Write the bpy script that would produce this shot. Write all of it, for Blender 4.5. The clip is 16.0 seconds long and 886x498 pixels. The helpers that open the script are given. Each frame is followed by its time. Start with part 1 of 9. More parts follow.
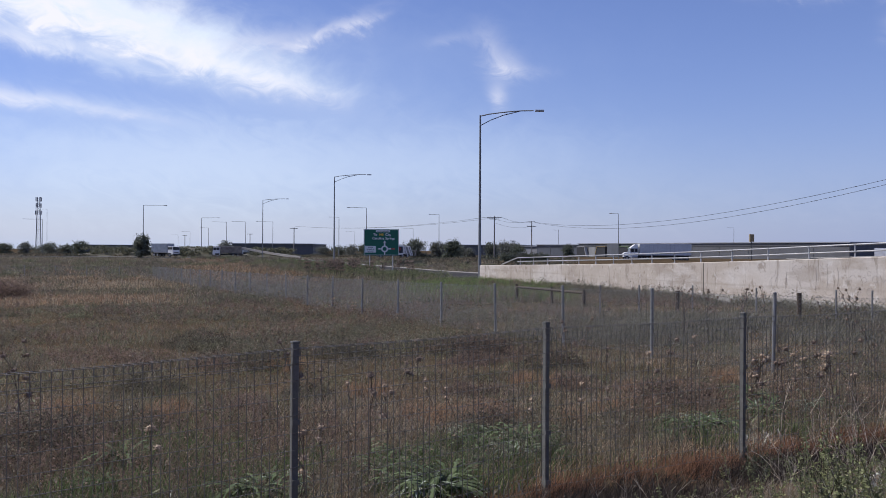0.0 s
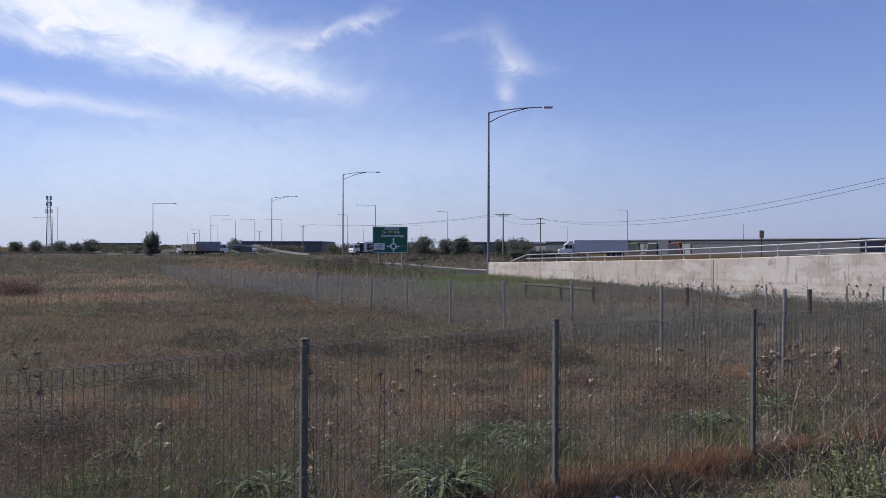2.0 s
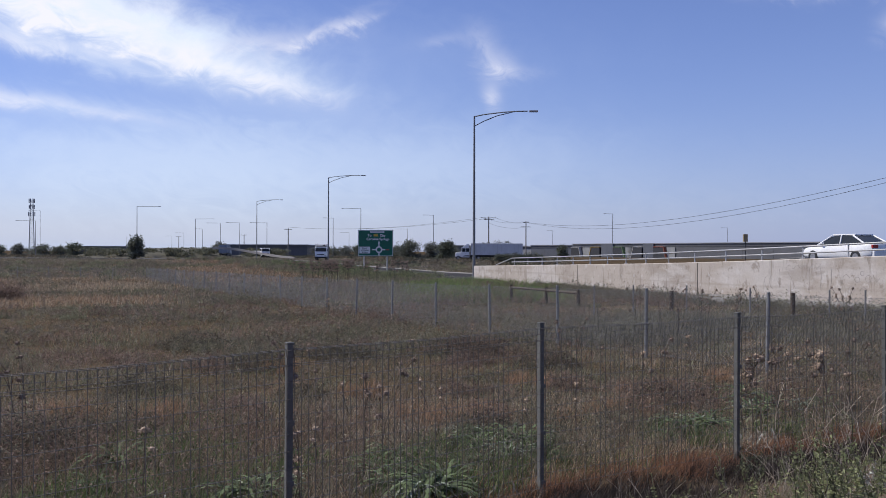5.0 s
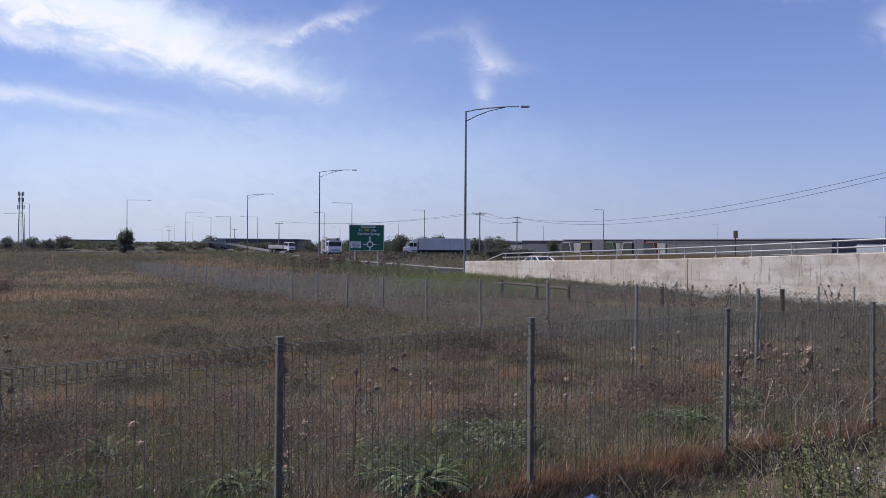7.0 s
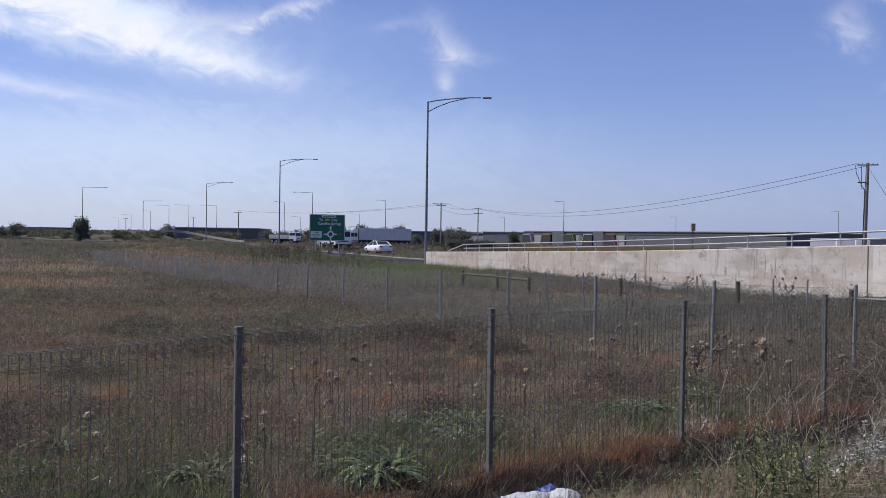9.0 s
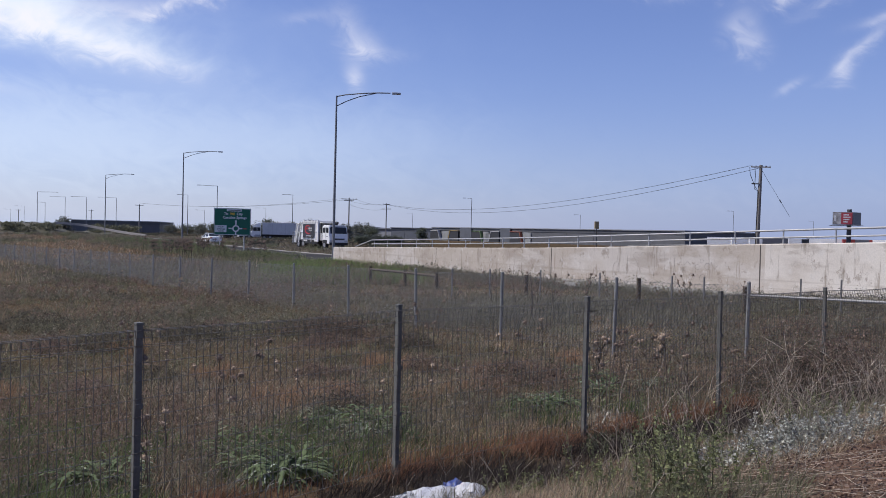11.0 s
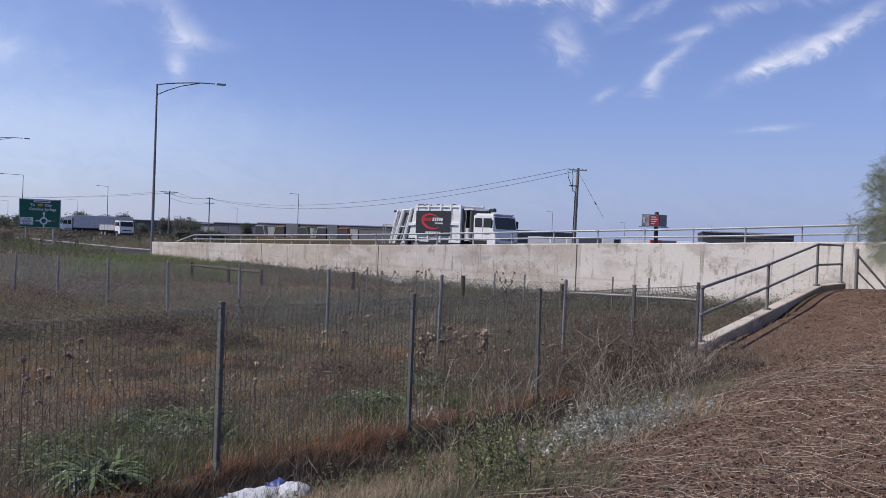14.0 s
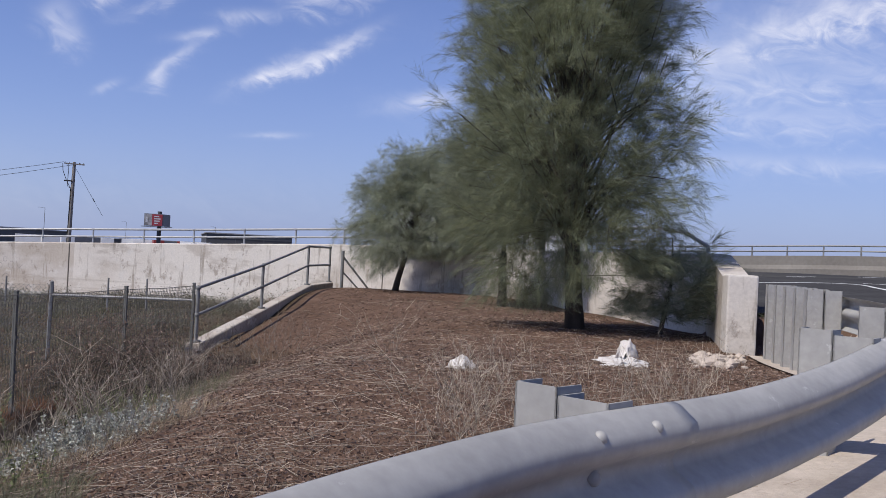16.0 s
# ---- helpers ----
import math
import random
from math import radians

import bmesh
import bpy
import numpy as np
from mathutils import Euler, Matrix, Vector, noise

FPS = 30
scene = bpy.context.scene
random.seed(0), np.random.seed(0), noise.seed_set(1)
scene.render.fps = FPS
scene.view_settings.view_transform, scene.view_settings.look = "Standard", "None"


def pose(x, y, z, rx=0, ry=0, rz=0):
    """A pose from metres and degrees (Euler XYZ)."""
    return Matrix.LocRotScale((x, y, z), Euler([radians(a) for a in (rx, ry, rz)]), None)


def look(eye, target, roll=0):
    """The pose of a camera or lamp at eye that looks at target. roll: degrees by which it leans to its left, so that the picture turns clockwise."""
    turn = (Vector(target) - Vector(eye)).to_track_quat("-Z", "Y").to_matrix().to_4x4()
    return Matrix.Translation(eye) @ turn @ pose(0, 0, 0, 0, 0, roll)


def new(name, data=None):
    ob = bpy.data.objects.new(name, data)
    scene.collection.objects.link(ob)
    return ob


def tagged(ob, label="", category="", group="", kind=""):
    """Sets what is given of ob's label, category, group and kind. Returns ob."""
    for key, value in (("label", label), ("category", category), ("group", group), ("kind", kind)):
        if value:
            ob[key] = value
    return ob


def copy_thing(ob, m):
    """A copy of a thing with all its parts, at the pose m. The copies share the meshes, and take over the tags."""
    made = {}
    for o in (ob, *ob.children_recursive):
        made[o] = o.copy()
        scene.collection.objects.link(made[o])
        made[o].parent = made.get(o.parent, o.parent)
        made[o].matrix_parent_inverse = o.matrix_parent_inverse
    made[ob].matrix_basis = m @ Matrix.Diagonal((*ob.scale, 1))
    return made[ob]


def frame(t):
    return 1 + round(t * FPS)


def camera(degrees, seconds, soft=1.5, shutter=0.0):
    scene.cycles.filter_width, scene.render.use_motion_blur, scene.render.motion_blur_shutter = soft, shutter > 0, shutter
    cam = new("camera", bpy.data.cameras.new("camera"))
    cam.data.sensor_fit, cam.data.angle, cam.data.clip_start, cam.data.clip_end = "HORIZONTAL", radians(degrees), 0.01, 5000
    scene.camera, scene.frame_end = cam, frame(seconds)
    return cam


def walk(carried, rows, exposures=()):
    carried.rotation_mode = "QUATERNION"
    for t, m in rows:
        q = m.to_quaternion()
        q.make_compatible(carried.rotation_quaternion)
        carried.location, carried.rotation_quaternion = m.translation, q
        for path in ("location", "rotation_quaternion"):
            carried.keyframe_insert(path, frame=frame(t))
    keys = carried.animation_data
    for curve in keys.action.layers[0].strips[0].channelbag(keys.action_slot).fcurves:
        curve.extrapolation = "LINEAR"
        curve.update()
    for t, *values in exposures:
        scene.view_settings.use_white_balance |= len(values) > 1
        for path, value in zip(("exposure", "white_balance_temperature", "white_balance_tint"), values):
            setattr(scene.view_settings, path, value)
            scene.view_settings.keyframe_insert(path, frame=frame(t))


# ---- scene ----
cam = camera(52.40, 16.0, soft=0.6)
PATH = [
    (0.0, pose(0, 0, 1.45, 90.10, -0.30, -0.00)),
    (0.5, pose(0, 0, 1.45, 90.01, -0.06, 0.34)),
    (1.0, pose(0, 0, 1.45, 89.98, -0.06, 0.50)),
    (1.5, pose(0, 0, 1.45, 89.87, -0.08, 0.67)),
    (2.0, pose(0, 0, 1.45, 89.92, -0.13, 0.56)),
    (2.5, pose(0, 0, 1.45, 89.79, -0.17, 0.56)),
    (3.0, pose(0, 0, 1.45, 89.71, -0.19, 0.49)),
    (3.5, pose(0, 0, 1.45, 89.68, -0.45, 0.37)),
    (4.0, pose(0, 0, 1.45, 89.93, -0.33, 0.04)),
    (6.5, pose(0, 0, 1.45, 90.20, -0.32, -0.72)),
    (7.0, pose(0, 0, 1.45, 89.83, -0.42, -0.93)),
    (7.5, pose(0, 0, 1.45, 89.65, -0.50, -1.27)),
    (8.0, pose(0, 0, 1.45, 89.58, -0.39, -1.79)),
    (8.5, pose(0, 0, 1.45, 89.50, -0.63, -2.20)),
    (9.0, pose(0, 0, 1.45, 89.26, -0.86, -3.41)),
    (11.5, pose(0, 0, 1.45, 88.95, -1.54, -10.74)),
    (12.0, pose(0, 0, 1.45, 88.74, -1.71, -12.18)),
    (12.5, pose(0, 0, 1.45, 88.90, -1.77, -13.39)),
    (13.0, pose(0, 0, 1.45, 89.07, -1.74, -14.50)),
    (13.5, pose(0, 0, 1.45, 89.11, -1.70, -16.64)),
    (14.0, pose(0, 0, 1.45, 89.25, -2.13, -20.22)),
    (14.5, pose(0.015, -0.023, 1.45, 89.57, -2.45, -24.60)),
    (15.0, pose(0.035, 0.007, 1.45, 89.50, -2.89, -30.57)),
    (15.5, pose(0.060, -0.012, 1.45, 90.14, -3.24, -40.13)),
    (16.0, pose(0.106, -0.045, 1.45, 90.66, -2.83, -51.05)),
]
walk(cam, PATH, exposures=[(0.0, 0.0), (16.0, 0.0)])

# ---- world, sun ----
SUN_AZ, SUN_EL = 80.0, 53.0     # degrees to the left of straight ahead, and above the horizon


def to_sun():
    a, e = radians(SUN_AZ), radians(SUN_EL)
    return Vector((-math.sin(a) * math.cos(e), math.cos(a) * math.cos(e), math.sin(e)))


def make_sky():
    w = bpy.data.worlds.new("sky")
    w.use_nodes = True
    nt = w.node_tree
    nt.nodes.clear()
    N = lambda kind, **kw: node(nt, kind, **kw)
    out = N("ShaderNodeOutputWorld")
    bg = N("ShaderNodeBackground")
    sky = N("ShaderNodeTexSky")
    sky.sky_type, sky.sun_disc = "NISHITA", False
    sky.sun_elevation = radians(SUN_EL)
    sky.sun_rotation = radians(-SUN_AZ)
    sky.air_density, sky.dust_density, sky.ozone_density, sky.altitude = 1.0, 0.2, 4.5, 50
    # cirrus: streaks of noise on a flat layer, thick in a few drifts
    tc = N("ShaderNodeTexCoord")
    sep = N("ShaderNodeSeparateXYZ")
    nt.links.new(tc.outputs["Generated"], sep.inputs[0])

    def m(op, a, b=None, c=None):
        n = N("ShaderNodeMath", operation=op)
        for i, v in enumerate((a, b, c)):
            if v is None:
                continue
            if isinstance(v, (int, float)):
                n.inputs[i].default_value = v
            else:
                nt.links.new(v, n.inputs[i])
        return n.outputs[0]
    az = m("ARCTAN2", sep.outputs[0], sep.outputs[1])       # to the right, radians
    el = m("ARCSINE", sep.outputs[2])

    def noise_at(sx, sy, turn, scale, detail, rough, dist=0.0):
        comb = N("ShaderNodeCombineXYZ")
        nt.links.new(az, comb.inputs[0])
        nt.links.new(el, comb.inputs[1])
        mp = N("ShaderNodeMapping")
        mp.inputs["Rotation"].default_value = (0, 0, turn)
        mp2 = N("ShaderNodeMapping")
        mp2.inputs["Scale"].default_value = (sx, sy, 1)
        nt.links.new(comb.outputs[0], mp.inputs[0])
        nt.links.new(mp.outputs[0], mp2.inputs[0])
        t = N("ShaderNodeTexNoise")
        t.inputs["Scale"].default_value, t.inputs["Detail"].default_value = scale, detail
        t.inputs["Roughness"].default_value, t.inputs["Distortion"].default_value = rough, dist
        nt.links.new(mp2.outputs[0], t.inputs["Vector"])
        return t.outputs["Fac"]
    fine = noise_at(8, 15, 0.25, 2.4, 8, 0.58, 1.6)
    ragged = noise_at(7, 9, -0.3, 2.6, 6, 0.6, 0.4)

    total = None
    for x0, y0, wx, wy, turn, amount in CLOUDS:
        c, s_ = math.cos(radians(turn)), math.sin(radians(turn))
        dx = m("SUBTRACT", az, radians(x0))
        dy = m("SUBTRACT", el, radians(y0))
        dx = m("ADD", dx, m("MULTIPLY", m("SUBTRACT", ragged, 0.5), radians(wx) * 1.5))
        dy = m("ADD", dy, m("MULTIPLY", m("SUBTRACT", fine, 0.5), radians(wy) * 2.6))
        u = m("ADD", m("MULTIPLY", dx, c / radians(wx)), m("MULTIPLY", dy, s_ / radians(wx)))
        v = m("ADD", m("MULTIPLY", dx, -s_ / radians(wy)), m("MULTIPLY", dy, c / radians(wy)))
        r2 = m("ADD", m("MULTIPLY", u, u), m("MULTIPLY", v, v))
        g = m("MULTIPLY", m("EXPONENT", m("MULTIPLY", r2, -1.0)), amount)
        total = g if total is None else m("ADD", total, g)
    streak = N("ShaderNodeMapRange")
    streak.inputs[1].default_value, streak.inputs[2].default_value = 0.30, 0.68
    streak.inputs[3].default_value, streak.inputs[4].default_value = 0.25, 1.15
    nt.links.new(fine, streak.inputs[0])
    veil = None
    for x0, y0, wx, wy, turn, amount in HAZE:
        c, s_ = math.cos(radians(turn)), math.sin(radians(turn))
        dx = m("ADD", m("SUBTRACT", az, radians(x0)), m("MULTIPLY", m("SUBTRACT", ragged, 0.5), radians(wx) * 0.9))
        dy = m("ADD", m("SUBTRACT", el, radians(y0)), m("MULTIPLY", m("SUBTRACT", fine, 0.5), radians(wy) * 1.1))
        u = m("ADD", m("MULTIPLY", dx, c / radians(wx)), m("MULTIPLY", dy, s_ / radians(wx)))
        v = m("ADD", m("MULTIPLY", dx, -s_ / radians(wy)), m("MULTIPLY", dy, c / radians(wy)))
        g = m("MULTIPLY", m("EXPONENT", m("MULTIPLY", m("ADD", m("MULTIPLY", u, u), m("MULTIPLY", v, v)), -1.0)), amount)
        veil = g if veil is None else m("ADD", veil, g)
    cover = m("MINIMUM", m("MULTIPLY", total, streak.outputs[0]), 0.97)
    sheer = N("ShaderNodeMix", data_type="RGBA")
    sheer.inputs[7].default_value = (7.8, 8.9, 10.6, 1)
    nt.links.new(m("MINIMUM", veil, 0.97), sheer.inputs[0])
    mix = N("ShaderNodeMix", data_type="RGBA")
    mix.inputs[7].default_value = (9.3, 9.3, 10.3, 1)
    tint = N("ShaderNodeMix", data_type="RGBA", blend_type="MULTIPLY")
    tint.inputs[0].default_value = 1.0
    tint.inputs[7].default_value = SKY_TINT
    nt.links.new(sky.outputs[0], tint.inputs[6])
    # haze all round the horizon, pale towards the sun and bluer away from it
    away = N("ShaderNodeMapRange", interpolation_type="SMOOTHSTEP")
    for i, v in ((1, radians(-22)), (2, radians(44)), (3, 0.0), (4, 1.0)):
        away.inputs[i].default_value = v
    nt.links.new(az, away.inputs[0])
    up = m("ABSOLUTE", el)
    low = m("MULTIPLY", m("EXPONENT", m("MULTIPLY", up, -1 / radians(2.6))), m("MULTIPLY_ADD", away.outputs[0], -0.75, 0.88))
    rim = N("ShaderNodeMix", data_type="RGBA")
    rim.inputs[7].default_value = (5.0, 5.9, 8.0, 1)
    nt.links.new(low, rim.inputs[0])
    nt.links.new(tint.outputs[2], rim.inputs[6])
    deep = N("ShaderNodeMix", data_type="RGBA")
    deep.inputs[7].default_value = (2.75, 3.6, 6.2, 1)
    nt.links.new(m("MULTIPLY", m("EXPONENT", m("MULTIPLY", up, -1 / radians(8.0))), m("MULTIPLY", away.outputs[0], 0.95)), deep.inputs[0])
    nt.links.new(rim.outputs[2], deep.inputs[6])
    nt.links.new(cover, mix.inputs[0])
    nt.links.new(deep.outputs[2], sheer.inputs[6])
    nt.links.new(sheer.outputs[2], mix.inputs[6])
    nt.links.new(mix.outputs[2], bg.inputs[0])
    bg.inputs[1].default_value = SKY_STRENGTH
    nt.links.new(bg.outputs[0], out.inputs[0])
    scene.world = w
    lamp = bpy.data.lights.new("sun", "SUN")
    lamp.energy, lamp.angle, lamp.color = SUN_STRENGTH, radians(0.6), (1.0, 0.94, 0.86)
    ob = new("sun", lamp)
    ob.matrix_world = look(to_sun() * 50, (0, 0, 0))


def node(nt, kind, **kw):
    n = nt.nodes.new(kind)
    for k, v in kw.items():
        setattr(n, k, v)
    return n


SKY_STRENGTH, SUN_STRENGTH = 0.100, 4.3
SKY_TINT = (0.98, 0.92, 1.24, 1)
# drifts of cirrus: degrees right, degrees up, half widths, lean, thickness
CLOUDS = [
    (-24, 14.6, 8, 1.5, -8, 0.75), (-19, 12.4, 8, 0.9, -14, 0.75), (-12.5, 10.9, 5, 0.6, -15, 0.50), (-25, 11.9, 5, 0.5, -8, 0.5), (-12, 12.6, 4.5, 0.6, 10, 0.40), (-8.0, 13.1, 3.6, 0.40, 26, 0.5), (-5.2, 14.2, 1.4, 0.25, 18, 0.35),
    (-26, 8.8, 5, 0.45, -5, 0.45), (-20, 8.1, 4, 0.3, -6, 0.25), (2.9, 12.9, 0.8, 1.2, 35, 0.30), (3.9, 11.6, 0.9, 0.8, 10, 0.38), (3.4, 9.7, 0.5, 0.9, 15, 0.50), (4.8, 11.3, 1.8, 0.4, -8, 0.16), (0.2, 13.2, 1.8, 0.35, 12, 0.16),
    (23.5, 15.6, 4.5, 0.7, -3, 0.65), (27.2, 12.9, 0.9, 1.0, -50, 0.32), (27.9, 11.7, 0.8, 0.8, -35, 0.38), (29.6, 14.7, 0.9, 0.9, 40, 0.45), (33.0, 14.4, 2.2, 0.35, 30, 0.22),
    (33.9, 11.2, 2.0, 0.42, 38, 0.38), (32.9, 10.0, 0.5, 0.6, 0, 0.4), (35.2, 12.9, 1.5, 0.30, 12, 0.35), (41.4, 11.6, 3.2, 0.55, 24, 0.55), (44.0, 12.9, 2.4, 0.45, 30, 0.40), (39.2, 10.7, 1.6, 0.30, 15, 0.45),
    (38.0, 14.2, 1.6, 0.35, 8, 0.35), (43.0, 15.8, 2.4, 0.9, 10, 0.42), (49.6, 9.9, 2.4, 0.55, 8, 0.50), (39.9, 7.2, 1.4, 0.18, 5, 0.25), (30, 9.2, 0.7, 0.25, 30, 0.3),
    (73, 14.6, 8, 0.9, 13, 0.48), (66, 12.4, 4.5, 1.3, -8, 0.20), (73, 11.3, 8, 0.9, 4, 0.20), (72, 9.1, 9, 0.7, -1, 0.28), (72, 6.6, 9, 0.55, -2, 0.26), (14, 4.0, 40, 2.6, 0, 0.04),
    (-60, 24, 22, 4, -8, 0.7), (100, 20, 25, 5, 8, 0.6), (170, 24, 30, 6, 0, 0.6), (30, 38, 25, 6, 15, 0.5),
]
HAZE = [(-25, 14.8, 9, 2.0, -11, 0.95), (-16, 12.4, 8, 1.5, -13, 0.60), (-23, 11.6, 8, 0.6, -11, 0.30), (-12, 10.7, 5, 0.6, -10, 0.28), (-25, 8.6, 6, 0.45, -4, 0.22),
        (-16, 5.4, 15, 3.2, 0, 0.46), (2, 6.0, 9, 2.2, 0, 0.15), (70, 12, 10, 4, 0, 0.16), (-8, 12, 14, 3, 0, 0.10)]   # smooth veils, as above
make_sky()


# ---- materials ----
MATS = {}


def mat(name, base, base2=None, rough=0.8, metal=0.0, scale=8.0, bump=0.0, bump_scale=60.0, stain=None, stain_scale=1.2,
        stain_at=(0.5, 0.65), island=0.0, per_object=0.0, space="Object", stretch=(1, 1, 1), emit=0.0, translucent=0.0, alpha=1.0):
    """Two-scale procedural surface: a slow mottle between two colours, fine grain, an optional stain with soft edges."""
    if name in MATS:
        return MATS[name]
    M = bpy.data.materials.new(name)
    M.use_nodes = True
    nt = M.node_tree
    nt.nodes.clear()
    N = lambda kind, **kw: node(nt, kind, **kw)
    out, p = N("ShaderNodeOutputMaterial"), N("ShaderNodeBsdfPrincipled")
    nt.links.new(p.outputs[0], out.inputs[0])
    tc = N("ShaderNodeTexCoord")
    mp = N("ShaderNodeMapping")
    mp.inputs["Scale"].default_value = stretch
    if space == "World":
        geo = N("ShaderNodeNewGeometry")
        nt.links.new(geo.outputs["Position"], mp.inputs[0])
    else:
        nt.links.new(tc.outputs[space], mp.inputs[0])
    base2 = base2 or tuple(c * 0.72 for c in base)

    def tex(sc, detail, rough_=0.6):
        t = N("ShaderNodeTexNoise")
        t.inputs["Scale"].default_value, t.inputs["Detail"].default_value, t.inputs["Roughness"].default_value = sc, detail, rough_
        nt.links.new(mp.outputs[0], t.inputs["Vector"])
        return t.outputs["Fac"]

    def mixc(fac, a, b, blend="MIX"):
        n = N("ShaderNodeMix", data_type="RGBA", blend_type=blend)
        for v, i in ((fac, 0), (a, 6), (b, 7)):
            if isinstance(v, (int, float)):
                n.inputs[i].default_value = v
            elif isinstance(v, tuple):
                n.inputs[i].default_value = (*v, 1) if len(v) == 3 else v
            else:
                nt.links.new(v, n.inputs[i])
        return n.outputs[2]

    def ramp(fac, lo, hi):
        n = N("ShaderNodeMapRange")
        n.inputs[1].default_value, n.inputs[2].default_value = lo, hi
        nt.links.new(fac, n.inputs[0])
        return n.outputs[0]
    col = mixc(ramp(tex(scale, 5), 0.35, 0.68), base, base2)
    fine = ramp(tex(scale * 9, 3), 0.3, 0.7)
    col = mixc(0.22, col, mixc(fine, (0.45, 0.45, 0.45), (1.3, 1.3, 1.3)), "MULTIPLY")
    if stain:
        col = mixc(ramp(tex(stain_scale, 6, 0.65), *stain_at), col, stain)
    if island:
        geo = N("ShaderNodeNewGeometry")
        col = mixc(1.0, col, mixc(geo.outputs["Random Per Island"], (1 - island,) * 3, (1 + island,) * 3), "MULTIPLY")
    if per_object:
        oi = N("ShaderNodeObjectInfo")
        col = mixc(1.0, col, mixc(oi.outputs["Random"], (1 - per_object,) * 3, (1 + per_object,) * 3), "MULTIPLY")
    nt.links.new(col, p.inputs["Base Color"])
    p.inputs["Metallic"].default_value = metal
    rr = N("ShaderNodeMapRange")
    rr.inputs[3].default_value, rr.inputs[4].default_value = max(0.03, rough - 0.12), min(1, rough + 0.12)
    nt.links.new(tex(scale * 3, 3), rr.inputs[0])
    nt.links.new(rr.outputs[0], p.inputs["Roughness"])
    if bump:
        b = N("ShaderNodeBump")
        b.inputs["Strength"].default_value, b.inputs["Distance"].default_value = min(1, bump), 0.01
        nt.links.new(tex(bump_scale, 4), b.inputs["Height"])
        nt.links.new(b.outputs[0], p.inputs["Normal"])
    if emit:
        nt.links.new(col, p.inputs["Emission Color"])
        p.inputs["Emission Strength"].default_value = emit
    if translucent:
        tr = N("ShaderNodeBsdfTranslucent")
        nt.links.new(col, tr.inputs[0])
        mx = N("ShaderNodeMixShader")
        mx.inputs[0].default_value = translucent
        nt.links.new(p.outputs[0], mx.inputs[1])
        nt.links.new(tr.outputs[0], mx.inputs[2])
        nt.links.new(mx.outputs[0], out.inputs[0])
    MATS[name] = M
    return M


def glass_mat(name="dark_glass", tone=(0.03, 0.035, 0.04)):
    if name not in MATS:
        M = bpy.data.materials.new(name)
        M.use_nodes = True
        p = M.node_tree.nodes["Principled BSDF"]
        p.inputs["Base Color"].default_value = (*tone, 1)
        p.inputs["Roughness"].default_value = 0.06
        p.inputs["Specular IOR Level"].default_value = 0.22
        MATS[name] = M
    return MATS[name]


# ---- building blocks ----
def part(name, bm, material, parent=None, label="", smooth=False, kind=""):
    me = bpy.data.meshes.new(name)
    bm.to_mesh(me)
    bm.free()
    if smooth:
        me.shade_smooth()
    for mm in (material if isinstance(material, (list, tuple)) else [material]):
        me.materials.append(mm)
    ob = new(name, me)
    if parent:
        ob.parent = parent
    if label or kind:
        tagged(ob, label, kind=kind)
    return ob


def thing(name, m, label, category, group="", kind=""):
    ob = new(name)
    ob.empty_display_size = 0.2
    ob.matrix_basis = m
    return tagged(ob, label, category, group, kind)


def box(bm, lo, hi, m=None, bevel=0.0):
    lo, hi = Vector(lo), Vector(hi)
    r = bmesh.ops.create_cube(bm, size=1)
    bmesh.ops.transform(bm, verts=r["verts"], matrix=Matrix.Translation((lo + hi) / 2) @ Matrix.Diagonal((*(hi - lo), 1)))
    if m is not None:
        bmesh.ops.transform(bm, verts=r["verts"], matrix=m)
    if bevel:
        es = list({e for v in r["verts"] for e in v.link_edges})
        bmesh.ops.bevel(bm, geom=es, offset=bevel, segments=2, affect="EDGES", profile=0.6)
    return bm


def rod(bm, a, b, r, r2=None, seg=8, caps=True):
    a, b = Vector(a), Vector(b)
    d = b - a
    q = d.to_track_quat("Z", "Y").to_matrix().to_4x4()
    bmesh.ops.create_cone(bm, cap_ends=caps, segments=seg, radius1=r, radius2=r if r2 is None else r2, depth=d.length,
                          matrix=Matrix.Translation((a + b) / 2) @ q)
    return bm


def sweep(bm, pts, profile, up=(0, 0, 1), closed=False, taper=None):
    """Sweep a closed profile [(side, up)] along points; side is to the right of the way."""
    up = Vector(up)
    rings = []
    P = [Vector(p) for p in pts]
    for i, p in enumerate(P):
        d = (P[min(i + 1, len(P) - 1)] - P[max(i - 1, 0)]).normalized()
        side = d.cross(up)
        side = side.normalized() if side.length > 1e-6 else Vector((1, 0, 0))
        u = side.cross(d).normalized()
        k = taper[i] if taper else 1
        rings.append([bm.verts.new(p + side * a * k + u * b * k) for a, b in profile])
    n = len(profile)
    for r0, r1 in zip(rings, rings[1:]):
        for j in range(n):
            bm.faces.new((r0[j], r0[(j + 1) % n], r1[(j + 1) % n], r1[j]))
    bm.faces.new(rings[0][::-1])
    bm.faces.new(rings[-1])
    bmesh.ops.recalc_face_normals(bm, faces=bm.faces)
    return bm


def circle(r, n=8):
    return [(r * math.cos(2 * math.pi * i / n), r * math.sin(2 * math.pi * i / n)) for i in range(n)]


def tube(bm, pts, r, n=8, taper=None):
    return sweep(bm, pts, circle(r, n), taper=taper)


def fresh():
    return bmesh.new()


def polar(az, d, z=0.0):
    """A place by its bearing (degrees to the left of straight ahead) and distance from the viewer's spot."""
    a = radians(az)
    return Vector((-d * math.sin(a), d * math.cos(a), z))


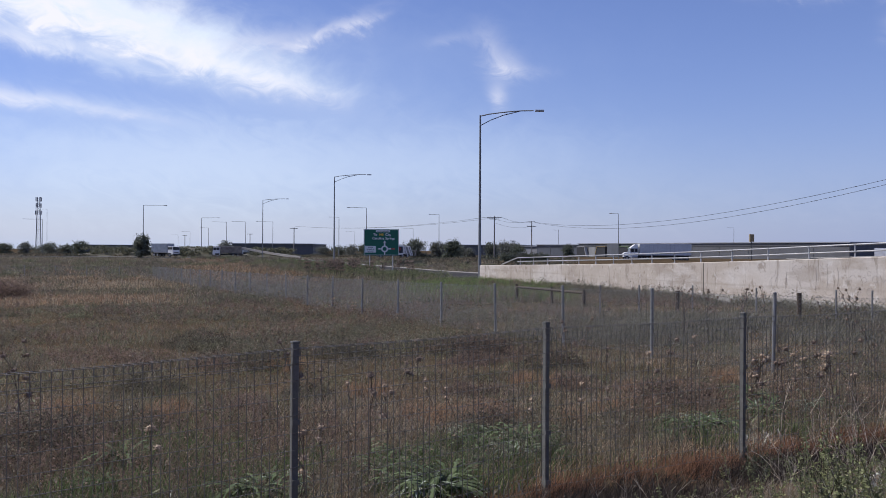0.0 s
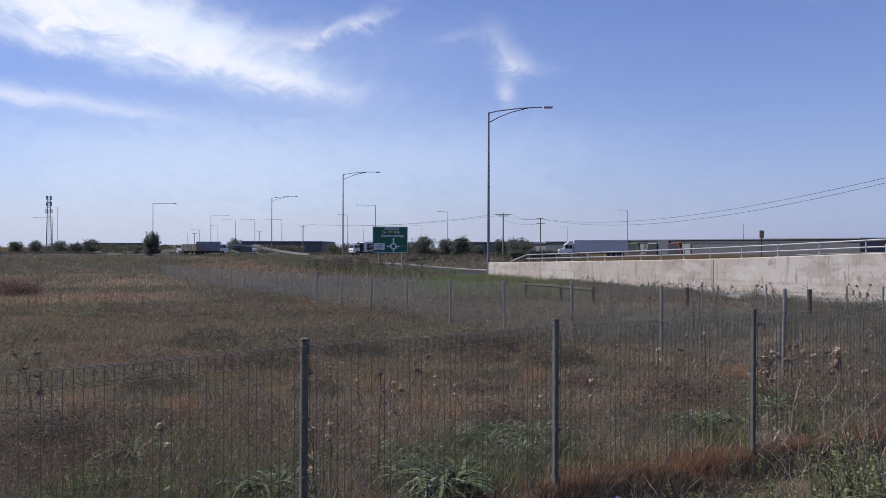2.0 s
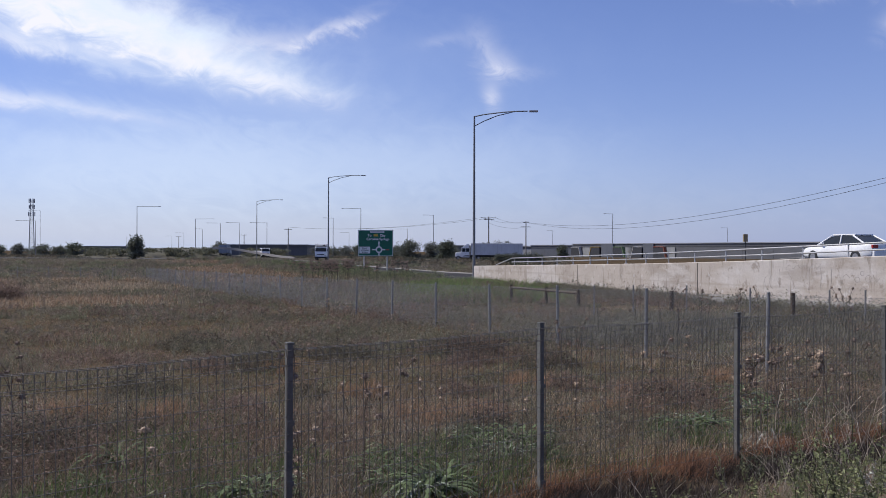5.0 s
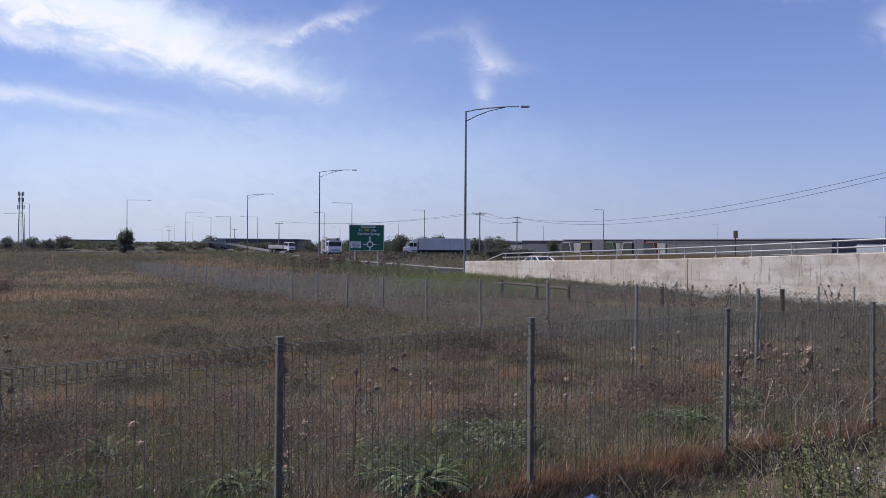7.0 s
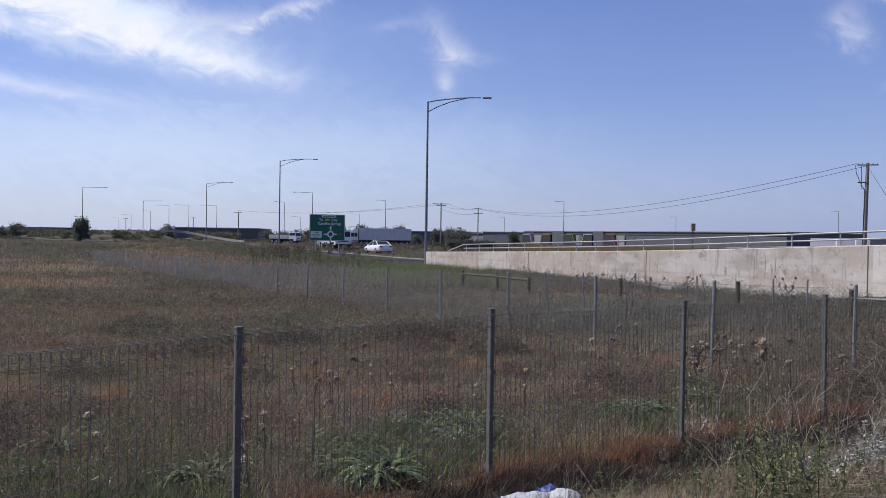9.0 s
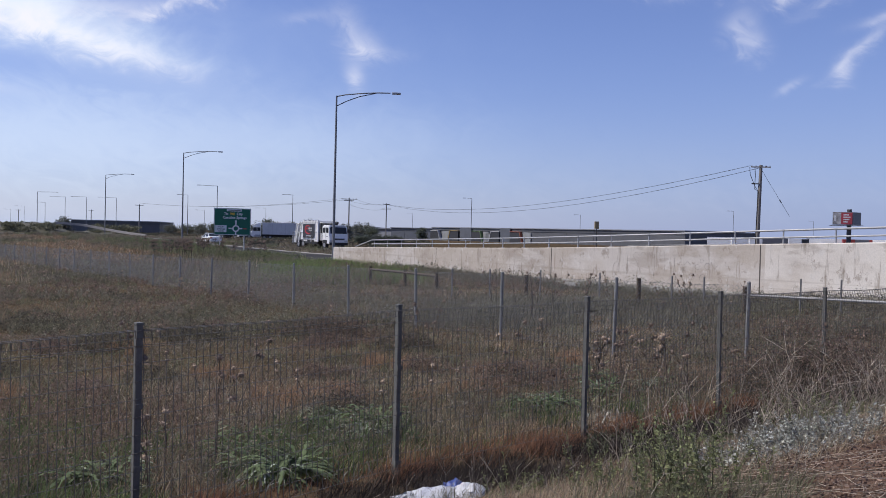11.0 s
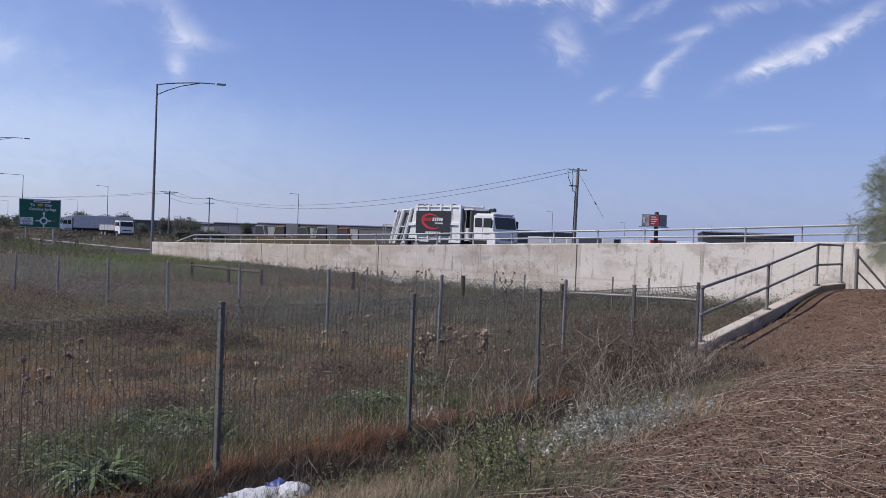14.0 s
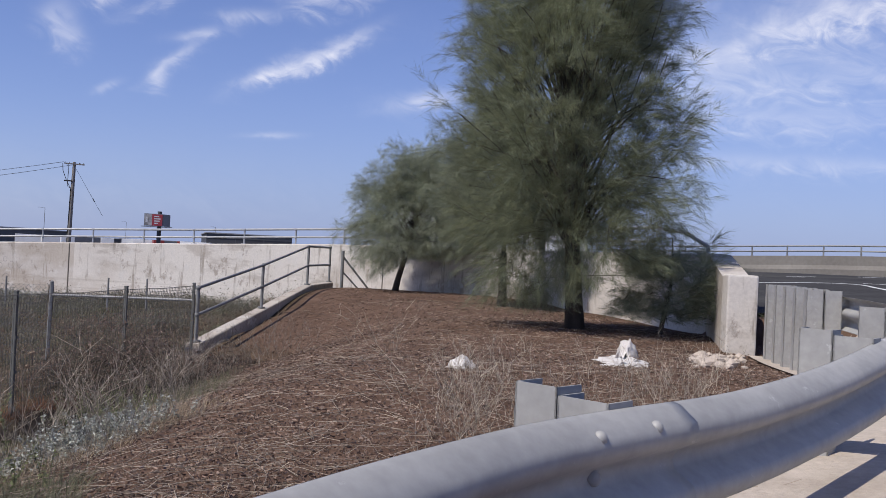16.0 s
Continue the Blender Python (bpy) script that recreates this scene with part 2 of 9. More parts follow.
def smooth01(a, b, x):
    t = np.clip((np.asarray(x, float) - a) / (b - a), 0, 1)
    return t * t * (3 - 2 * t)


def spline(pts, n):
    """Points evenly along a smooth curve through pts."""
    P = [Vector(p) for p in pts]
    out = []
    for i in range(len(P) - 1):
        p0, p1, p2, p3 = P[max(i - 1, 0)], P[i], P[i + 1], P[min(i + 2, len(P) - 1)]
        for k in range(24):
            t = k / 24
            out.append(0.5 * ((2 * p1) + (p2 - p0) * t + (2 * p0 - 5 * p1 + 4 * p2 - p3) * t * t + (3 * p1 - p0 - 3 * p2 + p3) * t ** 3))
    out.append(P[-1])
    cum = [0]
    for a, b in zip(out, out[1:]):
        cum.append(cum[-1] + (b - a).length)
    res = []
    for s in np.linspace(0, cum[-1], n):
        j = min(max(int(np.searchsorted(cum, s)) - 1, 0), len(out) - 2)
        f = (s - cum[j]) / max(cum[j + 1] - cum[j], 1e-9)
        res.append(out[j].lerp(out[j + 1], min(max(f, 0), 1)))
    return res


# ---- the lie of the land ----
F0 = Vector((0.77, 6.74, 0))             # a post of the mesh fence
FD = Vector((0.851, 0.525, 0))           # its way
FN = Vector((-0.525, 0.851, 0))          # square to it, away from the viewer
STEP = 2.2
WALL = [  # the retaining wall's front: x, y, height of its top
    (2.65, 64.9, 0.40), (7.85, 50.4, 0.73), (11.4, 39.4, 1.00), (16.2, 30.0, 1.39), (18.2, 25.1, 1.57), (19.3, 19.4, 1.75),
    (17.6, 11.9, 1.76), (15.4, 7.6, 1.76), (13.7, 5.6, 1.75)]
WALL_PTS = spline(WALL, 160)
WALL_XY = np.array([(p.x, p.y) for p in WALL_PTS])
ROAD_Y = [-60, -10, 15, 34, 49, 74, 100, 140]
ROAD_Z = [1.6, 1.35, 1.25, 0.95, 0.48, -0.45, -0.62, -0.62]


def road_level(x, y):
    xt = np.interp(y, [0, 34, 49, 74, 100, 157], [45, 33.6, 29, 17.9, 7.5, -16])
    return np.interp(y, ROAD_Y, ROAD_Z) - 0.40 * np.clip((xt - x) / 14.0, 0, 1) + 0.38 * np.clip((x - 26) / 20, 0, 1) * np.clip((45 - y) / 15, 0, 1)


def behind_wall(x, y):
    """Signed distance to the wall, positive on the road's side."""
    x, y = np.asarray(x, float), np.asarray(y, float)
    best = np.full(x.shape, 1e9)
    sign = np.zeros(x.shape)
    for (ax, ay), (bx, by) in zip(WALL_XY[:-1:2], WALL_XY[2::2]):
        ux, uy = bx - ax, by - ay
        k = np.clip(((x - ax) * ux + (y - ay) * uy) / (ux * ux + uy * uy), 0, 1)
        d = np.hypot(x - ax - k * ux, y - ay - k * uy)
        s = np.where(ux * (y - ay) - uy * (x - ax) > 0, 1.0, -1.0)
        sign = np.where(d < best, s, sign)
        best = np.minimum(best, d)
    return best * sign


def land(x, y):
    x, y = np.asarray(x, float), np.asarray(y, float)
    d = np.hypot(x, y)
    u = (x - F0.x) * FD.x + (y - F0.y) * FD.y
    s = -((x - F0.x) * FN.x + (y - F0.y) * FN.y)           # towards the viewer
    line = -0.37 + 0.98 * smooth01(9.0, 17.0, u) - 0.35 * smooth01(18, 23, u)
    top = 0.50 + 0.06 * np.sin(x * 0.9 + 1) * np.sin(y * 0.7)
    rise = smooth01(0.2, np.interp(u, [0, 9, 16], [4.4, 3.8, 2.2]), s)
    bank = line + (np.maximum(top, line) - line) * rise
    field = -0.40 - 0.20 * smooth01(2, 14, -s) - 0.22 * smooth01(16, 45, -s) * (1 - smooth01(-8, 12, x)) + 0.05 * np.sin(x * 0.31) * np.sin(y * 0.23 + 1)
    bu = (x - 8.62) * 0.826 + (y - 11.69) * 0.564            # along the beam with the handrail, and towards the viewer
    bs = (x - 8.62) * 0.564 - (y - 11.69) * 0.826
    beam = np.interp(bu, [-1.5, 0, 7.36, 9.8, 12], [-0.35, -0.16, 0.58, 0.60, 0.6])
    lift = smooth01(-1.2, 0.3, bu) * (1 - smooth01(9.5, 11, bu)) * smooth01(0.0, 0.12, bs) * (1 - smooth01(0.4, 2.6, bs))
    bank = bank + np.maximum(beam - bank, 0) * lift
    bank = bank + 0.27 * np.exp(-((x - 4.8) ** 2 / 7 + (y - 0.7) ** 2 / 1.6))
    fld = np.where(s > 0, bank, line + (field - line) * smooth01(0.0, 2.2, -s))
    # beyond the beam with the handrail the ground falls back to the field
    z = fld
    w = behind_wall(x, y)
    road = road_level(x, y) - 0.06
    k = np.where(y < 65, smooth01(0.25, 1.1, w), 0) * (d < 260)
    z = z + (road - z) * k
    far = smooth01(66, 95, y)
    z = z * (1 - far) + (-0.62) * far
    return z


def land1(x, y):
    return float(land(np.array([x]), np.array([y]))[0])


def mesh_object(name, verts, faces, material, parent=None, smooth=False):
    me = bpy.data.meshes.new(name)
    verts, faces = np.asarray(verts, np.float32), np.asarray(faces, np.int32)
    k = faces.shape[1]
    me.vertices.add(len(verts))
    me.vertices.foreach_set("co", verts.ravel())
    me.loops.add(faces.size)
    me.loops.foreach_set("vertex_index", faces.ravel())
    me.polygons.add(len(faces))
    me.polygons.foreach_set("loop_start", np.arange(0, faces.size, k, dtype=np.int32))
    me.update(calc_edges=True)
    if smooth:
        me.shade_smooth()
    me.materials.append(material)
    ob = new(name, me)
    if parent:
        ob.parent = parent
    return ob


def ground_material():
    """Bare earth and litter between the plants: browns deepened for shade, with mulch on the bank."""
    M = bpy.data.materials.new("earth")
    M.use_nodes = True
    nt = M.node_tree
    p = nt.nodes["Principled BSDF"]
    p.inputs["Roughness"].default_value = 0.95
    p.inputs["Specular IOR Level"].default_value = 0.0
    geo = node(nt, "ShaderNodeNewGeometry")

    def tex(sc, detail=6, rough=0.62):
        t = node(nt, "ShaderNodeTexNoise")
        t.inputs["Scale"].default_value, t.inputs["Detail"].default_value, t.inputs["Roughness"].default_value = sc, detail, rough
        nt.links.new(geo.outputs["Position"], t.inputs["Vector"])
        return t.outputs["Fac"]

    def ramp(fac, stops):
        r = node(nt, "ShaderNodeValToRGB")
        el = r.color_ramp.elements
        while len(el) < len(stops):
            el.new(0.5)
        for e, (pos, c) in zip(el, stops):
            e.position, e.color = pos, (*c, 1)
        nt.links.new(fac, r.inputs[0])
        return r.outputs[0]
    # earth browns, taken darker to stand for shade in the gaps between blades
    big = ramp(tex(0.16), [(0.30, (0.050, 0.044, 0.029)), (0.45, (0.072, 0.058, 0.039)), (0.58, (0.105, 0.076, 0.051)), (0.72, (0.054, 0.050, 0.032))])
    small = ramp(tex(7.0), [(0.3, (0.55, 0.5, 0.46)), (0.5, (1, 1, 1)), (0.72, (1.45, 1.3, 1.15))])
    mul = node(nt, "ShaderNodeMix", data_type="RGBA", blend_type="MULTIPLY")
    mul.inputs[0].default_value = 1
    nt.links.new(big, mul.inputs[6])
    nt.links.new(small, mul.inputs[7])
    # mulch on the near bank, beyond a wavering edge
    dot = node(nt, "ShaderNodeVectorMath", operation="DOT_PRODUCT")
    dot.inputs[1].default_value = (-FN.x, -FN.y, 0)
    nt.links.new(geo.outputs["Position"], dot.inputs[0])
    wob = node(nt, "ShaderNodeMath", operation="MULTIPLY_ADD")
    wob.inputs[1].default_value = 2.4
    nt.links.new(tex(0.7), wob.inputs[0])
    nt.links.new(dot.outputs["Value"], wob.inputs[2])
    edge = node(nt, "ShaderNodeMapRange")
    edge.inputs[1].default_value, edge.inputs[2].default_value = 0.6 - F0.dot(FN) + 1.2, 1.6 - F0.dot(FN) + 1.2
    nt.links.new(wob.outputs[0], edge.inputs[0])
    mulch = ramp(tex(2.6, 10, 0.75), [(0.3, (0.080, 0.052, 0.040)), (0.5, (0.125, 0.080, 0.059)), (0.7, (0.175, 0.118, 0.088))])
    up_bank = node(nt, "ShaderNodeVectorMath", operation="DOT_PRODUCT")      # and all the way up to the beam
    up_bank.inputs[1].default_value = (0.564, -0.826, 0)
    nt.links.new(geo.outputs["Position"], up_bank.inputs[0])
    by_beam = node(nt, "ShaderNodeMapRange")
    by_beam.inputs[1].default_value, by_beam.inputs[2].default_value = 8.62 * 0.564 - 11.69 * 0.826 + 0.1, 8.62 * 0.564 - 11.69 * 0.826 + 0.5
    nt.links.new(up_bank.outputs["Value"], by_beam.inputs[0])
    sep = node(nt, "ShaderNodeSeparateXYZ")
    nt.links.new(geo.outputs["Position"], sep.inputs[0])
    past = node(nt, "ShaderNodeMapRange")
    past.inputs[1].default_value, past.inputs[2].default_value = 8.6, 10.0
    nt.links.new(sep.outputs[0], past.inputs[0])
    both = node(nt, "ShaderNodeMath", operation="MULTIPLY")
    nt.links.new(by_beam.outputs[0], both.inputs[0])
    nt.links.new(past.outputs[0], both.inputs[1])
    either = node(nt, "ShaderNodeMath", operation="MAXIMUM")
    nt.links.new(both.outputs[0], either.inputs[0])
    nt.links.new(edge.outputs[0], either.inputs[1])
    mx = node(nt, "ShaderNodeMix", data_type="RGBA")
    nt.links.new(either.outputs[0], mx.inputs[0])
    nt.links.new(mul.outputs[2], mx.inputs[6])
    nt.links.new(mulch, mx.inputs[7])
    nt.links.new(mx.outputs[2], p.inputs["Base Color"])
    b = node(nt, "ShaderNodeBump")
    b.inputs["Strength"].default_value, b.inputs["Distance"].default_value = 0.4, 0.012
    nt.links.new(tex(40, 8, 0.75), b.inputs["Height"])
    nt.links.new(b.outputs[0], p.inputs["Normal"])
    return M


def make_ground():
    rad = np.concatenate([np.geomspace(0.4, 110, 330), np.geomspace(116, 4200, 46)])
    ang = np.radians(np.concatenate([np.arange(-60, 120, 0.5), np.arange(120, 300, 5.0)]))
    R, A = np.meshgrid(rad, ang, indexing="ij")
    X, Y = R * np.sin(A), R * np.cos(A)
    Z = land(X.ravel(), Y.ravel())
    V = np.stack([X.ravel(), Y.ravel(), Z], 1)
    n, m = R.shape
    i, j = np.meshgrid(np.arange(n - 1), np.arange(m), indexing="ij")
    a, b = i * m + j, i * m + (j + 1) % m
    F = np.stack([a, a + m, b + m, b], -1).reshape(-1, 4)
    V = np.concatenate([V, [[0, 0, land1(0, 0.01)]]])
    ob = mesh_object("ground", V, F, ground_material(), smooth=True)
    tagged(ob, "dry weedy ground, brown earth with patches of dead grass", "ground", kind="structure")
    # the small disc under the viewer
    bm = fresh()
    ring = [bm.verts.new((0.4 * math.sin(a), 0.4 * math.cos(a), land1(0.4 * math.sin(a), 0.4 * math.cos(a)))) for a in ang[::12]]
    bm.faces.new(ring[::-1])
    part("ground_middle", bm, ob.data.materials[0], ob)


make_ground()


def asphalt():
    return mat("asphalt", (0.068, 0.068, 0.071), (0.05, 0.05, 0.053), rough=0.85, scale=0.5, bump=0.3, bump_scale=80, space="World", stain=(0.085, 0.082, 0.08), stain_scale=0.15)


def concrete(pale_panels=False):
    """Old poured concrete: pinkish grey mottle, rain streaks, paler patched areas, faint formwork bands."""
    key = "pale_panel_concrete" if pale_panels else "concrete"
    if key in MATS:
        return MATS[key]
    M = bpy.data.materials.new(key)
    M.use_nodes = True
    nt = M.node_tree
    p = nt.nodes["Principled BSDF"]
    p.inputs["Roughness"].default_value = 0.92
    p.inputs["Specular IOR Level"].default_value = 0.2
    geo = node(nt, "ShaderNodeNewGeometry")

    def tex(stretch, sc, detail=5, rough=0.6):
        mp = node(nt, "ShaderNodeMapping")
        mp.inputs["Scale"].default_value = stretch
        nt.links.new(geo.outputs["Position"], mp.inputs[0])
        t = node(nt, "ShaderNodeTexNoise")
        t.inputs["Scale"].default_value, t.inputs["Detail"].default_value, t.inputs["Roughness"].default_value = sc, detail, rough
        nt.links.new(mp.outputs[0], t.inputs["Vector"])
        return t.outputs["Fac"]

    def mask(fac, lo, hi, top=1.0):
        n = node(nt, "ShaderNodeMapRange")
        n.inputs[1].default_value, n.inputs[2].default_value, n.inputs[4].default_value = lo, hi, top
        nt.links.new(fac, n.inputs[0])
        return n.outputs[0]

    def mix(fac, a, b, blend="MIX"):
        n = node(nt, "ShaderNodeMix", data_type="RGBA", blend_type=blend)
        for v, i in ((fac, 0), (a, 6), (b, 7)):
            if isinstance(v, tuple):
                n.inputs[i].default_value = (*v, 1)
            elif isinstance(v, float):
                n.inputs[i].default_value = v
            else:
                nt.links.new(v, n.inputs[i])
        return n.outputs[2]
    col = mix(mask(tex((1, 1, 1), 0.55), 0.35, 0.66), (0.42, 0.365, 0.31), (0.50, 0.445, 0.385))
    col = mix(mask(tex((0.7, 0.7, 1.6), 0.30, 4), 0.50, 0.57, 0.8), col, (0.56, 0.52, 0.475))           # paler patches
    sep = node(nt, "ShaderNodeSeparateXYZ")
    nt.links.new(geo.outputs["Position"], sep.inputs[0])
    past_joint = node(nt, "ShaderNodeMath", operation="LESS_THAN")
    past_joint.inputs[1].default_value = 29.6
    nt.links.new(sep.outputs[1], past_joint.inputs[0])
    half = node(nt, "ShaderNodeMath", operation="MULTIPLY")
    nt.links.new(past_joint.outputs[0], half.inputs[0])
    nt.links.new(mask(tex((0.5, 0.5, 1.4), 0.45, 4), 0.36, 0.50, 0.75 if pale_panels else 0.0), half.inputs[1])
    col = mix(half.outputs[0], col, (0.66, 0.62, 0.565))                                              # paler panels past the joint
    col = mix(mask(tex((0.35, 0.35, 1.2), 0.9, 5, 0.7), 0.54, 0.62, 0.5), col, (0.33, 0.28, 0.235))       # broad damp stains
    col = mix(mask(tex((2.6, 2.6, 0.30), 1.2, 6, 0.70), 0.56, 0.64, 0.75), col, (0.27, 0.23, 0.19))  # rain streaks
    col = mix(mask(tex((1.6, 1.6, 1.2), 1.3, 7, 0.74), 0.57, 0.63, 0.7), col, (0.28, 0.235, 0.195))   # blotches
    col = mix(mask(tex((1.3, 1.3, 1.1), 1.9, 5, 0.6), 0.60, 0.64, 0.6), col, (0.60, 0.57, 0.53))   # flaked pale spots
    col = mix(mask(tex((0.02, 0.02, 5.0), 1.0, 2), 0.60, 0.66, 0.3), col, (0.33, 0.285, 0.24))     # formwork bands
    col = mix(0.25, col, mix(mask(tex((1, 1, 1), 22, 4), 0.3, 0.7), (0.55, 0.55, 0.55), (1.25, 1.25, 1.25)), "MULTIPLY")
    nt.links.new(col, p.inputs["Base Color"])
    b = node(nt, "ShaderNodeBump")
    b.inputs["Strength"].default_value, b.inputs["Distance"].default_value = 0.35, 0.01
    nt.links.new(tex((1, 1, 1), 24, 6), b.inputs["Height"])
    nt.links.new(b.outputs[0], p.inputs["Normal"])
    MATS[key] = M
    return M


def galvanised():
    return mat("galvanised_steel", (0.46, 0.46, 0.46), (0.36, 0.36, 0.36), rough=0.5, metal=0.3, scale=6, bump=0.1, bump_scale=50)


def dull_steel():
    return mat("dull_pipe", (0.24, 0.24, 0.235), (0.17, 0.17, 0.165), rough=0.6, metal=0.15, scale=10)


# roads: one sheet behind the wall, one curving away to the far left
def strip(name, centre, widths, material, lift, label, category="road"):
    bm = fresh()
    rows = []
    for i, p in enumerate(centre):
        d = (centre[min(i + 1, len(centre) - 1)] - centre[max(i - 1, 0)])
        d.z = 0
        d.normalize()
        side = Vector((d.y, -d.x, 0))
        w = widths[i] if isinstance(widths, (list, tuple)) else widths
        row = []
        for k in np.linspace(-w / 2, w / 2, 9):
            q = p + side * k
            row.append(bm.verts.new((q.x, q.y, lift(q.x, q.y))))
        rows.append(row)
    for a, b in zip(rows, rows[1:]):
        for j in range(8):
            bm.faces.new((a[j], a[j + 1], b[j + 1], b[j]))
    bmesh.ops.recalc_face_normals(bm, faces=bm.faces)
    ob = part(name, bm, material, smooth=True)
    return tagged(ob, label, category, kind="structure")


def road_sheet():
    """The carriageway held up by the wall, out to the far barrier."""
    bm = fresh()
    rows = []
    near = [Vector((p.x, p.y, 0)) for p in spline([(1.5, 78, 0), (2.9, 66, 0), *[(a + 0.35, b, 0) for a, b, c in WALL], (12.6, 3.6, 0), (9.8, 1.3, 0), (6.6, -1.2, 0), (4.5, -6, 0), (3, -30, 0)], 90)]
    farside = spline([(10, 105, 0), (22, 82, 0), (38, 55, 0), (46, 34, 0), (50, 16, 0), (50, 0, 0), (48, -20, 0), (44, -50, 0)], 90)
    for a, b in zip(near, farside):
        rows.append([bm.verts.new((q.x, q.y, float(road_level(q.x, q.y)))) for q in (a.lerp(b, k) for k in np.linspace(0, 1, 20))])
    for a, b in zip(rows, rows[1:]):
        for j in range(19):
            bm.faces.new((a[j], a[j + 1], b[j + 1], b[j]))
    bmesh.ops.recalc_face_normals(bm, faces=bm.faces)
    ob = part("road", bm, asphalt(), smooth=True)
    tagged(ob, "grey asphalt road rising behind the wall", "road", kind="structure")
    return farside


FARSIDE = road_sheet()
FAR_KERB = spline([(8, 70, 0), (1.2, 83.6, 0), (-2.0, 92.6, 0), (-5.5, 104, 0), (-9.9, 118, 0), (-15.5, 137.6, 0), (-23, 164, 0), (-36, 196, 0), (-62, 214, 0), (-115, 228, 0), (-260, 245, 0)], 70)


def beside(pts, off):
    """The line run that far to the right of its way."""
    out = []
    for i, p in enumerate(pts):
        d = pts[min(i + 1, len(pts) - 1)] - pts[max(i - 1, 0)]
        d.z = 0
        d.normalize()
        out.append(p + Vector((d.y, -d.x, 0)) * off)
    return out


asphalt_gloss = asphalt().node_tree.nodes["Principled BSDF"].inputs["Specular IOR Level"]
asphalt_gloss.default_value = 0.0      # dusty, no shine
FAR_ROAD = beside(FAR_KERB, -3.6)
strip("road_far", FAR_ROAD, 7.2, asphalt(), lambda x, y: float(land(np.array([x]), np.array([y]))[0]) + 0.10, "grey asphalt road curving away to a roundabout")
strip("road_joining", beside(FAR_KERB, 6.0)[8:48], 7.5, asphalt(), lambda x, y: float(land(np.array([x]), np.array([y]))[0]) + 0.03, "second grey lane beyond the kerb")


def make_far_kerb():
    prof = [(-0.10, -0.12), (-0.10, 0.09), (-0.06, 0.12), (0.10, 0.12), (0.12, -0.12)]
    pts = [Vector((p.x, p.y, land1(p.x, p.y) + 0.06)) for p in FAR_KERB]
    ob = part("kerb_far", sweep(fresh(), pts, prof), mat("kerb_pale", (0.30, 0.285, 0.26), (0.22, 0.21, 0.19), rough=0.9, scale=0.6))
    tagged(ob, "pale concrete kerb along the far road", "kerb", kind="structure")


make_far_kerb()


def line_strip(name, pts, w, zf, label):
    bm = fresh()
    prev = None
    for i, p in enumerate(pts):
        d = (pts[min(i + 1, len(pts) - 1)] - pts[max(i - 1, 0)])
        d.z = 0
        d.normalize()
        s = Vector((d.y, -d.x, 0)) * w / 2
        cur = [bm.verts.new((*(p + k * s).xy, zf((p + k * s).x, (p + k * s).y))) for k in (-1, 1)]
        if prev:
            bm.faces.new((prev[0], prev[1], cur[1], cur[0]))
        prev = cur
    bmesh.ops.recalc_face_normals(bm, faces=bm.faces)
    return tagged(part(name, bm, mat("road_paint", (0.72, 0.72, 0.70), (0.6, 0.6, 0.58), rough=0.7, scale=3)), label, "road marking", kind="structure")


# ---- the retaining wall ----
def make_wall():
    th = 0.34
    bm = fresh()
    n = len(WALL_PTS)
    tops = np.interp(np.arange(n), np.linspace(0, n - 1, n), [p.z for p in WALL_PTS])
    rings = []
    for i, p in enumerate(WALL_PTS):
        d = WALL_PTS[min(i + 1, n - 1)] - WALL_PTS[max(i - 1, 0)]
        d.z = 0
        d.normalize()
        back = Vector((-d.y, d.x, 0))
        f, b = Vector((p.x, p.y, 0)), Vector((p.x, p.y, 0)) + back * th
        t = tops[i]
        ring = [(f, -1.2), (f, t - 0.03), (f + back * 0.03, t), (b - back * 0.03, t), (b, t - 0.03), (b, -1.2)]
        rings.append([bm.verts.new((q.x, q.y, z)) for q, z in ring])
    for r0, r1 in zip(rings, rings[1:]):
        for j in range(6):
            bm.faces.new((r0[j], r0[(j + 1) % 6], r1[(j + 1) % 6], r1[j]))
    bm.faces.new(rings[0])
    bm.faces.new(rings[-1][::-1])
    bmesh.ops.recalc_face_normals(bm, faces=bm.faces)
    ob = part("wall_retaining", bm, concrete(True))
    tagged(ob, "long curved concrete retaining wall with water stains and faint scribbles", "wall", kind="structure")
    return ob


wall = make_wall()


def wall_at(k):
    """Front place, way, back and top height at a share k of the wall's length."""
    i = k * (len(WALL_PTS) - 1)
    j = min(int(i), len(WALL_PTS) - 2)
    p = WALL_PTS[j].lerp(WALL_PTS[j + 1], i - j)
    d = WALL_PTS[min(j + 2, len(WALL_PTS) - 1)] - WALL_PTS[max(j - 1, 0)]
    d.z = 0
    d.normalize()
    return p, d, Vector((-d.y, d.x, 0))


def wall_share(az):
    """The share of the wall's length at a bearing."""
    a = np.degrees(np.arctan2(-WALL_XY[:, 0], WALL_XY[:, 1]))
    return float(np.interp(-az, -a, np.linspace(0, 1, len(a))))


def make_wall_details():
    dark = mat("joint_filler", (0.10, 0.085, 0.075), rough=0.9)
    for az in (-8.85, -16.15, -28.7, -47.5, -60.0):
        p, d, back = wall_at(wall_share(az))
        bm = fresh()
        m = Matrix(((d.x, back.x, 0, p.x), (d.y, back.y, 0, p.y), (0, 0, 1, 0), (0, 0, 0, 1)))
        box(bm, (-0.022, -0.006, -1.0), (0.022, 0.05, p.z - 0.03), m)
        part("joint", bm, dark, wall)


make_wall_details()


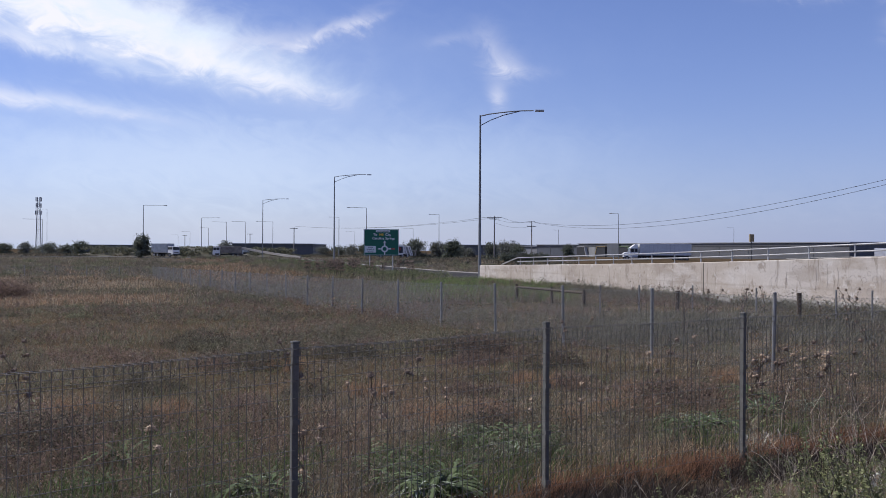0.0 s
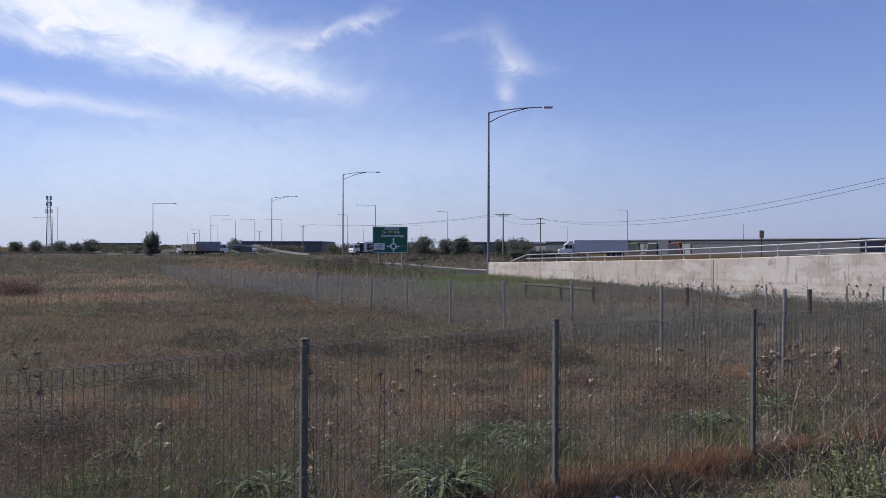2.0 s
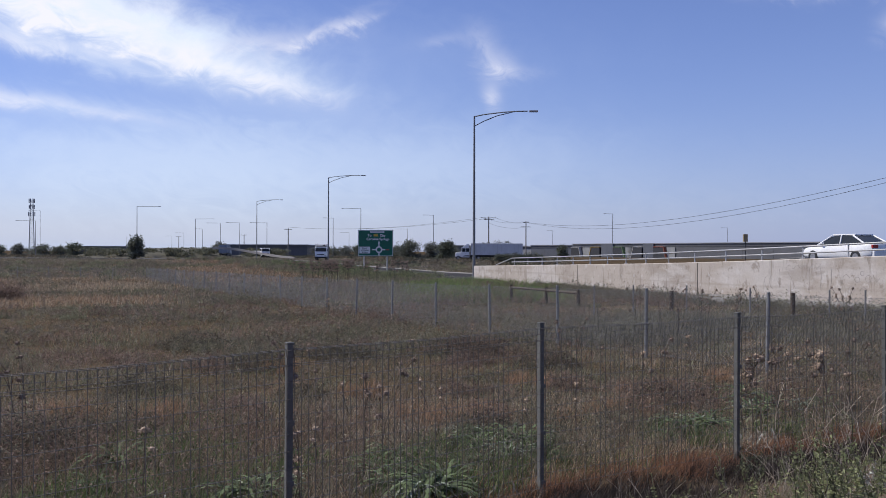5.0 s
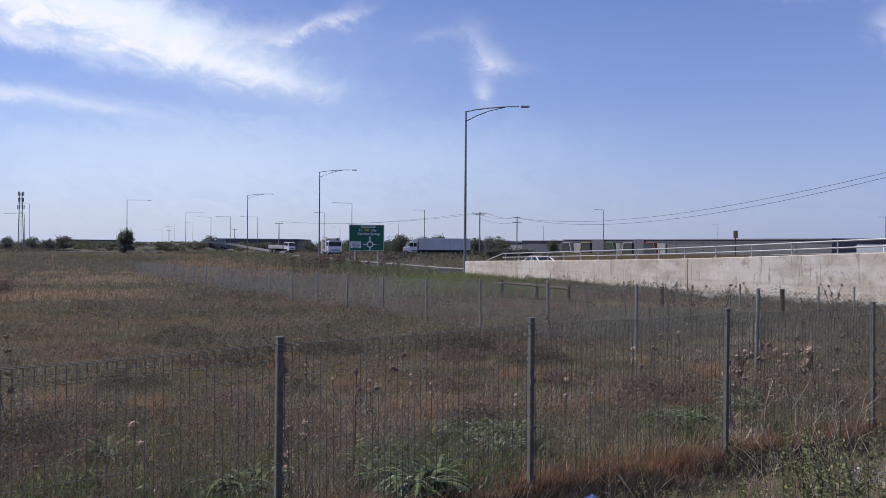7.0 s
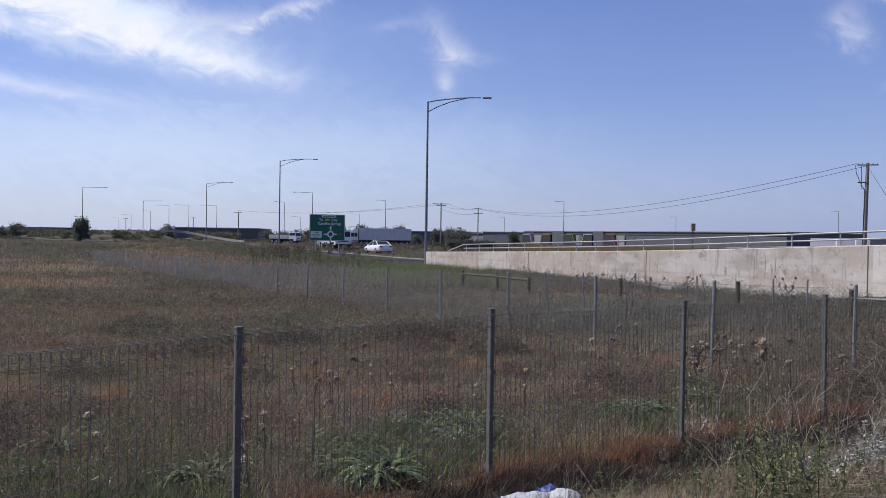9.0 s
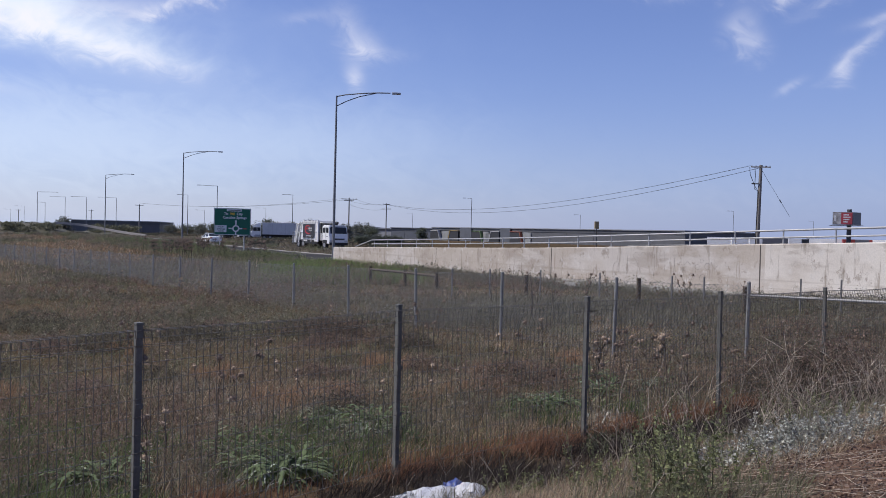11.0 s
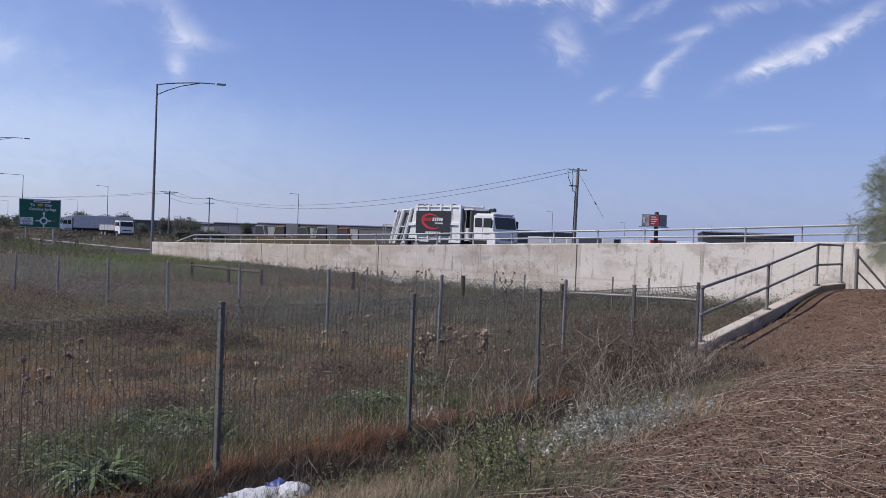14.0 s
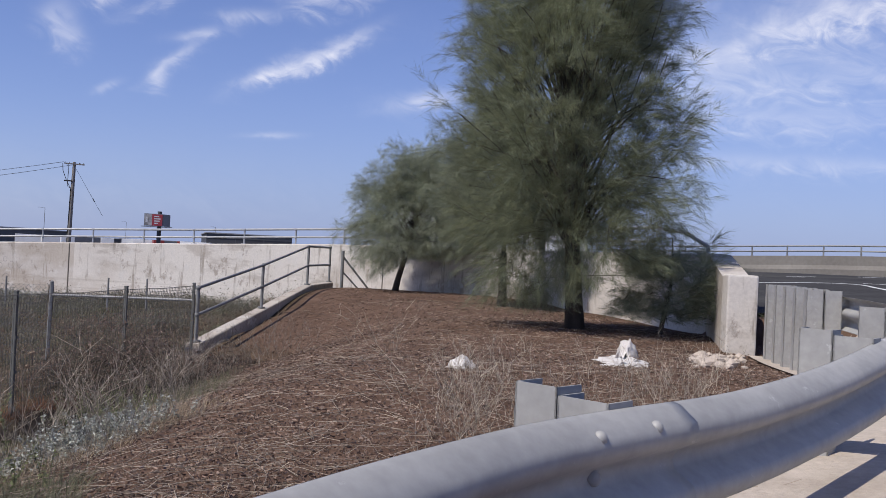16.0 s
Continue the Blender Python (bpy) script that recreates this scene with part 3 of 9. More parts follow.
def make_wall_drain():
    """A shallow concrete drain along the wall's foot."""
    bm = fresh()
    rows = []
    k0, k1 = wall_share(-17.0), wall_share(-45.5)
    for k in np.linspace(k0, k1, 60):
        p, d, back = wall_at(float(k))
        row = []
        for off, dz in ((0.0, 0.03), (0.12, 0.03), (0.3, -0.03), (0.75, -0.06), (1.15, 0.0), (1.3, 0.02), (1.36, -0.3)):
            q = p - back * off
            row.append(bm.verts.new((q.x, q.y, -0.40 + dz)))
        rows.append(row)
    for a, b in zip(rows, rows[1:]):
        for j in range(6):
            bm.faces.new((a[j], a[j + 1], b[j + 1], b[j]))
    bmesh.ops.recalc_face_normals(bm, faces=bm.faces)
    tagged(part("drain", bm, mat("drain_concrete", (0.36, 0.35, 0.33), (0.27, 0.26, 0.245), rough=0.9, scale=1.0, space="World", stain=(0.15, 0.135, 0.115), stain_scale=1.5, stain_at=(0.55, 0.7))), "pale concrete drain along the foot of the wall", "drain", kind="structure")


make_wall_drain()


def make_wall_rail():
    base = thing("parapet_rail", pose(0, 0, 0), "two-rail galvanised steel railing along the top of the wall", "railing")
    k0 = wall_share(-4.6)
    ks = np.linspace(k0, 0.962, 240)
    for h, r in ((0.47, 0.035), (0.22, 0.03)):
        pts = []
        for k in ks:
            p, d, back = wall_at(float(k))
            pts.append(Vector((p.x, p.y, p.z + h)) + back * 0.17)
        first = pts[0] + (pts[0] - pts[4]).normalized() * 2.6
        if h > 0.4:
            first.z -= 0.42
            pts = [first] + pts
            d = (pts[-1] - pts[-5]).normalized()
            e = pts[-1] + d * 1.6
            zt = pts[-1].z
            pts += [Vector((*(pts[-1] + d * 0.9).xy, zt - 0.10)), Vector((*e.xy, zt - 0.34))]
            foot = Vector((e.x, e.y, zt - 0.34))
            part("end_post", rod(fresh(), foot + Vector((0, 0, 0.02)), foot - Vector((0, 0, 0.55)), 0.035), galvanised(), base)
        bm = tube(fresh(), pts, r, 8)
        part("rail", bm, galvanised(), base, smooth=True)
    total = sum((a - b).length for a, b in zip(WALL_PTS, WALL_PTS[1:]))
    s = k0 * total + 0.4
    mesh = None
    while s < total * 0.955:
        p, d, back = wall_at(s / total)
        q = Vector((p.x, p.y, p.z)) + back * 0.17
        if mesh is None:
            bm = fresh()
            rod(bm, (0, 0, 0), (0, 0, 0.45), 0.028)
            box(bm, (-0.07, -0.07, -0.005), (0.07, 0.07, 0.015))
            box(bm, (-0.045, -0.045, 0.19), (0.045, 0.045, 0.25), bevel=0.01)
            box(bm, (-0.05, -0.045, 0.44), (0.05, 0.045, 0.50), bevel=0.01)
            ob = part("post", bm, galvanised(), base)
            mesh = ob.data
        else:
            ob = new("post", mesh)
            ob.parent = base
        ob.matrix_basis = Matrix.Translation(q) @ Matrix.Rotation(math.atan2(d.y, d.x), 4, "Z")
        s += 2.0


make_wall_rail()


# ---- street furniture ----
def lamp_post(m, h, arm, style, label):
    """style 'bow': a raked arm with a brace; 'flat': a level arm."""
    ob = thing("street_lamp", m, label, "street lamp", "street lamps along the road")
    grey = mat("lamp_steel", (0.22, 0.225, 0.23), (0.16, 0.165, 0.17), rough=0.6, metal=0.3, scale=4)
    bm = rod(fresh(), (0, 0, 0), (0, 0, h), 0.11, 0.06, 12)
    box(bm, (-0.2, -0.2, -0.1), (0.2, 0.2, 0.04))
    part("pole", bm, grey, ob)
    bm = fresh()
    if style == "bow":
        pts = [Vector((0, 0, h - 0.05))] + [Vector((arm * k, 0, h + 0.35 * math.sin(k * 1.7))) for k in (0.15, 0.35, 0.55, 0.75, 0.95)]
        tube(bm, pts, 0.045, 6)
        tube(bm, [Vector((0, 0, h - 0.75)), Vector((arm * 0.18, 0, h - 0.36)), Vector((arm * 0.4, 0, h + 0.0)), Vector((arm * 0.7, 0, h + 0.30))], 0.035, 6)
        end = h + 0.35
    else:
        tube(bm, [Vector((0, 0, h)), Vector((arm * 0.5, 0, h + 0.04)), Vector((arm, 0, h + 0.08))], 0.045, 6)
        end = h + 0.08
    part("arm", bm, grey, ob)
    s = 1 if arm > 0 else -1
    bm = box(fresh(), (arm - 0.1 * s, -0.14, end - 0.08), (arm + 0.55 * s, 0.14, end + 0.06), bevel=0.05)
    part("lantern", bm, mat("lantern_grey", (0.42, 0.43, 0.44), rough=0.4, metal=0.2), ob)
    return ob


LAMPS = [  # bearing, distance, height, arm (minus: to the left), style
    (-2.33, 66.0, 12.08, 4.1, "bow"), (6.9, 124, 12.1, 4.5, "bow"), (11.33, 188, 12.2, 4.7, "bow"), (18.42, 224, 12.4, 4.8, "flat"),
    (15.02, 288, 11.8, 5.0, "flat"), (13.53, 330, 11.8, -4.2, "flat"), (12.37, 322, 11.8, -4.2, "flat"), (10.71, 320, 11.8, -5.2, "flat"),
    (6.6, 270, 11.8, -2.4, "flat"), (4.86, 208, 11.8, -3.9, "flat"), (0.26, 244, 11.8, -2.2, "flat"), (-11.03, 236, 11.8, -1.8, "flat"),
    (14.6, 420, 11.8, -3, "flat"), (15.7, 520, 11.8, -4, "flat"), (16.4, 640, 11.8, -4, "flat"), (19.0, 700, 11.8, 4, "flat"),
    (24.0, 330, 11.8, -5.5, "flat"), (-7.3, 420, 11.8, -2, "flat"), (-17.9, 380, 11.8, -2, "flat"), (5.6, 480, 11.8, -4, "flat"), (1.9, 400, 11.8, -4, "flat"),
    (-27.1, 300, 11.8, -1.5, "flat"), (-31.6, 420, 11.8, -1.5, "flat"), (-36.8, 430, 11.8, -1.5, "flat")]


def make_lamps():
    for az, d, h, arm, style in LAMPS:
        p = polar(az, d)
        z = land1(p.x, p.y)
        lamp_post(pose(p.x, p.y, z, 0, 0, az), h, arm, style, "tall grey steel street lamp with a raked bracket arm" if style == "bow" else "tall thin steel street lamp with one level arm")


make_lamps()


def text_mesh(body, size, m, material, parent, name="lettering", bold=0.0, extrude=0.004):
    cu = bpy.data.curves.new(name, "FONT")
    cu.body, cu.size, cu.align_x, cu.extrude, cu.offset = body, size, "CENTER", extrude, bold
    tmp = bpy.data.objects.new(name, cu)
    scene.collection.objects.link(tmp)
    deps = bpy.context.evaluated_depsgraph_get()
    me = bpy.data.meshes.new_from_object(tmp.evaluated_get(deps))
    bpy.data.objects.remove(tmp)
    bpy.data.curves.remove(cu)
    me.materials.clear()
    me.materials.append(material)
    ob = new(name, me)
    ob.parent = parent
    ob.matrix_basis = m
    return ob


def make_road_sign():
    p = polar(3.92, 90.0)
    z = land1(p.x, p.y)
    ob = thing("direction_sign", pose(p.x, p.y, z, 0, 0, 3.92 + 4), "large green roundabout direction sign with white lettering on two posts", "road sign")
    W, H, B = 3.5, 2.62, 0.93 - z
    green = mat("sign_green", (0.004, 0.13, 0.075), (0.003, 0.11, 0.065), rough=0.5, scale=2)
    white = mat("sign_white", (0.75, 0.76, 0.75), (0.68, 0.69, 0.68), rough=0.5)
    part("panel", box(fresh(), (-W / 2, -0.03, B), (W / 2, 0.03, B + H), bevel=0.02), green, ob)
    bm = fresh()
    for lo, hi in (((-W / 2 + .03, B + .03), (W / 2 - .03, B + .07)), ((-W / 2 + .03, B + H - .07), (W / 2 - .03, B + H - .03)),
                   ((-W / 2 + .03, B + .03), (-W / 2 + .07, B + H - .03)), ((W / 2 - .07, B + .03), (W / 2 - .03, B + H - .03))):
        box(bm, (lo[0], -0.036, lo[1]), (hi[0], -0.031, hi[1]))
    part("border", bm, white, ob)
    for x in (-1.15, 1.15):
        part("post", rod(fresh(), (x, 0.09, -0.2), (x, 0.09, B + H - 0.2), 0.055), galvanised(), ob)
    face = lambda x, zz: Matrix.Translation((x, -0.034, B + zz)) @ Matrix.Rotation(radians(90), 4, "X")
    text_mesh("To", 0.34, face(-0.62, 1.97), white, ob, bold=0.008)
    text_mesh("M8", 0.34, face(0.0, 1.97), mat("route_yellow", (0.80, 0.52, 0.05), rough=0.5), ob, bold=0.008)
    text_mesh("City", 0.34, face(0.68, 1.97), white, ob, bold=0.008)
    text_mesh("Caroline Springs", 0.34, face(0.22, 1.60), white, ob, bold=0.008)
    part("name_plate", box(fresh(), (-0.55, -0.038, B + 2.32), (0.85, -0.031, B + 2.53)), white, ob)
    bars = mat("lettering_grey", (0.12, 0.16, 0.13), rough=0.6)
    part("bar", box(fresh(), (-0.45, -0.042, B + 2.39), (0.75, -0.039, B + 2.46)), bars, ob)
    part("side_plate", box(fresh(), (-1.62, -0.038, B + 0.28), (-0.55, -0.031, B + 0.95)), white, ob)
    for zz, word in ((0.73, "PALM"), (0.52, "SPRINGS"), (0.31, "ROAD")):
        text_mesh(word, 0.20, Matrix.Translation((-1.085, -0.040, B + zz)) @ Matrix.Rotation(radians(90), 4, "X"), bars, ob, bold=0.004, extrude=0.002)
    bm = fresh()
    for i in range(24):
        a0, a1 = 2 * math.pi * i / 24, 2 * math.pi * (i + 1) / 24
        quad = [(r * math.cos(a), r * math.sin(a)) for r, a in ((0.2, a0), (0.34, a0), (0.34, a1), (0.2, a1))]
        bm.faces.new([bm.verts.new((0.33 + x, -0.036, B + 0.66 + y)) for x, y in quad])
    for x0, x1, y0, y1 in ((0.27, 0.39, 0.32, 0.72), (0.27, 0.39, -0.62, -0.32), (-0.36, 0.02, -0.06, 0.06), (0.64, 0.95, -0.06, 0.06)):
        box(bm, (x0, -0.037, B + 0.66 + y0), (x1, -0.032, B + 0.66 + y1))
    for tip in ((0.33, 0.92, 0.14), ):
        bm.faces.new([bm.verts.new((tip[0] + a, -0.036, B + 0.66 + b)) for a, b in ((-0.14, 0.62), (0.14, 0.62), (0, 0.86))])
    part("roundabout_symbol", bm, white, ob)
    part("side_road_bar", box(fresh(), (1.0, -0.037, B + 0.6), (1.35, -0.032, B + 0.72)), mat("route_red", (0.45, 0.1, 0.07), rough=0.6), ob)


make_road_sign()


def power_pole(p, z, h, heading, arms, label, lean=0.0):
    ob = thing("power_pole", pose(p.x, p.y, z, 0, lean, heading), label, "power pole", "power poles")
    wood = mat("pole_timber", (0.25, 0.23, 0.21), (0.17, 0.155, 0.14), rough=0.9, scale=3, stretch=(1, 1, 0.1))
    part("pole", rod(fresh(), (0, 0, -0.3), (0, 0, h), 0.30 if lean else 0.19, 0.19 if lean else 0.13, 10), wood, ob)
    for zz, half in arms:
        part("crossarm", box(fresh(), (-half, -0.2, h - zz - 0.07), (half, -0.09, h - zz + 0.07)), wood, ob)
        for x in (-half + 0.1, -half * 0.5, half * 0.5, half - 0.1):
            bm = rod(fresh(), (x, -0.145, h - zz + 0.07), (x, -0.145, h - zz + 0.2), 0.03, 0.045, 6)
            part("insulator", bm, mat("porcelain", (0.12, 0.09, 0.08), rough=0.3), ob)
    return ob


def make_power_line():
    p1, p2, p3 = polar(-3.26, 222), polar(-5.62, 255), polar(-28.47, 118)
    z1, z2, z3 = land1(p1.x, p1.y), land1(p2.x, p2.y), land1(p3.x, p3.y)
    power_pole(p1, z1, 10.6, -10, ((0.3, 1.9), (0.7, 1.2)), "tall dark timber power pole with two crossarms")
    power_pole(p2, z2, 10.6, -10, ((0.3, 0.9), (1.6, 1.3)), "tall dark timber power pole with two crossarms")
    h3 = 1.45 + 118 * math.tan(radians(4.64)) - z3
    ob = power_pole(p3, z3, h3, -30, ((0.25, 1.15),), "timber power pole with one crossarm and hanging cables", lean=1.2)
    iron = mat("cable_black", (0.035, 0.035, 0.04), rough=0.6)
    for x0, dz in ((-1.3, 0.6), (-0.7, 1.0)):
        bm = tube(fresh(), [Vector((x0, -0.2, h3 - 0.3)), Vector((x0 + 0.1, -0.22, h3 - 1.2)), Vector((-0.6, -0.22, h3 - 2.0 - dz)), Vector((-0.22, -0.2, h3 - 3.2)), Vector((-0.2, -0.2, 0.5))], 0.04, 6)
        part("drop_cable", bm, iron, ob)
    part("cable_bracket", box(fresh(), (-1.0, -0.25, h3 - 2.4), (-0.1, -0.15, h3 - 2.25)), iron, ob)
    part("stay_wire", rod(fresh(), (0.1, 0, h3 - 0.6), (3.6, 1.0, h3 - 6.2), 0.02, seg=5), iron, ob)
    part("stay_insulator", rod(fresh(), (2.35, 0.65, h3 - 4.2), (2.6, 0.72, h3 - 4.6), 0.06, seg=6), iron, ob)
    for k, (x3, x2, zz) in enumerate(((-1.05, -0.8, 0.0), (1.05, 0.8, 0.0))):
        a = p3 + Vector((x3, 0, z3 + h3 - 0.1))
        b = p2 + Vector((x2, 0, z2 + 10.4 - k * 0.3))
        pts = [a.lerp(b, t) - Vector((0, 0, 5.2 * 4 * t * (1 - t) * (0.62 + 0.1 * k))) for t in np.linspace(0, 1, 30)]
        wire = part("overhead_wire", tube(fresh(), pts, 0.028, 5), iron)
        tagged(wire, "black overhead power wire sagging between two poles", "wire", "overhead wires")
    for x2, zz in ((-0.8, 10.4), (0.8, 10.4), (0, 9.0)):
        a, b = p2 + Vector((x2, 0, z2 + zz)), p1 + Vector((x2 * 2, 0, z1 + zz))
        pts = [a.lerp(b, t) - Vector((0, 0, 3.0 * t * (1 - t))) for t in np.linspace(0, 1, 14)]
        tagged(part("overhead_wire", tube(fresh(), pts, 0.025, 5), iron), "black overhead power wire sagging between two poles", "wire", "overhead wires")
    for x1 in (-1.6, 1.6):
        a, b = p1 + Vector((x1, 0, z1 + 10.4)), polar(9.4, 300, 9.2)
        pts = [a.lerp(b, t) - Vector((0, 0, 6.0 * t * (1 - t))) for t in np.linspace(0, 1, 24)]
        tagged(part("overhead_wire", tube(fresh(), pts, 0.025, 5), iron), "black overhead power wire sagging between two poles", "wire", "overhead wires")
    for az, d, h in ((9.4, 300, 9.4), (12.1, 420, 9.4), (16.0, 480, 9.4)):
        p = polar(az, d)
        power_pole(p, land1(p.x, p.y), h, -10, ((0.3, 1.3),), "distant dark timber power pole")


make_power_line()


def make_tower():
    p = polar(24.2, 520)
    H = 1.45 + 520 * math.tan(radians(2.98)) - land1(p.x, p.y)
    ob = thing("phone_mast", pose(p.x, p.y, land1(p.x, p.y), 0, 0, 20), "slender lattice phone mast with antennas at the top", "mast")
    steel = mat("mast_steel", (0.30, 0.31, 0.33), (0.22, 0.22, 0.24), rough=0.6, metal=0.4)
    w0, w1 = 1.35, 0.62
    legs = []
    for sx, sy in ((-1, -1), (1, -1), (1, 1), (-1, 1)):
        a, b = Vector((sx * w0, sy * w0, 0)), Vector((sx * w1, sy * w1, H - 1))
        legs.append((a, b))
        part("leg", rod(fresh(), a, b, 0.16, 0.1, 6), steel, ob)
    bm = fresh()
    for k in range(14):
        for i in range(4):
            (a, b), (c, d) = legs[i], legs[(i + 1) % 4]
            rod(bm, a.lerp(b, k / 14), c.lerp(d, (k + 1) / 14), 0.06, seg=4)
            rod(bm, a.lerp(b, (k + 1) / 14), c.lerp(d, (k + 1) / 14), 0.05, seg=4)
    part("bracing", bm, steel, ob)
    for zz, r in ((H - 1.2, 1.3), (H - 4.4, 1.2), (H - 8.2, 1.5)):
        for i in range(6):
            a = i * math.pi / 3
            x, y = r * math.cos(a), r * math.sin(a)
            part("antenna", box(fresh(), (x - 0.22, y - 0.22, zz - 1.1), (x + 0.22, y + 0.22, zz + 1.1), bevel=0.05), mat("antenna_grey", (0.35, 0.36, 0.38), rough=0.6), ob)
    q = polar(23.75, 500)
    lamp_post(pose(q.x, q.y, land1(q.x, q.y), 0, 0, 24), 22, -5, "flat", "tall thin steel street lamp with one level arm")


make_tower()


# ---- the two fences ----
def wires_mesh(name, segs, r, material, parent):
    """Many thin wires as three-sided prisms in one mesh."""
    V, F = [], []
    for a, b in segs:
        d = (b - a).normalized()
        u = d.cross(Vector((0, 0, 1)) if abs(d.z) < 0.9 else Vector((1, 0, 0))).normalized()
        v = d.cross(u)
        n = len(V)
        for p in (a, b):
            for k in range(3):
                an = 2 * math.pi * k / 3
                V.append(tuple(p + u * r * math.cos(an) + v * r * math.sin(an)))
        for k in range(3):
            F.append((n + k, n + (k + 1) % 3, n + 3 + (k + 1) % 3, n + 3 + k))
    return mesh_object(name, V, F, material, parent)


def make_mesh_fence():
    ob = thing("mesh_fence", pose(0, 0, 0), "weathered grey welded wire mesh fence with rolled top on steel posts", "fence")
    steel = mat("fence_steel", (0.145, 0.145, 0.135), (0.10, 0.10, 0.092), rough=0.8, metal=0.0, scale=9)
    wire = mat("fence_wire", (0.135, 0.128, 0.12), (0.10, 0.094, 0.088), rough=0.55, metal=0.2, scale=20)
    top = 0.885
    rng = random.Random(5)
    first = Vector((-0.86, 5.23, 0))
    places = [first + Vector((-0.733, -0.68, 0)) * STEP * k for k in (2, 1)] + [first] + [polar(-az, d) for az, d in ((6.57, 6.78), (18.45, 8.33), (26.5, 10.1), (32.35, 12.0), (36.16, 13.9))]
    for k, p in enumerate(places):
        base = land1(p.x, p.y)
        bm = box(fresh(), (-0.019, -0.019, base - 0.3), (0.019, 0.019, top + 0.02), bevel=0.004)
        box(bm, (-0.022, -0.022, top + 0.02), (0.022, 0.022, top + 0.036), bevel=0.005)
        for zz in (0.08, 0.45, 0.8):
            box(bm, (-0.022, -0.030, base + zz), (0.022, -0.019, base + zz + 0.03))
        post = part("post", bm, steel, ob)
        post.matrix_basis = Matrix.Translation(p) @ Matrix.Rotation(math.atan2(FD.y, FD.x) + 0.02 * rng.uniform(-1, 1), 4, "Z") @ Matrix.Rotation(radians(rng.uniform(-0.5, 0.5)), 4, "X")
    for k in range(len(places) - 1):
        a, b = places[k], places[k + 1]
        segs = []
        n = 43
        h = 1.19
        sag = lambda s: 0.012 * math.sin(math.pi * s)
        z0 = top - h
        off = -FN * 0.028
        for i in range(n + 1):
            q = a.lerp(b, (i + 0.5) / (n + 1)) + off
            zt = top - 0.1 - sag(i / n)
            jit = FD * rng.uniform(-0.002, 0.002)
            segs.append((q + Vector((0, 0, z0)), q + jit + Vector((0, 0, zt))))
            tip = q - FN * 0.014 + Vector((0, 0, zt + 0.092))
            segs.append((q + Vector((0, 0, zt)), tip))
            segs.append((tip, tip + FN * 0.024 + Vector((0, 0, 0.006))))
            segs.append((tip + FN * 0.024 + Vector((0, 0, 0.006)), q + FN * 0.010 + Vector((0, 0, zt + 0.05))))
        cross = [z0 + 0.1 * j for j in range(12)]
        for zz in cross:
            segs.append((a + off + Vector((0, 0, zz)), b + off + Vector((0, 0, zz - 0.004))))
        for o2, zz in ((-FN * 0.044, top - 0.008), (-FN * 0.018, top - 0.004), (-FN * 0.030, top - 0.05), (-FN * 0.028, top - 0.1)):
            m_ = (a + b) / 2 + Vector((0, 0, -0.012))
            segs.append((a + o2 + Vector((0, 0, zz)), m_ + o2 + Vector((0, 0, zz))))
            segs.append((m_ + o2 + Vector((0, 0, zz)), b + o2 + Vector((0, 0, zz))))
        wires_mesh("mesh_panel", segs, 0.0024, wire, ob)
    return places


MESH_POSTS = make_mesh_fence()


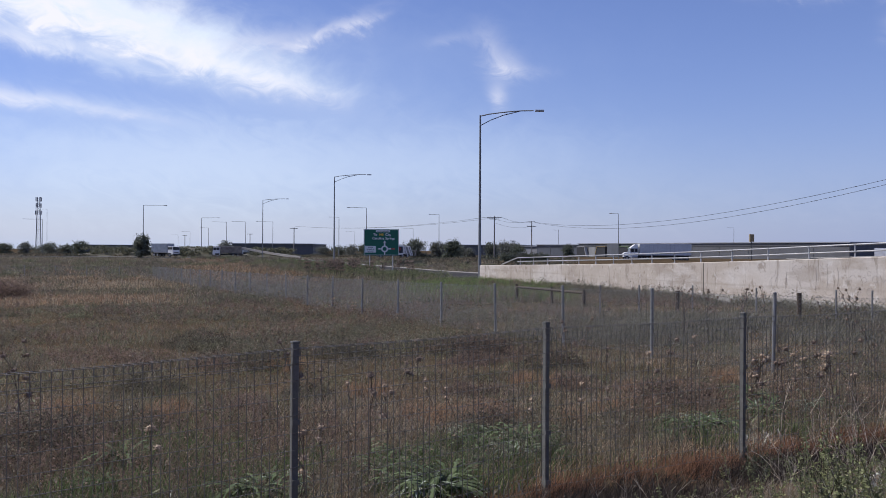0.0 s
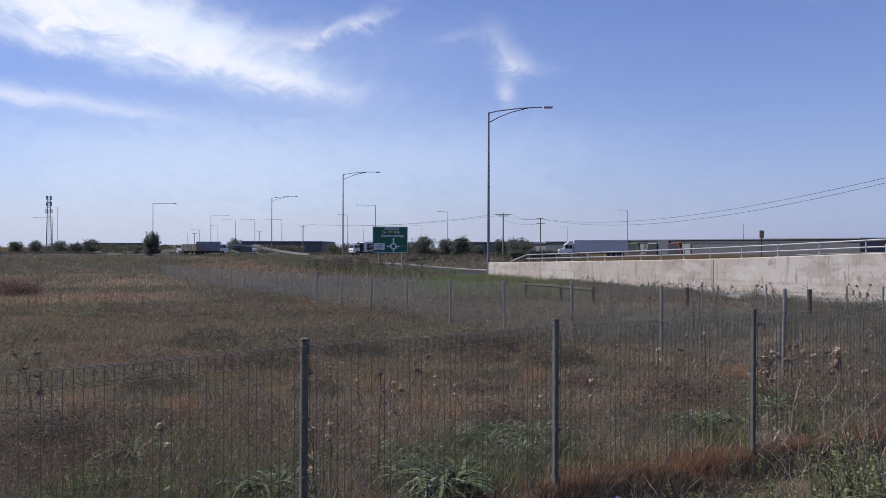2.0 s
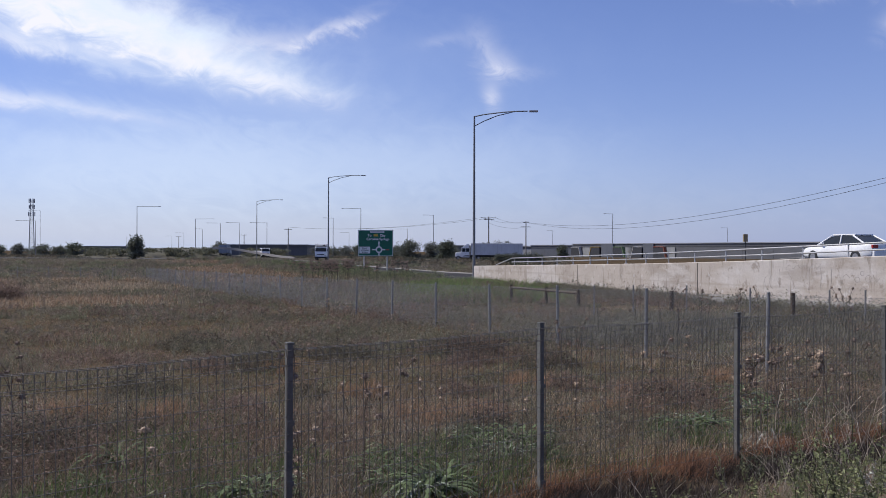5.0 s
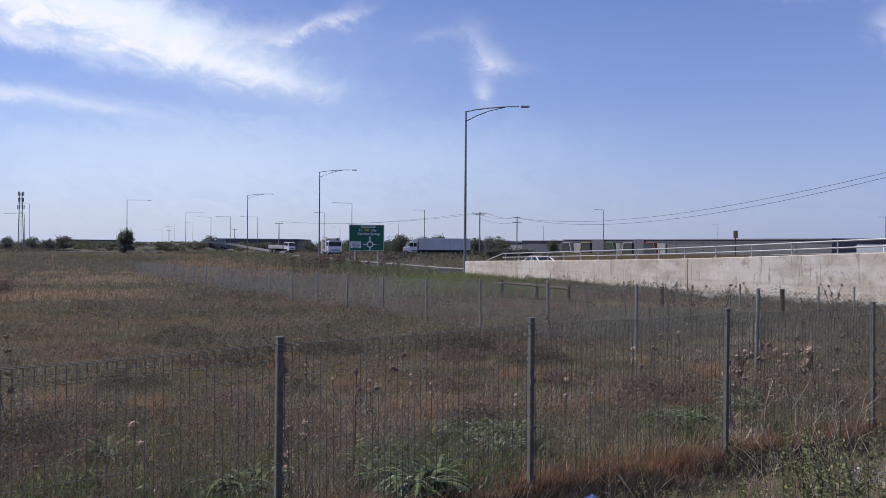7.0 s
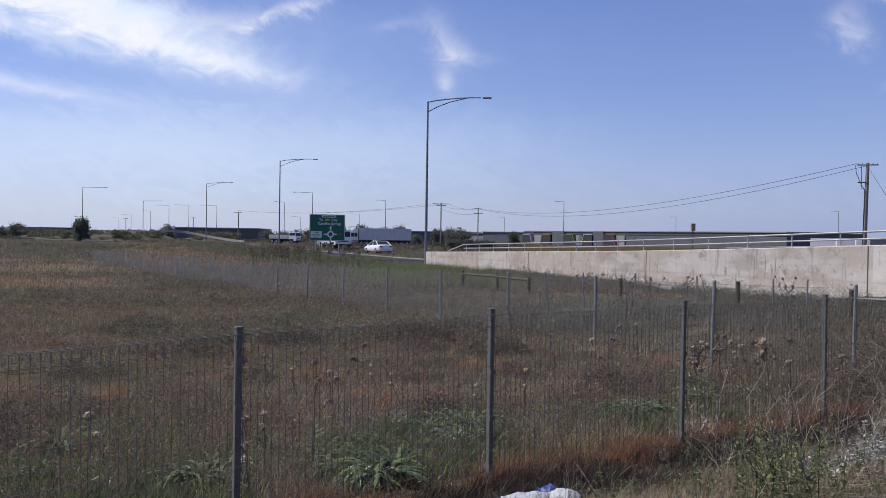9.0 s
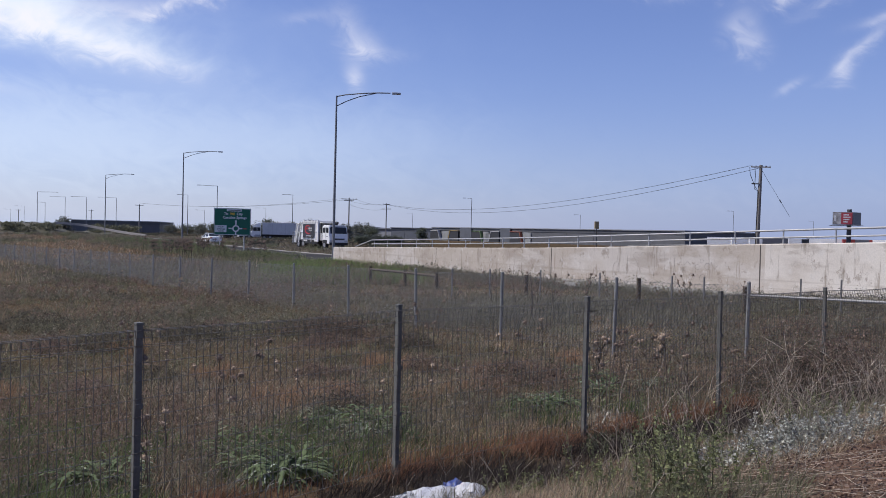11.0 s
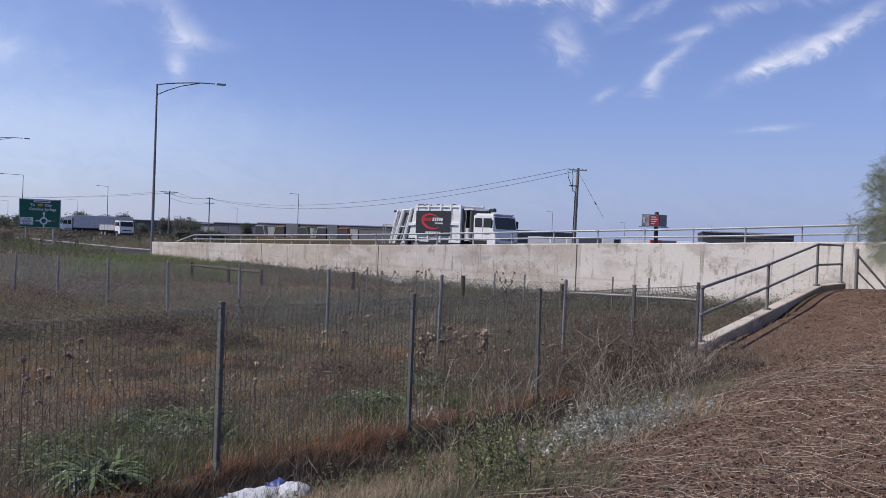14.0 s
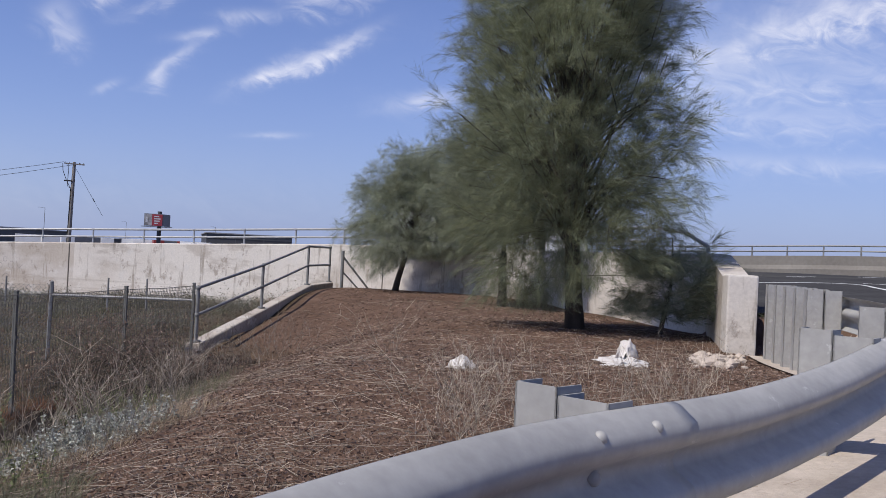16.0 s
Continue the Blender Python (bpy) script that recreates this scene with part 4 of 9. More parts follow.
def make_chain_fence():
    ob = thing("chain_link_fence", pose(0, 0, 0), "chain-link wire fence on thin galvanised pipe posts", "fence")
    pipe = mat("fence_pipe", (0.25, 0.25, 0.245), (0.19, 0.19, 0.185), rough=0.55, metal=0.15, scale=12)
    wire = mat("chain_wire", (0.21, 0.215, 0.22), (0.15, 0.155, 0.16), rough=0.6, metal=0.1)
    first, step = Vector((5.13, 13.91, 0)), Vector((-0.4459, 0.8951, 0)) * 2.9
    places = [first + step * k for k in range(0, 22)]
    places = [Vector((7.05, 13.2, 0)), *places]
    far = places[-1]
    places += [far + Vector((-0.93, 0.36, 0)) * 3.2 * k for k in range(1, 6)]
    tops = []
    mesh = None
    for p in places:
        d = p.length
        tops.append(float(np.interp(d, [10, 14.8, 24.3, 35, 43, 55, 80], [0.86, 0.82, 0.59, 0.46, 0.40, 0.28, 0.1])))
    for p, t in zip(places, tops):
        if mesh is None:
            bm = rod(fresh(), (0, 0, -1.5), (0, 0, 0), 0.03, seg=8)
            rod(bm, (0, 0, 0), (0, 0, 0.02), 0.034, 0.012, seg=8)
            q = part("post", bm, pipe, ob)
            mesh = q.data
        else:
            q = new("post", mesh)
            q.parent = ob
        q.matrix_basis = Matrix.Translation((p.x, p.y, t)) @ Matrix.Rotation(radians(1.2 * math.sin(p.x * 9)), 4, "Y")
    for k, (a, b) in enumerate(zip(places, places[1:])):
        ta, tb = tops[k] - 0.04, tops[k + 1] - 0.04
        L, h = (b - a).length, 1.16
        at = lambda s_, zz: a.lerp(b, s_ / L) + Vector((0, 0, (ta + (tb - ta) * s_ / L) - h + zz))
        segs = []
        gap = 0.07 if k < 14 else 0.11
        n = int((L + h) / gap)
        for i in range(n + 1):
            c = i * gap
            s0, s1 = max(0, c - h), min(L, c)
            if s1 > s0:
                segs.append((at(s0, c - s0), at(s1, c - s1)))
                segs.append((at(L - s0, c - s0), at(L - s1, c - s1)))
        for zz in (0.03, h * 0.5, h):
            mid = at(L / 2, zz - 0.02)
            segs += [(at(0, zz), mid), (mid, at(L, zz))]
        wires_mesh("chain_link", segs, 0.0021 if k < 5 else 0.0024 if k < 14 else 0.0028, wire, ob)
    # the white pipe between its end and the mesh fence's end
    e = MESH_POSTS[-1]
    bm = tube(fresh(), [Vector((7.05, 13.2, 0.62)), Vector((e.x, e.y, 0.66))], 0.02, 8)
    part("top_pipe", bm, mat("white_pipe", (0.34, 0.34, 0.33), rough=0.5), ob)
    # a low rail on stub posts by the wall
    ob2 = thing("timber_barrier", pose(0, 0, 0), "low weathered timber rail on stub posts below the wall", "barrier")
    wood = mat("old_timber", (0.10, 0.078, 0.058), (0.065, 0.05, 0.038), rough=0.95, scale=6)
    pts = []
    for az, el, d in ((-4.7, -2.28, 37), (-6.9, -2.45, 35), (-8.9, -2.62, 33)):
        p = polar(az, d, 1.45 - d * math.tan(radians(-el)))
        pts.append(p)
        part("stub_post", rod(fresh(), (p.x, p.y, p.z - 1.0), (p.x, p.y, p.z + 0.12), 0.065, 0.06, 8), wood, ob2)
    for a, b in zip(pts, pts[1:]):
        part("rail", tube(fresh(), [a, b], 0.05, 8), wood, ob2)
    for az, el, d in ((-14.6, -2.6, 29), (-21.6, -2.6, 28), (-27.9, -2.9, 25.5)):
        p = polar(az, d, 1.45 - d * math.tan(radians(-el)))
        bm = rod(fresh(), (0, 0, -1.0), (0, 0, 0.10), 0.07, 0.07, 8)
        q = part("bollard", bm, wood)
        q.matrix_basis = Matrix.Translation(p)
        tagged(q, "short weathered timber bollard in the weeds", "bollard", "timber bollards")
    # a second line of thin stakes at the wall's foot
    for az in (-9.9, -12.3, -15.5, -19.2, -23.6, -25.5, -31, -33.2):
        d = 30 - abs(az + 16) * 0.22
        p = polar(az, d)
        q = part("stake", rod(fresh(), (0, 0, -0.3), (0, 0, 0.95), 0.025, seg=6), dull_steel())
        q.matrix_basis = Matrix.Translation((p.x, p.y, land1(p.x, p.y)))
        tagged(q, "thin rusty steel stake by the wall", "stake", "steel stakes")


make_chain_fence()


# ---- the ramp kerb with its handrail ----
def make_handrail():
    ob = thing("ramp_kerb", pose(0, 0, 0), "sloping concrete kerb beam that climbs the bank to the wall", "kerb")
    rail = thing("handrail", pose(0, 0, 0), "grey galvanised two-rail pipe handrail up the sloping kerb", "handrail")
    B0, B1, B2 = Vector((8.62, 11.69, -0.02)), Vector((14.7, 15.85, 0.69)), Vector((16.75, 17.25, 0.70))
    prof = [(-0.11, -0.42), (-0.11, -0.015), (-0.095, 0), (0.095, 0), (0.11, -0.015), (0.11, -0.42)]
    bm = sweep(fresh(), [B0 - (B1 - B0).normalized() * 0.15, B0.lerp(B1, 0.33), B0.lerp(B1, 0.66), B1 - (B1 - B0) * 0.03, B1 + (B2 - B1) * 0.05, B2], prof)
    part("beam", bm, concrete(), ob)
    p = dull_steel()
    foot = [B0, B0.lerp(B1, 0.484), B1, B2]
    hh = [0.84, 0.84, 0.91, 0.91]
    for q, h in zip(foot, hh):
        bm = rod(fresh(), q, q + Vector((0, 0, h)), 0.03, seg=10)
        bmesh.ops.create_icosphere(bm, subdivisions=2, radius=0.042, matrix=Matrix.Translation(q + Vector((0, 0, h))))
        bmesh.ops.create_icosphere(bm, subdivisions=2, radius=0.040, matrix=Matrix.Translation(q + Vector((0, 0, h * 0.5))))
        rod(bm, q, q + Vector((0, 0, 0.03)), 0.075, seg=10)
        part("post", bm, p, rail)
    for f in (1.0, 0.5):
        pts = [q + Vector((0, 0, h * f)) for q, h in zip(foot, hh)]
        part("rail", tube(fresh(), pts, 0.026, 8), p, rail)
    # end post with a slanting stay
    e = polar(-44.95, 24.4)
    ob2 = thing("stay_post", pose(e.x, e.y, 0.1), "grey steel end post with a slanting stay", "post")
    part("post", rod(fresh(), (0, 0, -0.2), (0, 0, 1.45), 0.045, seg=8), p, ob2)
    part("stay", rod(fresh(), (0, 0, 1.3), (0.95, -0.55, 0.05), 0.028, seg=8), p, ob2)
    part("stay", rod(fresh(), (0, 0, 0.9), (0.75, -0.42, 0.05), 0.022, seg=8), p, ob2)


make_handrail()


# ---- the crash barrier and the pillar at the wall's end ----
def w_profile():
    """The W section of the beam: (side, up), 0.31 high, as a thin closed sheet."""
    h = [(-0.155, 0.0), (-0.150, 0.02), (-0.112, 0.072), (-0.085, 0.08), (-0.058, 0.072), (-0.025, 0.012), (0.0, 0.002),
         (0.025, 0.012), (0.058, 0.072), (0.085, 0.08), (0.112, 0.072), (0.150, 0.02), (0.155, 0.0)]
    front = [(d, z) for z, d in h]
    back = [(d - 0.006, z) for z, d in reversed(h)]
    return front + back


RAIL_PTS = [(-3.4, 0.15, 0.93), (-1.2, 0.58, 0.94), (0.3, 0.85, 0.945), (0.92, 0.945, 0.945), (1.31, 1.0, 0.945), (1.75, 1.03, 0.945), (2.12, 1.01, 0.945), (2.77, 0.95, 0.945),
            (3.5, 0.90, 0.985), (4.3, 0.87, 1.065), (5.2, 0.95, 1.10), (6.5, 1.25, 1.12), (7.9, 1.80, 1.13), (9.2, 2.48, 1.14), (10.9, 3.42, 1.15)]


def make_crash_barrier():
    ob = thing("crash_barrier", pose(0, 0, 0), "galvanised steel crash barrier curving round to the wall's end", "crash barrier")
    zinc = mat("zinc", (0.39, 0.382, 0.362), (0.31, 0.304, 0.29), rough=0.6, metal=0.05, scale=2.2, bump=0.08, bump_scale=40, stain=(0.50, 0.495, 0.475), stain_scale=9, stain_at=(0.64, 0.70))
    pts = spline(RAIL_PTS, 240)
    # two lengths of beam, lapped where they are bolted together
    part("beam", sweep(fresh(), [p for p in pts if p.x < 2.40], w_profile()), zinc, ob, smooth=True)
    part("beam", sweep(fresh(), [p for p in pts if p.x > 1.9], [(a - 0.008, b * 0.985) for a, b in w_profile()]), zinc, ob, smooth=True)
    def spot(x):
        i = min(range(len(pts)), key=lambda j: abs(pts[j].x - x))
        d = (pts[min(i + 1, len(pts) - 1)] - pts[max(i - 1, 0)])
        d.z = 0
        d.normalize()
        return pts[i], d
    for x in (-2.0, 2.18, 4.05, 5.7):
        p, d = spot(x)
        side = Vector((d.y, -d.x, 0))
        m = Matrix(((d.x, -side.x, 0, p.x), (d.y, -side.y, 0, p.y), (0, 0, 1, p.z), (0, 0, 0, 1)))
        bm = box(fresh(), (-0.055, 0.005, -0.17), (0.055, 0.012, 0.17), m)
        box(bm, (-0.055, 0.005, -0.17), (-0.048, 0.16, 0.17), m)
        box(bm, (-0.055, 0.153, -0.17), (0.055, 0.16, 0.17), m)
        part("block", bm, zinc, ob)
        bm = box(fresh(), (-0.055, 0.163, -1.1), (0.055, 0.169, 0.19), m)
        box(bm, (-0.055, 0.163, -1.1), (-0.049, 0.30, 0.19), m)
        box(bm, (-0.055, 0.294, -1.1), (0.055, 0.30, 0.19), m)
        part("post", bm, zinc, ob)
    # close-set posts where the barrier meets the wall
    for k, x in enumerate((8.85, 9.3, 9.75, 10.2, 10.65)):
        p, d = spot(x)
        side = Vector((d.y, -d.x, 0))
        m = Matrix(((d.x, -side.x, 0, p.x), (d.y, -side.y, 0, p.y), (0, 0, 1, p.z), (0, 0, 0, 1)))
        for a, nm in ((0.01, "block"), (0.17, "post")):
            lo = -0.2 if nm == "block" else -1.2
            bm = box(fresh(), (-0.06, a, lo), (0.06, a + 0.008, 0.2), m)
            box(bm, (-0.06, a, lo), (-0.052, a + 0.15, 0.2), m)
            box(bm, (-0.06, a + 0.142, lo), (0.06, a + 0.15, 0.2), m)
            part(nm, bm, zinc, ob)
    for x in (1.95, 2.19):
        p, d = spot(x)
        side = Vector((d.y, -d.x, 0))
        for zz, off in ((0.112, 0.071), (-0.112, 0.071)):
            bm = fresh()
            bmesh.ops.create_uvsphere(bm, u_segments=12, v_segments=8, radius=0.018, matrix=Matrix.Translation(p + side * (off - 0.010) + Vector((0, 0, zz))))
            part("bolt", bm, zinc, ob, smooth=True)
    p, d = spot(2.04)
    bm = fresh()
    bmesh.ops.create_uvsphere(bm, u_segments=10, v_segments=6, radius=0.02, matrix=Matrix.Translation(p + Vector((d.y, -d.x, 0)) * 0.006))
    part("bolt", bm, zinc, ob, smooth=True)
    # the pillar
    q = polar(-69.75, 11.75)
    e = WALL_PTS[-1]
    d = Vector((q.x - e.x, q.y - e.y, 0)).normalized()
    s = Vector((-d.y, d.x, 0))
    m = Matrix(((d.x, s.x, 0, q.x), (d.y, s.y, 0, q.y), (0, 0, 1, 0), (0, 0, 0, 1)))
    bm = box(fresh(), (-0.22, -0.18, -0.6), (0.22, 0.18, 1.44), m, bevel=0.025)
    pil = part("end_pillar", bm, concrete(True))
    tagged(pil, "square concrete end pillar of the wall", "pillar", kind="structure")
    # the wall's end slopes down to the pillar
    bm = fresh()
    L = (Vector((q.x, q.y, 0)) - Vector((e.x, e.y, 0))).length
    me = Matrix(((d.x, s.x, 0, e.x), (d.y, s.y, 0, e.y), (0, 0, 1, 0), (0, 0, 0, 1)))
    vs = [bm.verts.new(me @ Vector(c)) for c in ((0, -.17 + .17, -1), (L - 0.22, -0.17, -1), (L - 0.22, -0.17, 1.40), (0, 0, 1.74), (0, .34, -1), (L - 0.22, 0.17, -1), (L - 0.22, 0.17, 1.40), (0, .34, 1.74))]
    for f in ((0, 1, 2, 3), (7, 6, 5, 4), (3, 2, 6, 7), (1, 5, 6, 2), (0, 3, 7, 4)):
        bm.faces.new([vs[i] for i in f])
    bmesh.ops.recalc_face_normals(bm, faces=bm.faces)
    tagged(part("wall_end", bm, concrete()), "sloping end of the concrete wall", "wall", kind="structure")
    # far barrier across the road
    pts = [Vector((p.x, p.y, float(road_level(p.x, p.y)) + 0.28 * float(smooth01(62, 80, math.degrees(math.atan2(p.x, p.y)))))) for p in FARSIDE[20:]]
    bar = part("road_barrier", sweep(fresh(), pts, [(-0.3, -0.5), (-0.3, 0.08), (-0.14, 0.30), (-0.10, 0.80), (0.10, 0.80), (0.14, 0.30), (0.3, 0.08), (0.3, -0.5)]), mat("barrier_concrete", (0.21, 0.195, 0.17), (0.17, 0.155, 0.135), rough=0.9, scale=0.6, space="World"))
    tagged(bar, "long concrete road barrier on the far side of the road", "barrier", kind="structure")
    rail = thing("barrier_rail", pose(0, 0, 0), "two-rail steel railing on the far road barrier", "railing")
    for h in (1.05, 1.33):
        part("rail", tube(fresh(), [p + Vector((0, 0, h)) for p in pts], 0.045, 6), dull_steel(), rail)
    cum = 0
    for a, b in zip(pts, pts[1:]):
        n0 = int(cum / 2.2)
        cum += (b - a).length
        if int(cum / 2.2) > n0:
            part("post", rod(fresh(), a + Vector((0, 0, 0.78)), a + Vector((0, 0, 1.36)), 0.045, seg=6), dull_steel(), rail)


make_crash_barrier()
rl = lambda x, y: float(road_level(x, y)) + 0.012
line_strip("edge_line", spline([(33.0, 11.7, 0), (34.4, 10.8, 0), (35.5, 9.6, 0), (35.3, 8.7, 0), (33.8, 7.8, 0), (30, 5.4, 0), (22, 0.5, 0), (10, -9, 0)], 60), 0.18, rl, "white painted edge line")
for (xa, ya), (xb, yb) in (((38.3, 12.4), (39.6, 11.6)), ((36.4, 8.95), (36.5, 7.4)), ((41.4, 10.4), (42.8, 9.4))):
    line_strip("lane_dash", [Vector((xa, ya, 0)), Vector((xb, yb, 0))], 0.16, rl, "white painted lane dash")


# ---- vehicles ----
def white_paint():
    return mat("white_paint", (0.84, 0.84, 0.83), (0.76, 0.76, 0.75), rough=0.35, scale=1.5, stain=(0.58, 0.57, 0.55), stain_scale=2.5, stain_at=(0.6, 0.8))


def black_part():
    return mat("black_part", (0.025, 0.025, 0.027), (0.018, 0.018, 0.02), rough=0.7, scale=6)


def wheel(parent, x, y, r, w=0.28):
    hub = part("wheel", rod(fresh(), (0, -w / 2, 0), (0, w / 2, 0), r, seg=18), black_part(), parent)
    hub.matrix_basis = Matrix.Translation((x, y, r))
    part("rim", rod(fresh(), (0, -w / 2 - 0.01, 0), (0, w / 2 + 0.01, 0), r * 0.55, seg=14), mat("rim_grey", (0.35, 0.35, 0.36), rough=0.5, metal=0.4), hub)
    return hub


def cab_over(ob, x0, x1, z0, zr, w, paint):
    """A flat-fronted truck cab between x0 and x1 (front)."""
    h = w / 2
    bm = fresh()
    prof = [(x0, z0 + 0.25), (x1 - 0.03, z0 + 0.15), (x1, z0 + 0.8), (x1 - 0.04, z0 + 1.12), (x1 - 0.26, zr - 0.12), (x1 - 0.45, zr), (x0 + 0.05, zr), (x0, zr - 0.08)]
    L = [bm.verts.new((x, -h, z)) for x, z in prof]
    R_ = [bm.verts.new((x, h, z)) for x, z in prof]
    bm.faces.new(L)
    bm.faces.new(R_[::-1])
    for i in range(len(prof)):
        j = (i + 1) % len(prof)
        bm.faces.new((L[i], R_[i], R_[j], L[j]))
    bmesh.ops.recalc_face_normals(bm, faces=bm.faces)
    bmesh.ops.bevel(bm, geom=list(bm.edges), offset=0.035, segments=2, affect="EDGES")
    part("cab", bm, paint, ob)
    g = glass_mat()
    # windscreen
    bm = fresh()
    a, b = Vector((x1 - 0.095, 0, z0 + 1.38)), Vector((x1 - 0.245, 0, zr - 0.16))
    n = Vector((0.018, 0, 0.006))
    vs = [bm.verts.new(v) for v in (a + n + Vector((0, -h + 0.12, 0)), a + n + Vector((0, h - 0.12, 0)), b + n + Vector((0, h - 0.16, 0)), b + n + Vector((0, -h + 0.16, 0)))]
    f = bm.faces.new(vs)
    bmesh.ops.recalc_face_normals(bm, faces=bm.faces)
    r = bmesh.ops.extrude_face_region(bm, geom=[f])
    bmesh.ops.translate(bm, verts=[v for v in r["geom"] if isinstance(v, bmesh.types.BMVert)], vec=(-0.02, 0, 0))
    part("windscreen", bm, g, ob)
    lw = x1 - 0.32 - (x0 + 0.12)
    for sy in (-1, 1):
        for xa, xb in ((x0 + 0.12, x0 + 0.12 + lw * 0.42), (x0 + 0.12 + lw * 0.5, x1 - 0.36)):
            part("side_window", box(fresh(), (xa, sy * (h + 0.004) - 0.008, z0 + 1.47), (xb, sy * (h + 0.004) + 0.008, zr - 0.22), bevel=0.006), g, ob)
        part("door_seam", box(fresh(), (x0 + 0.12 + lw * 0.45, sy * (h + 0.002) - 0.004, z0 + 0.5), (x0 + 0.12 + lw * 0.45 + 0.02, sy * (h + 0.002) + 0.004, zr - 0.15)), black_part(), ob)
        part("wheel_arch", box(fresh(), (x0 + 0.1, sy * h - 0.012, z0 + 0.24), (x0 + 1.2, sy * h + 0.012, z0 + 0.62), bevel=0.01), black_part(), ob)
        part("mirror", box(fresh(), (x1 - 0.30, sy * (h + 0.18) - 0.09, zr - 0.85), (x1 - 0.2, sy * (h + 0.18) + 0.09, zr - 0.35), bevel=0.02), black_part(), ob)
        part("headlamp", box(fresh(), (x1 - 0.01, sy * (h - 0.28) - 0.16, z0 + 0.42), (x1 + 0.02, sy * (h - 0.28) + 0.16, z0 + 0.58), bevel=0.01), mat("headlamp_glass", (0.6, 0.6, 0.58), rough=0.15), ob)
    part("bumper", box(fresh(), (x1 - 0.15, -h, z0 + 0.02), (x1 + 0.06, h, z0 + 0.34), bevel=0.03), black_part(), ob)
    part("grille", box(fresh(), (x1 - 0.02, -0.75, z0 + 0.66), (x1 + 0.015, 0.75, z0 + 0.82), bevel=0.01), black_part(), ob)


def plate(profile, y0, y1, bevel=0.0):
    """A slab cut to a side outline (x, z), between two widths."""
    bm = fresh()
    L, R_ = [bm.verts.new((x, y0, z)) for x, z in profile], [bm.verts.new((x, y1, z)) for x, z in profile]
    n = len(profile)
    bm.faces.new(L), bm.faces.new(R_[::-1])
    for i in range(n):
        bm.faces.new((L[i], R_[i], R_[(i + 1) % n], L[(i + 1) % n]))
    bmesh.ops.recalc_face_normals(bm, faces=bm.faces)
    if bevel:
        bmesh.ops.bevel(bm, geom=list(bm.edges), offset=bevel, segments=1, affect="EDGES")
    return bm


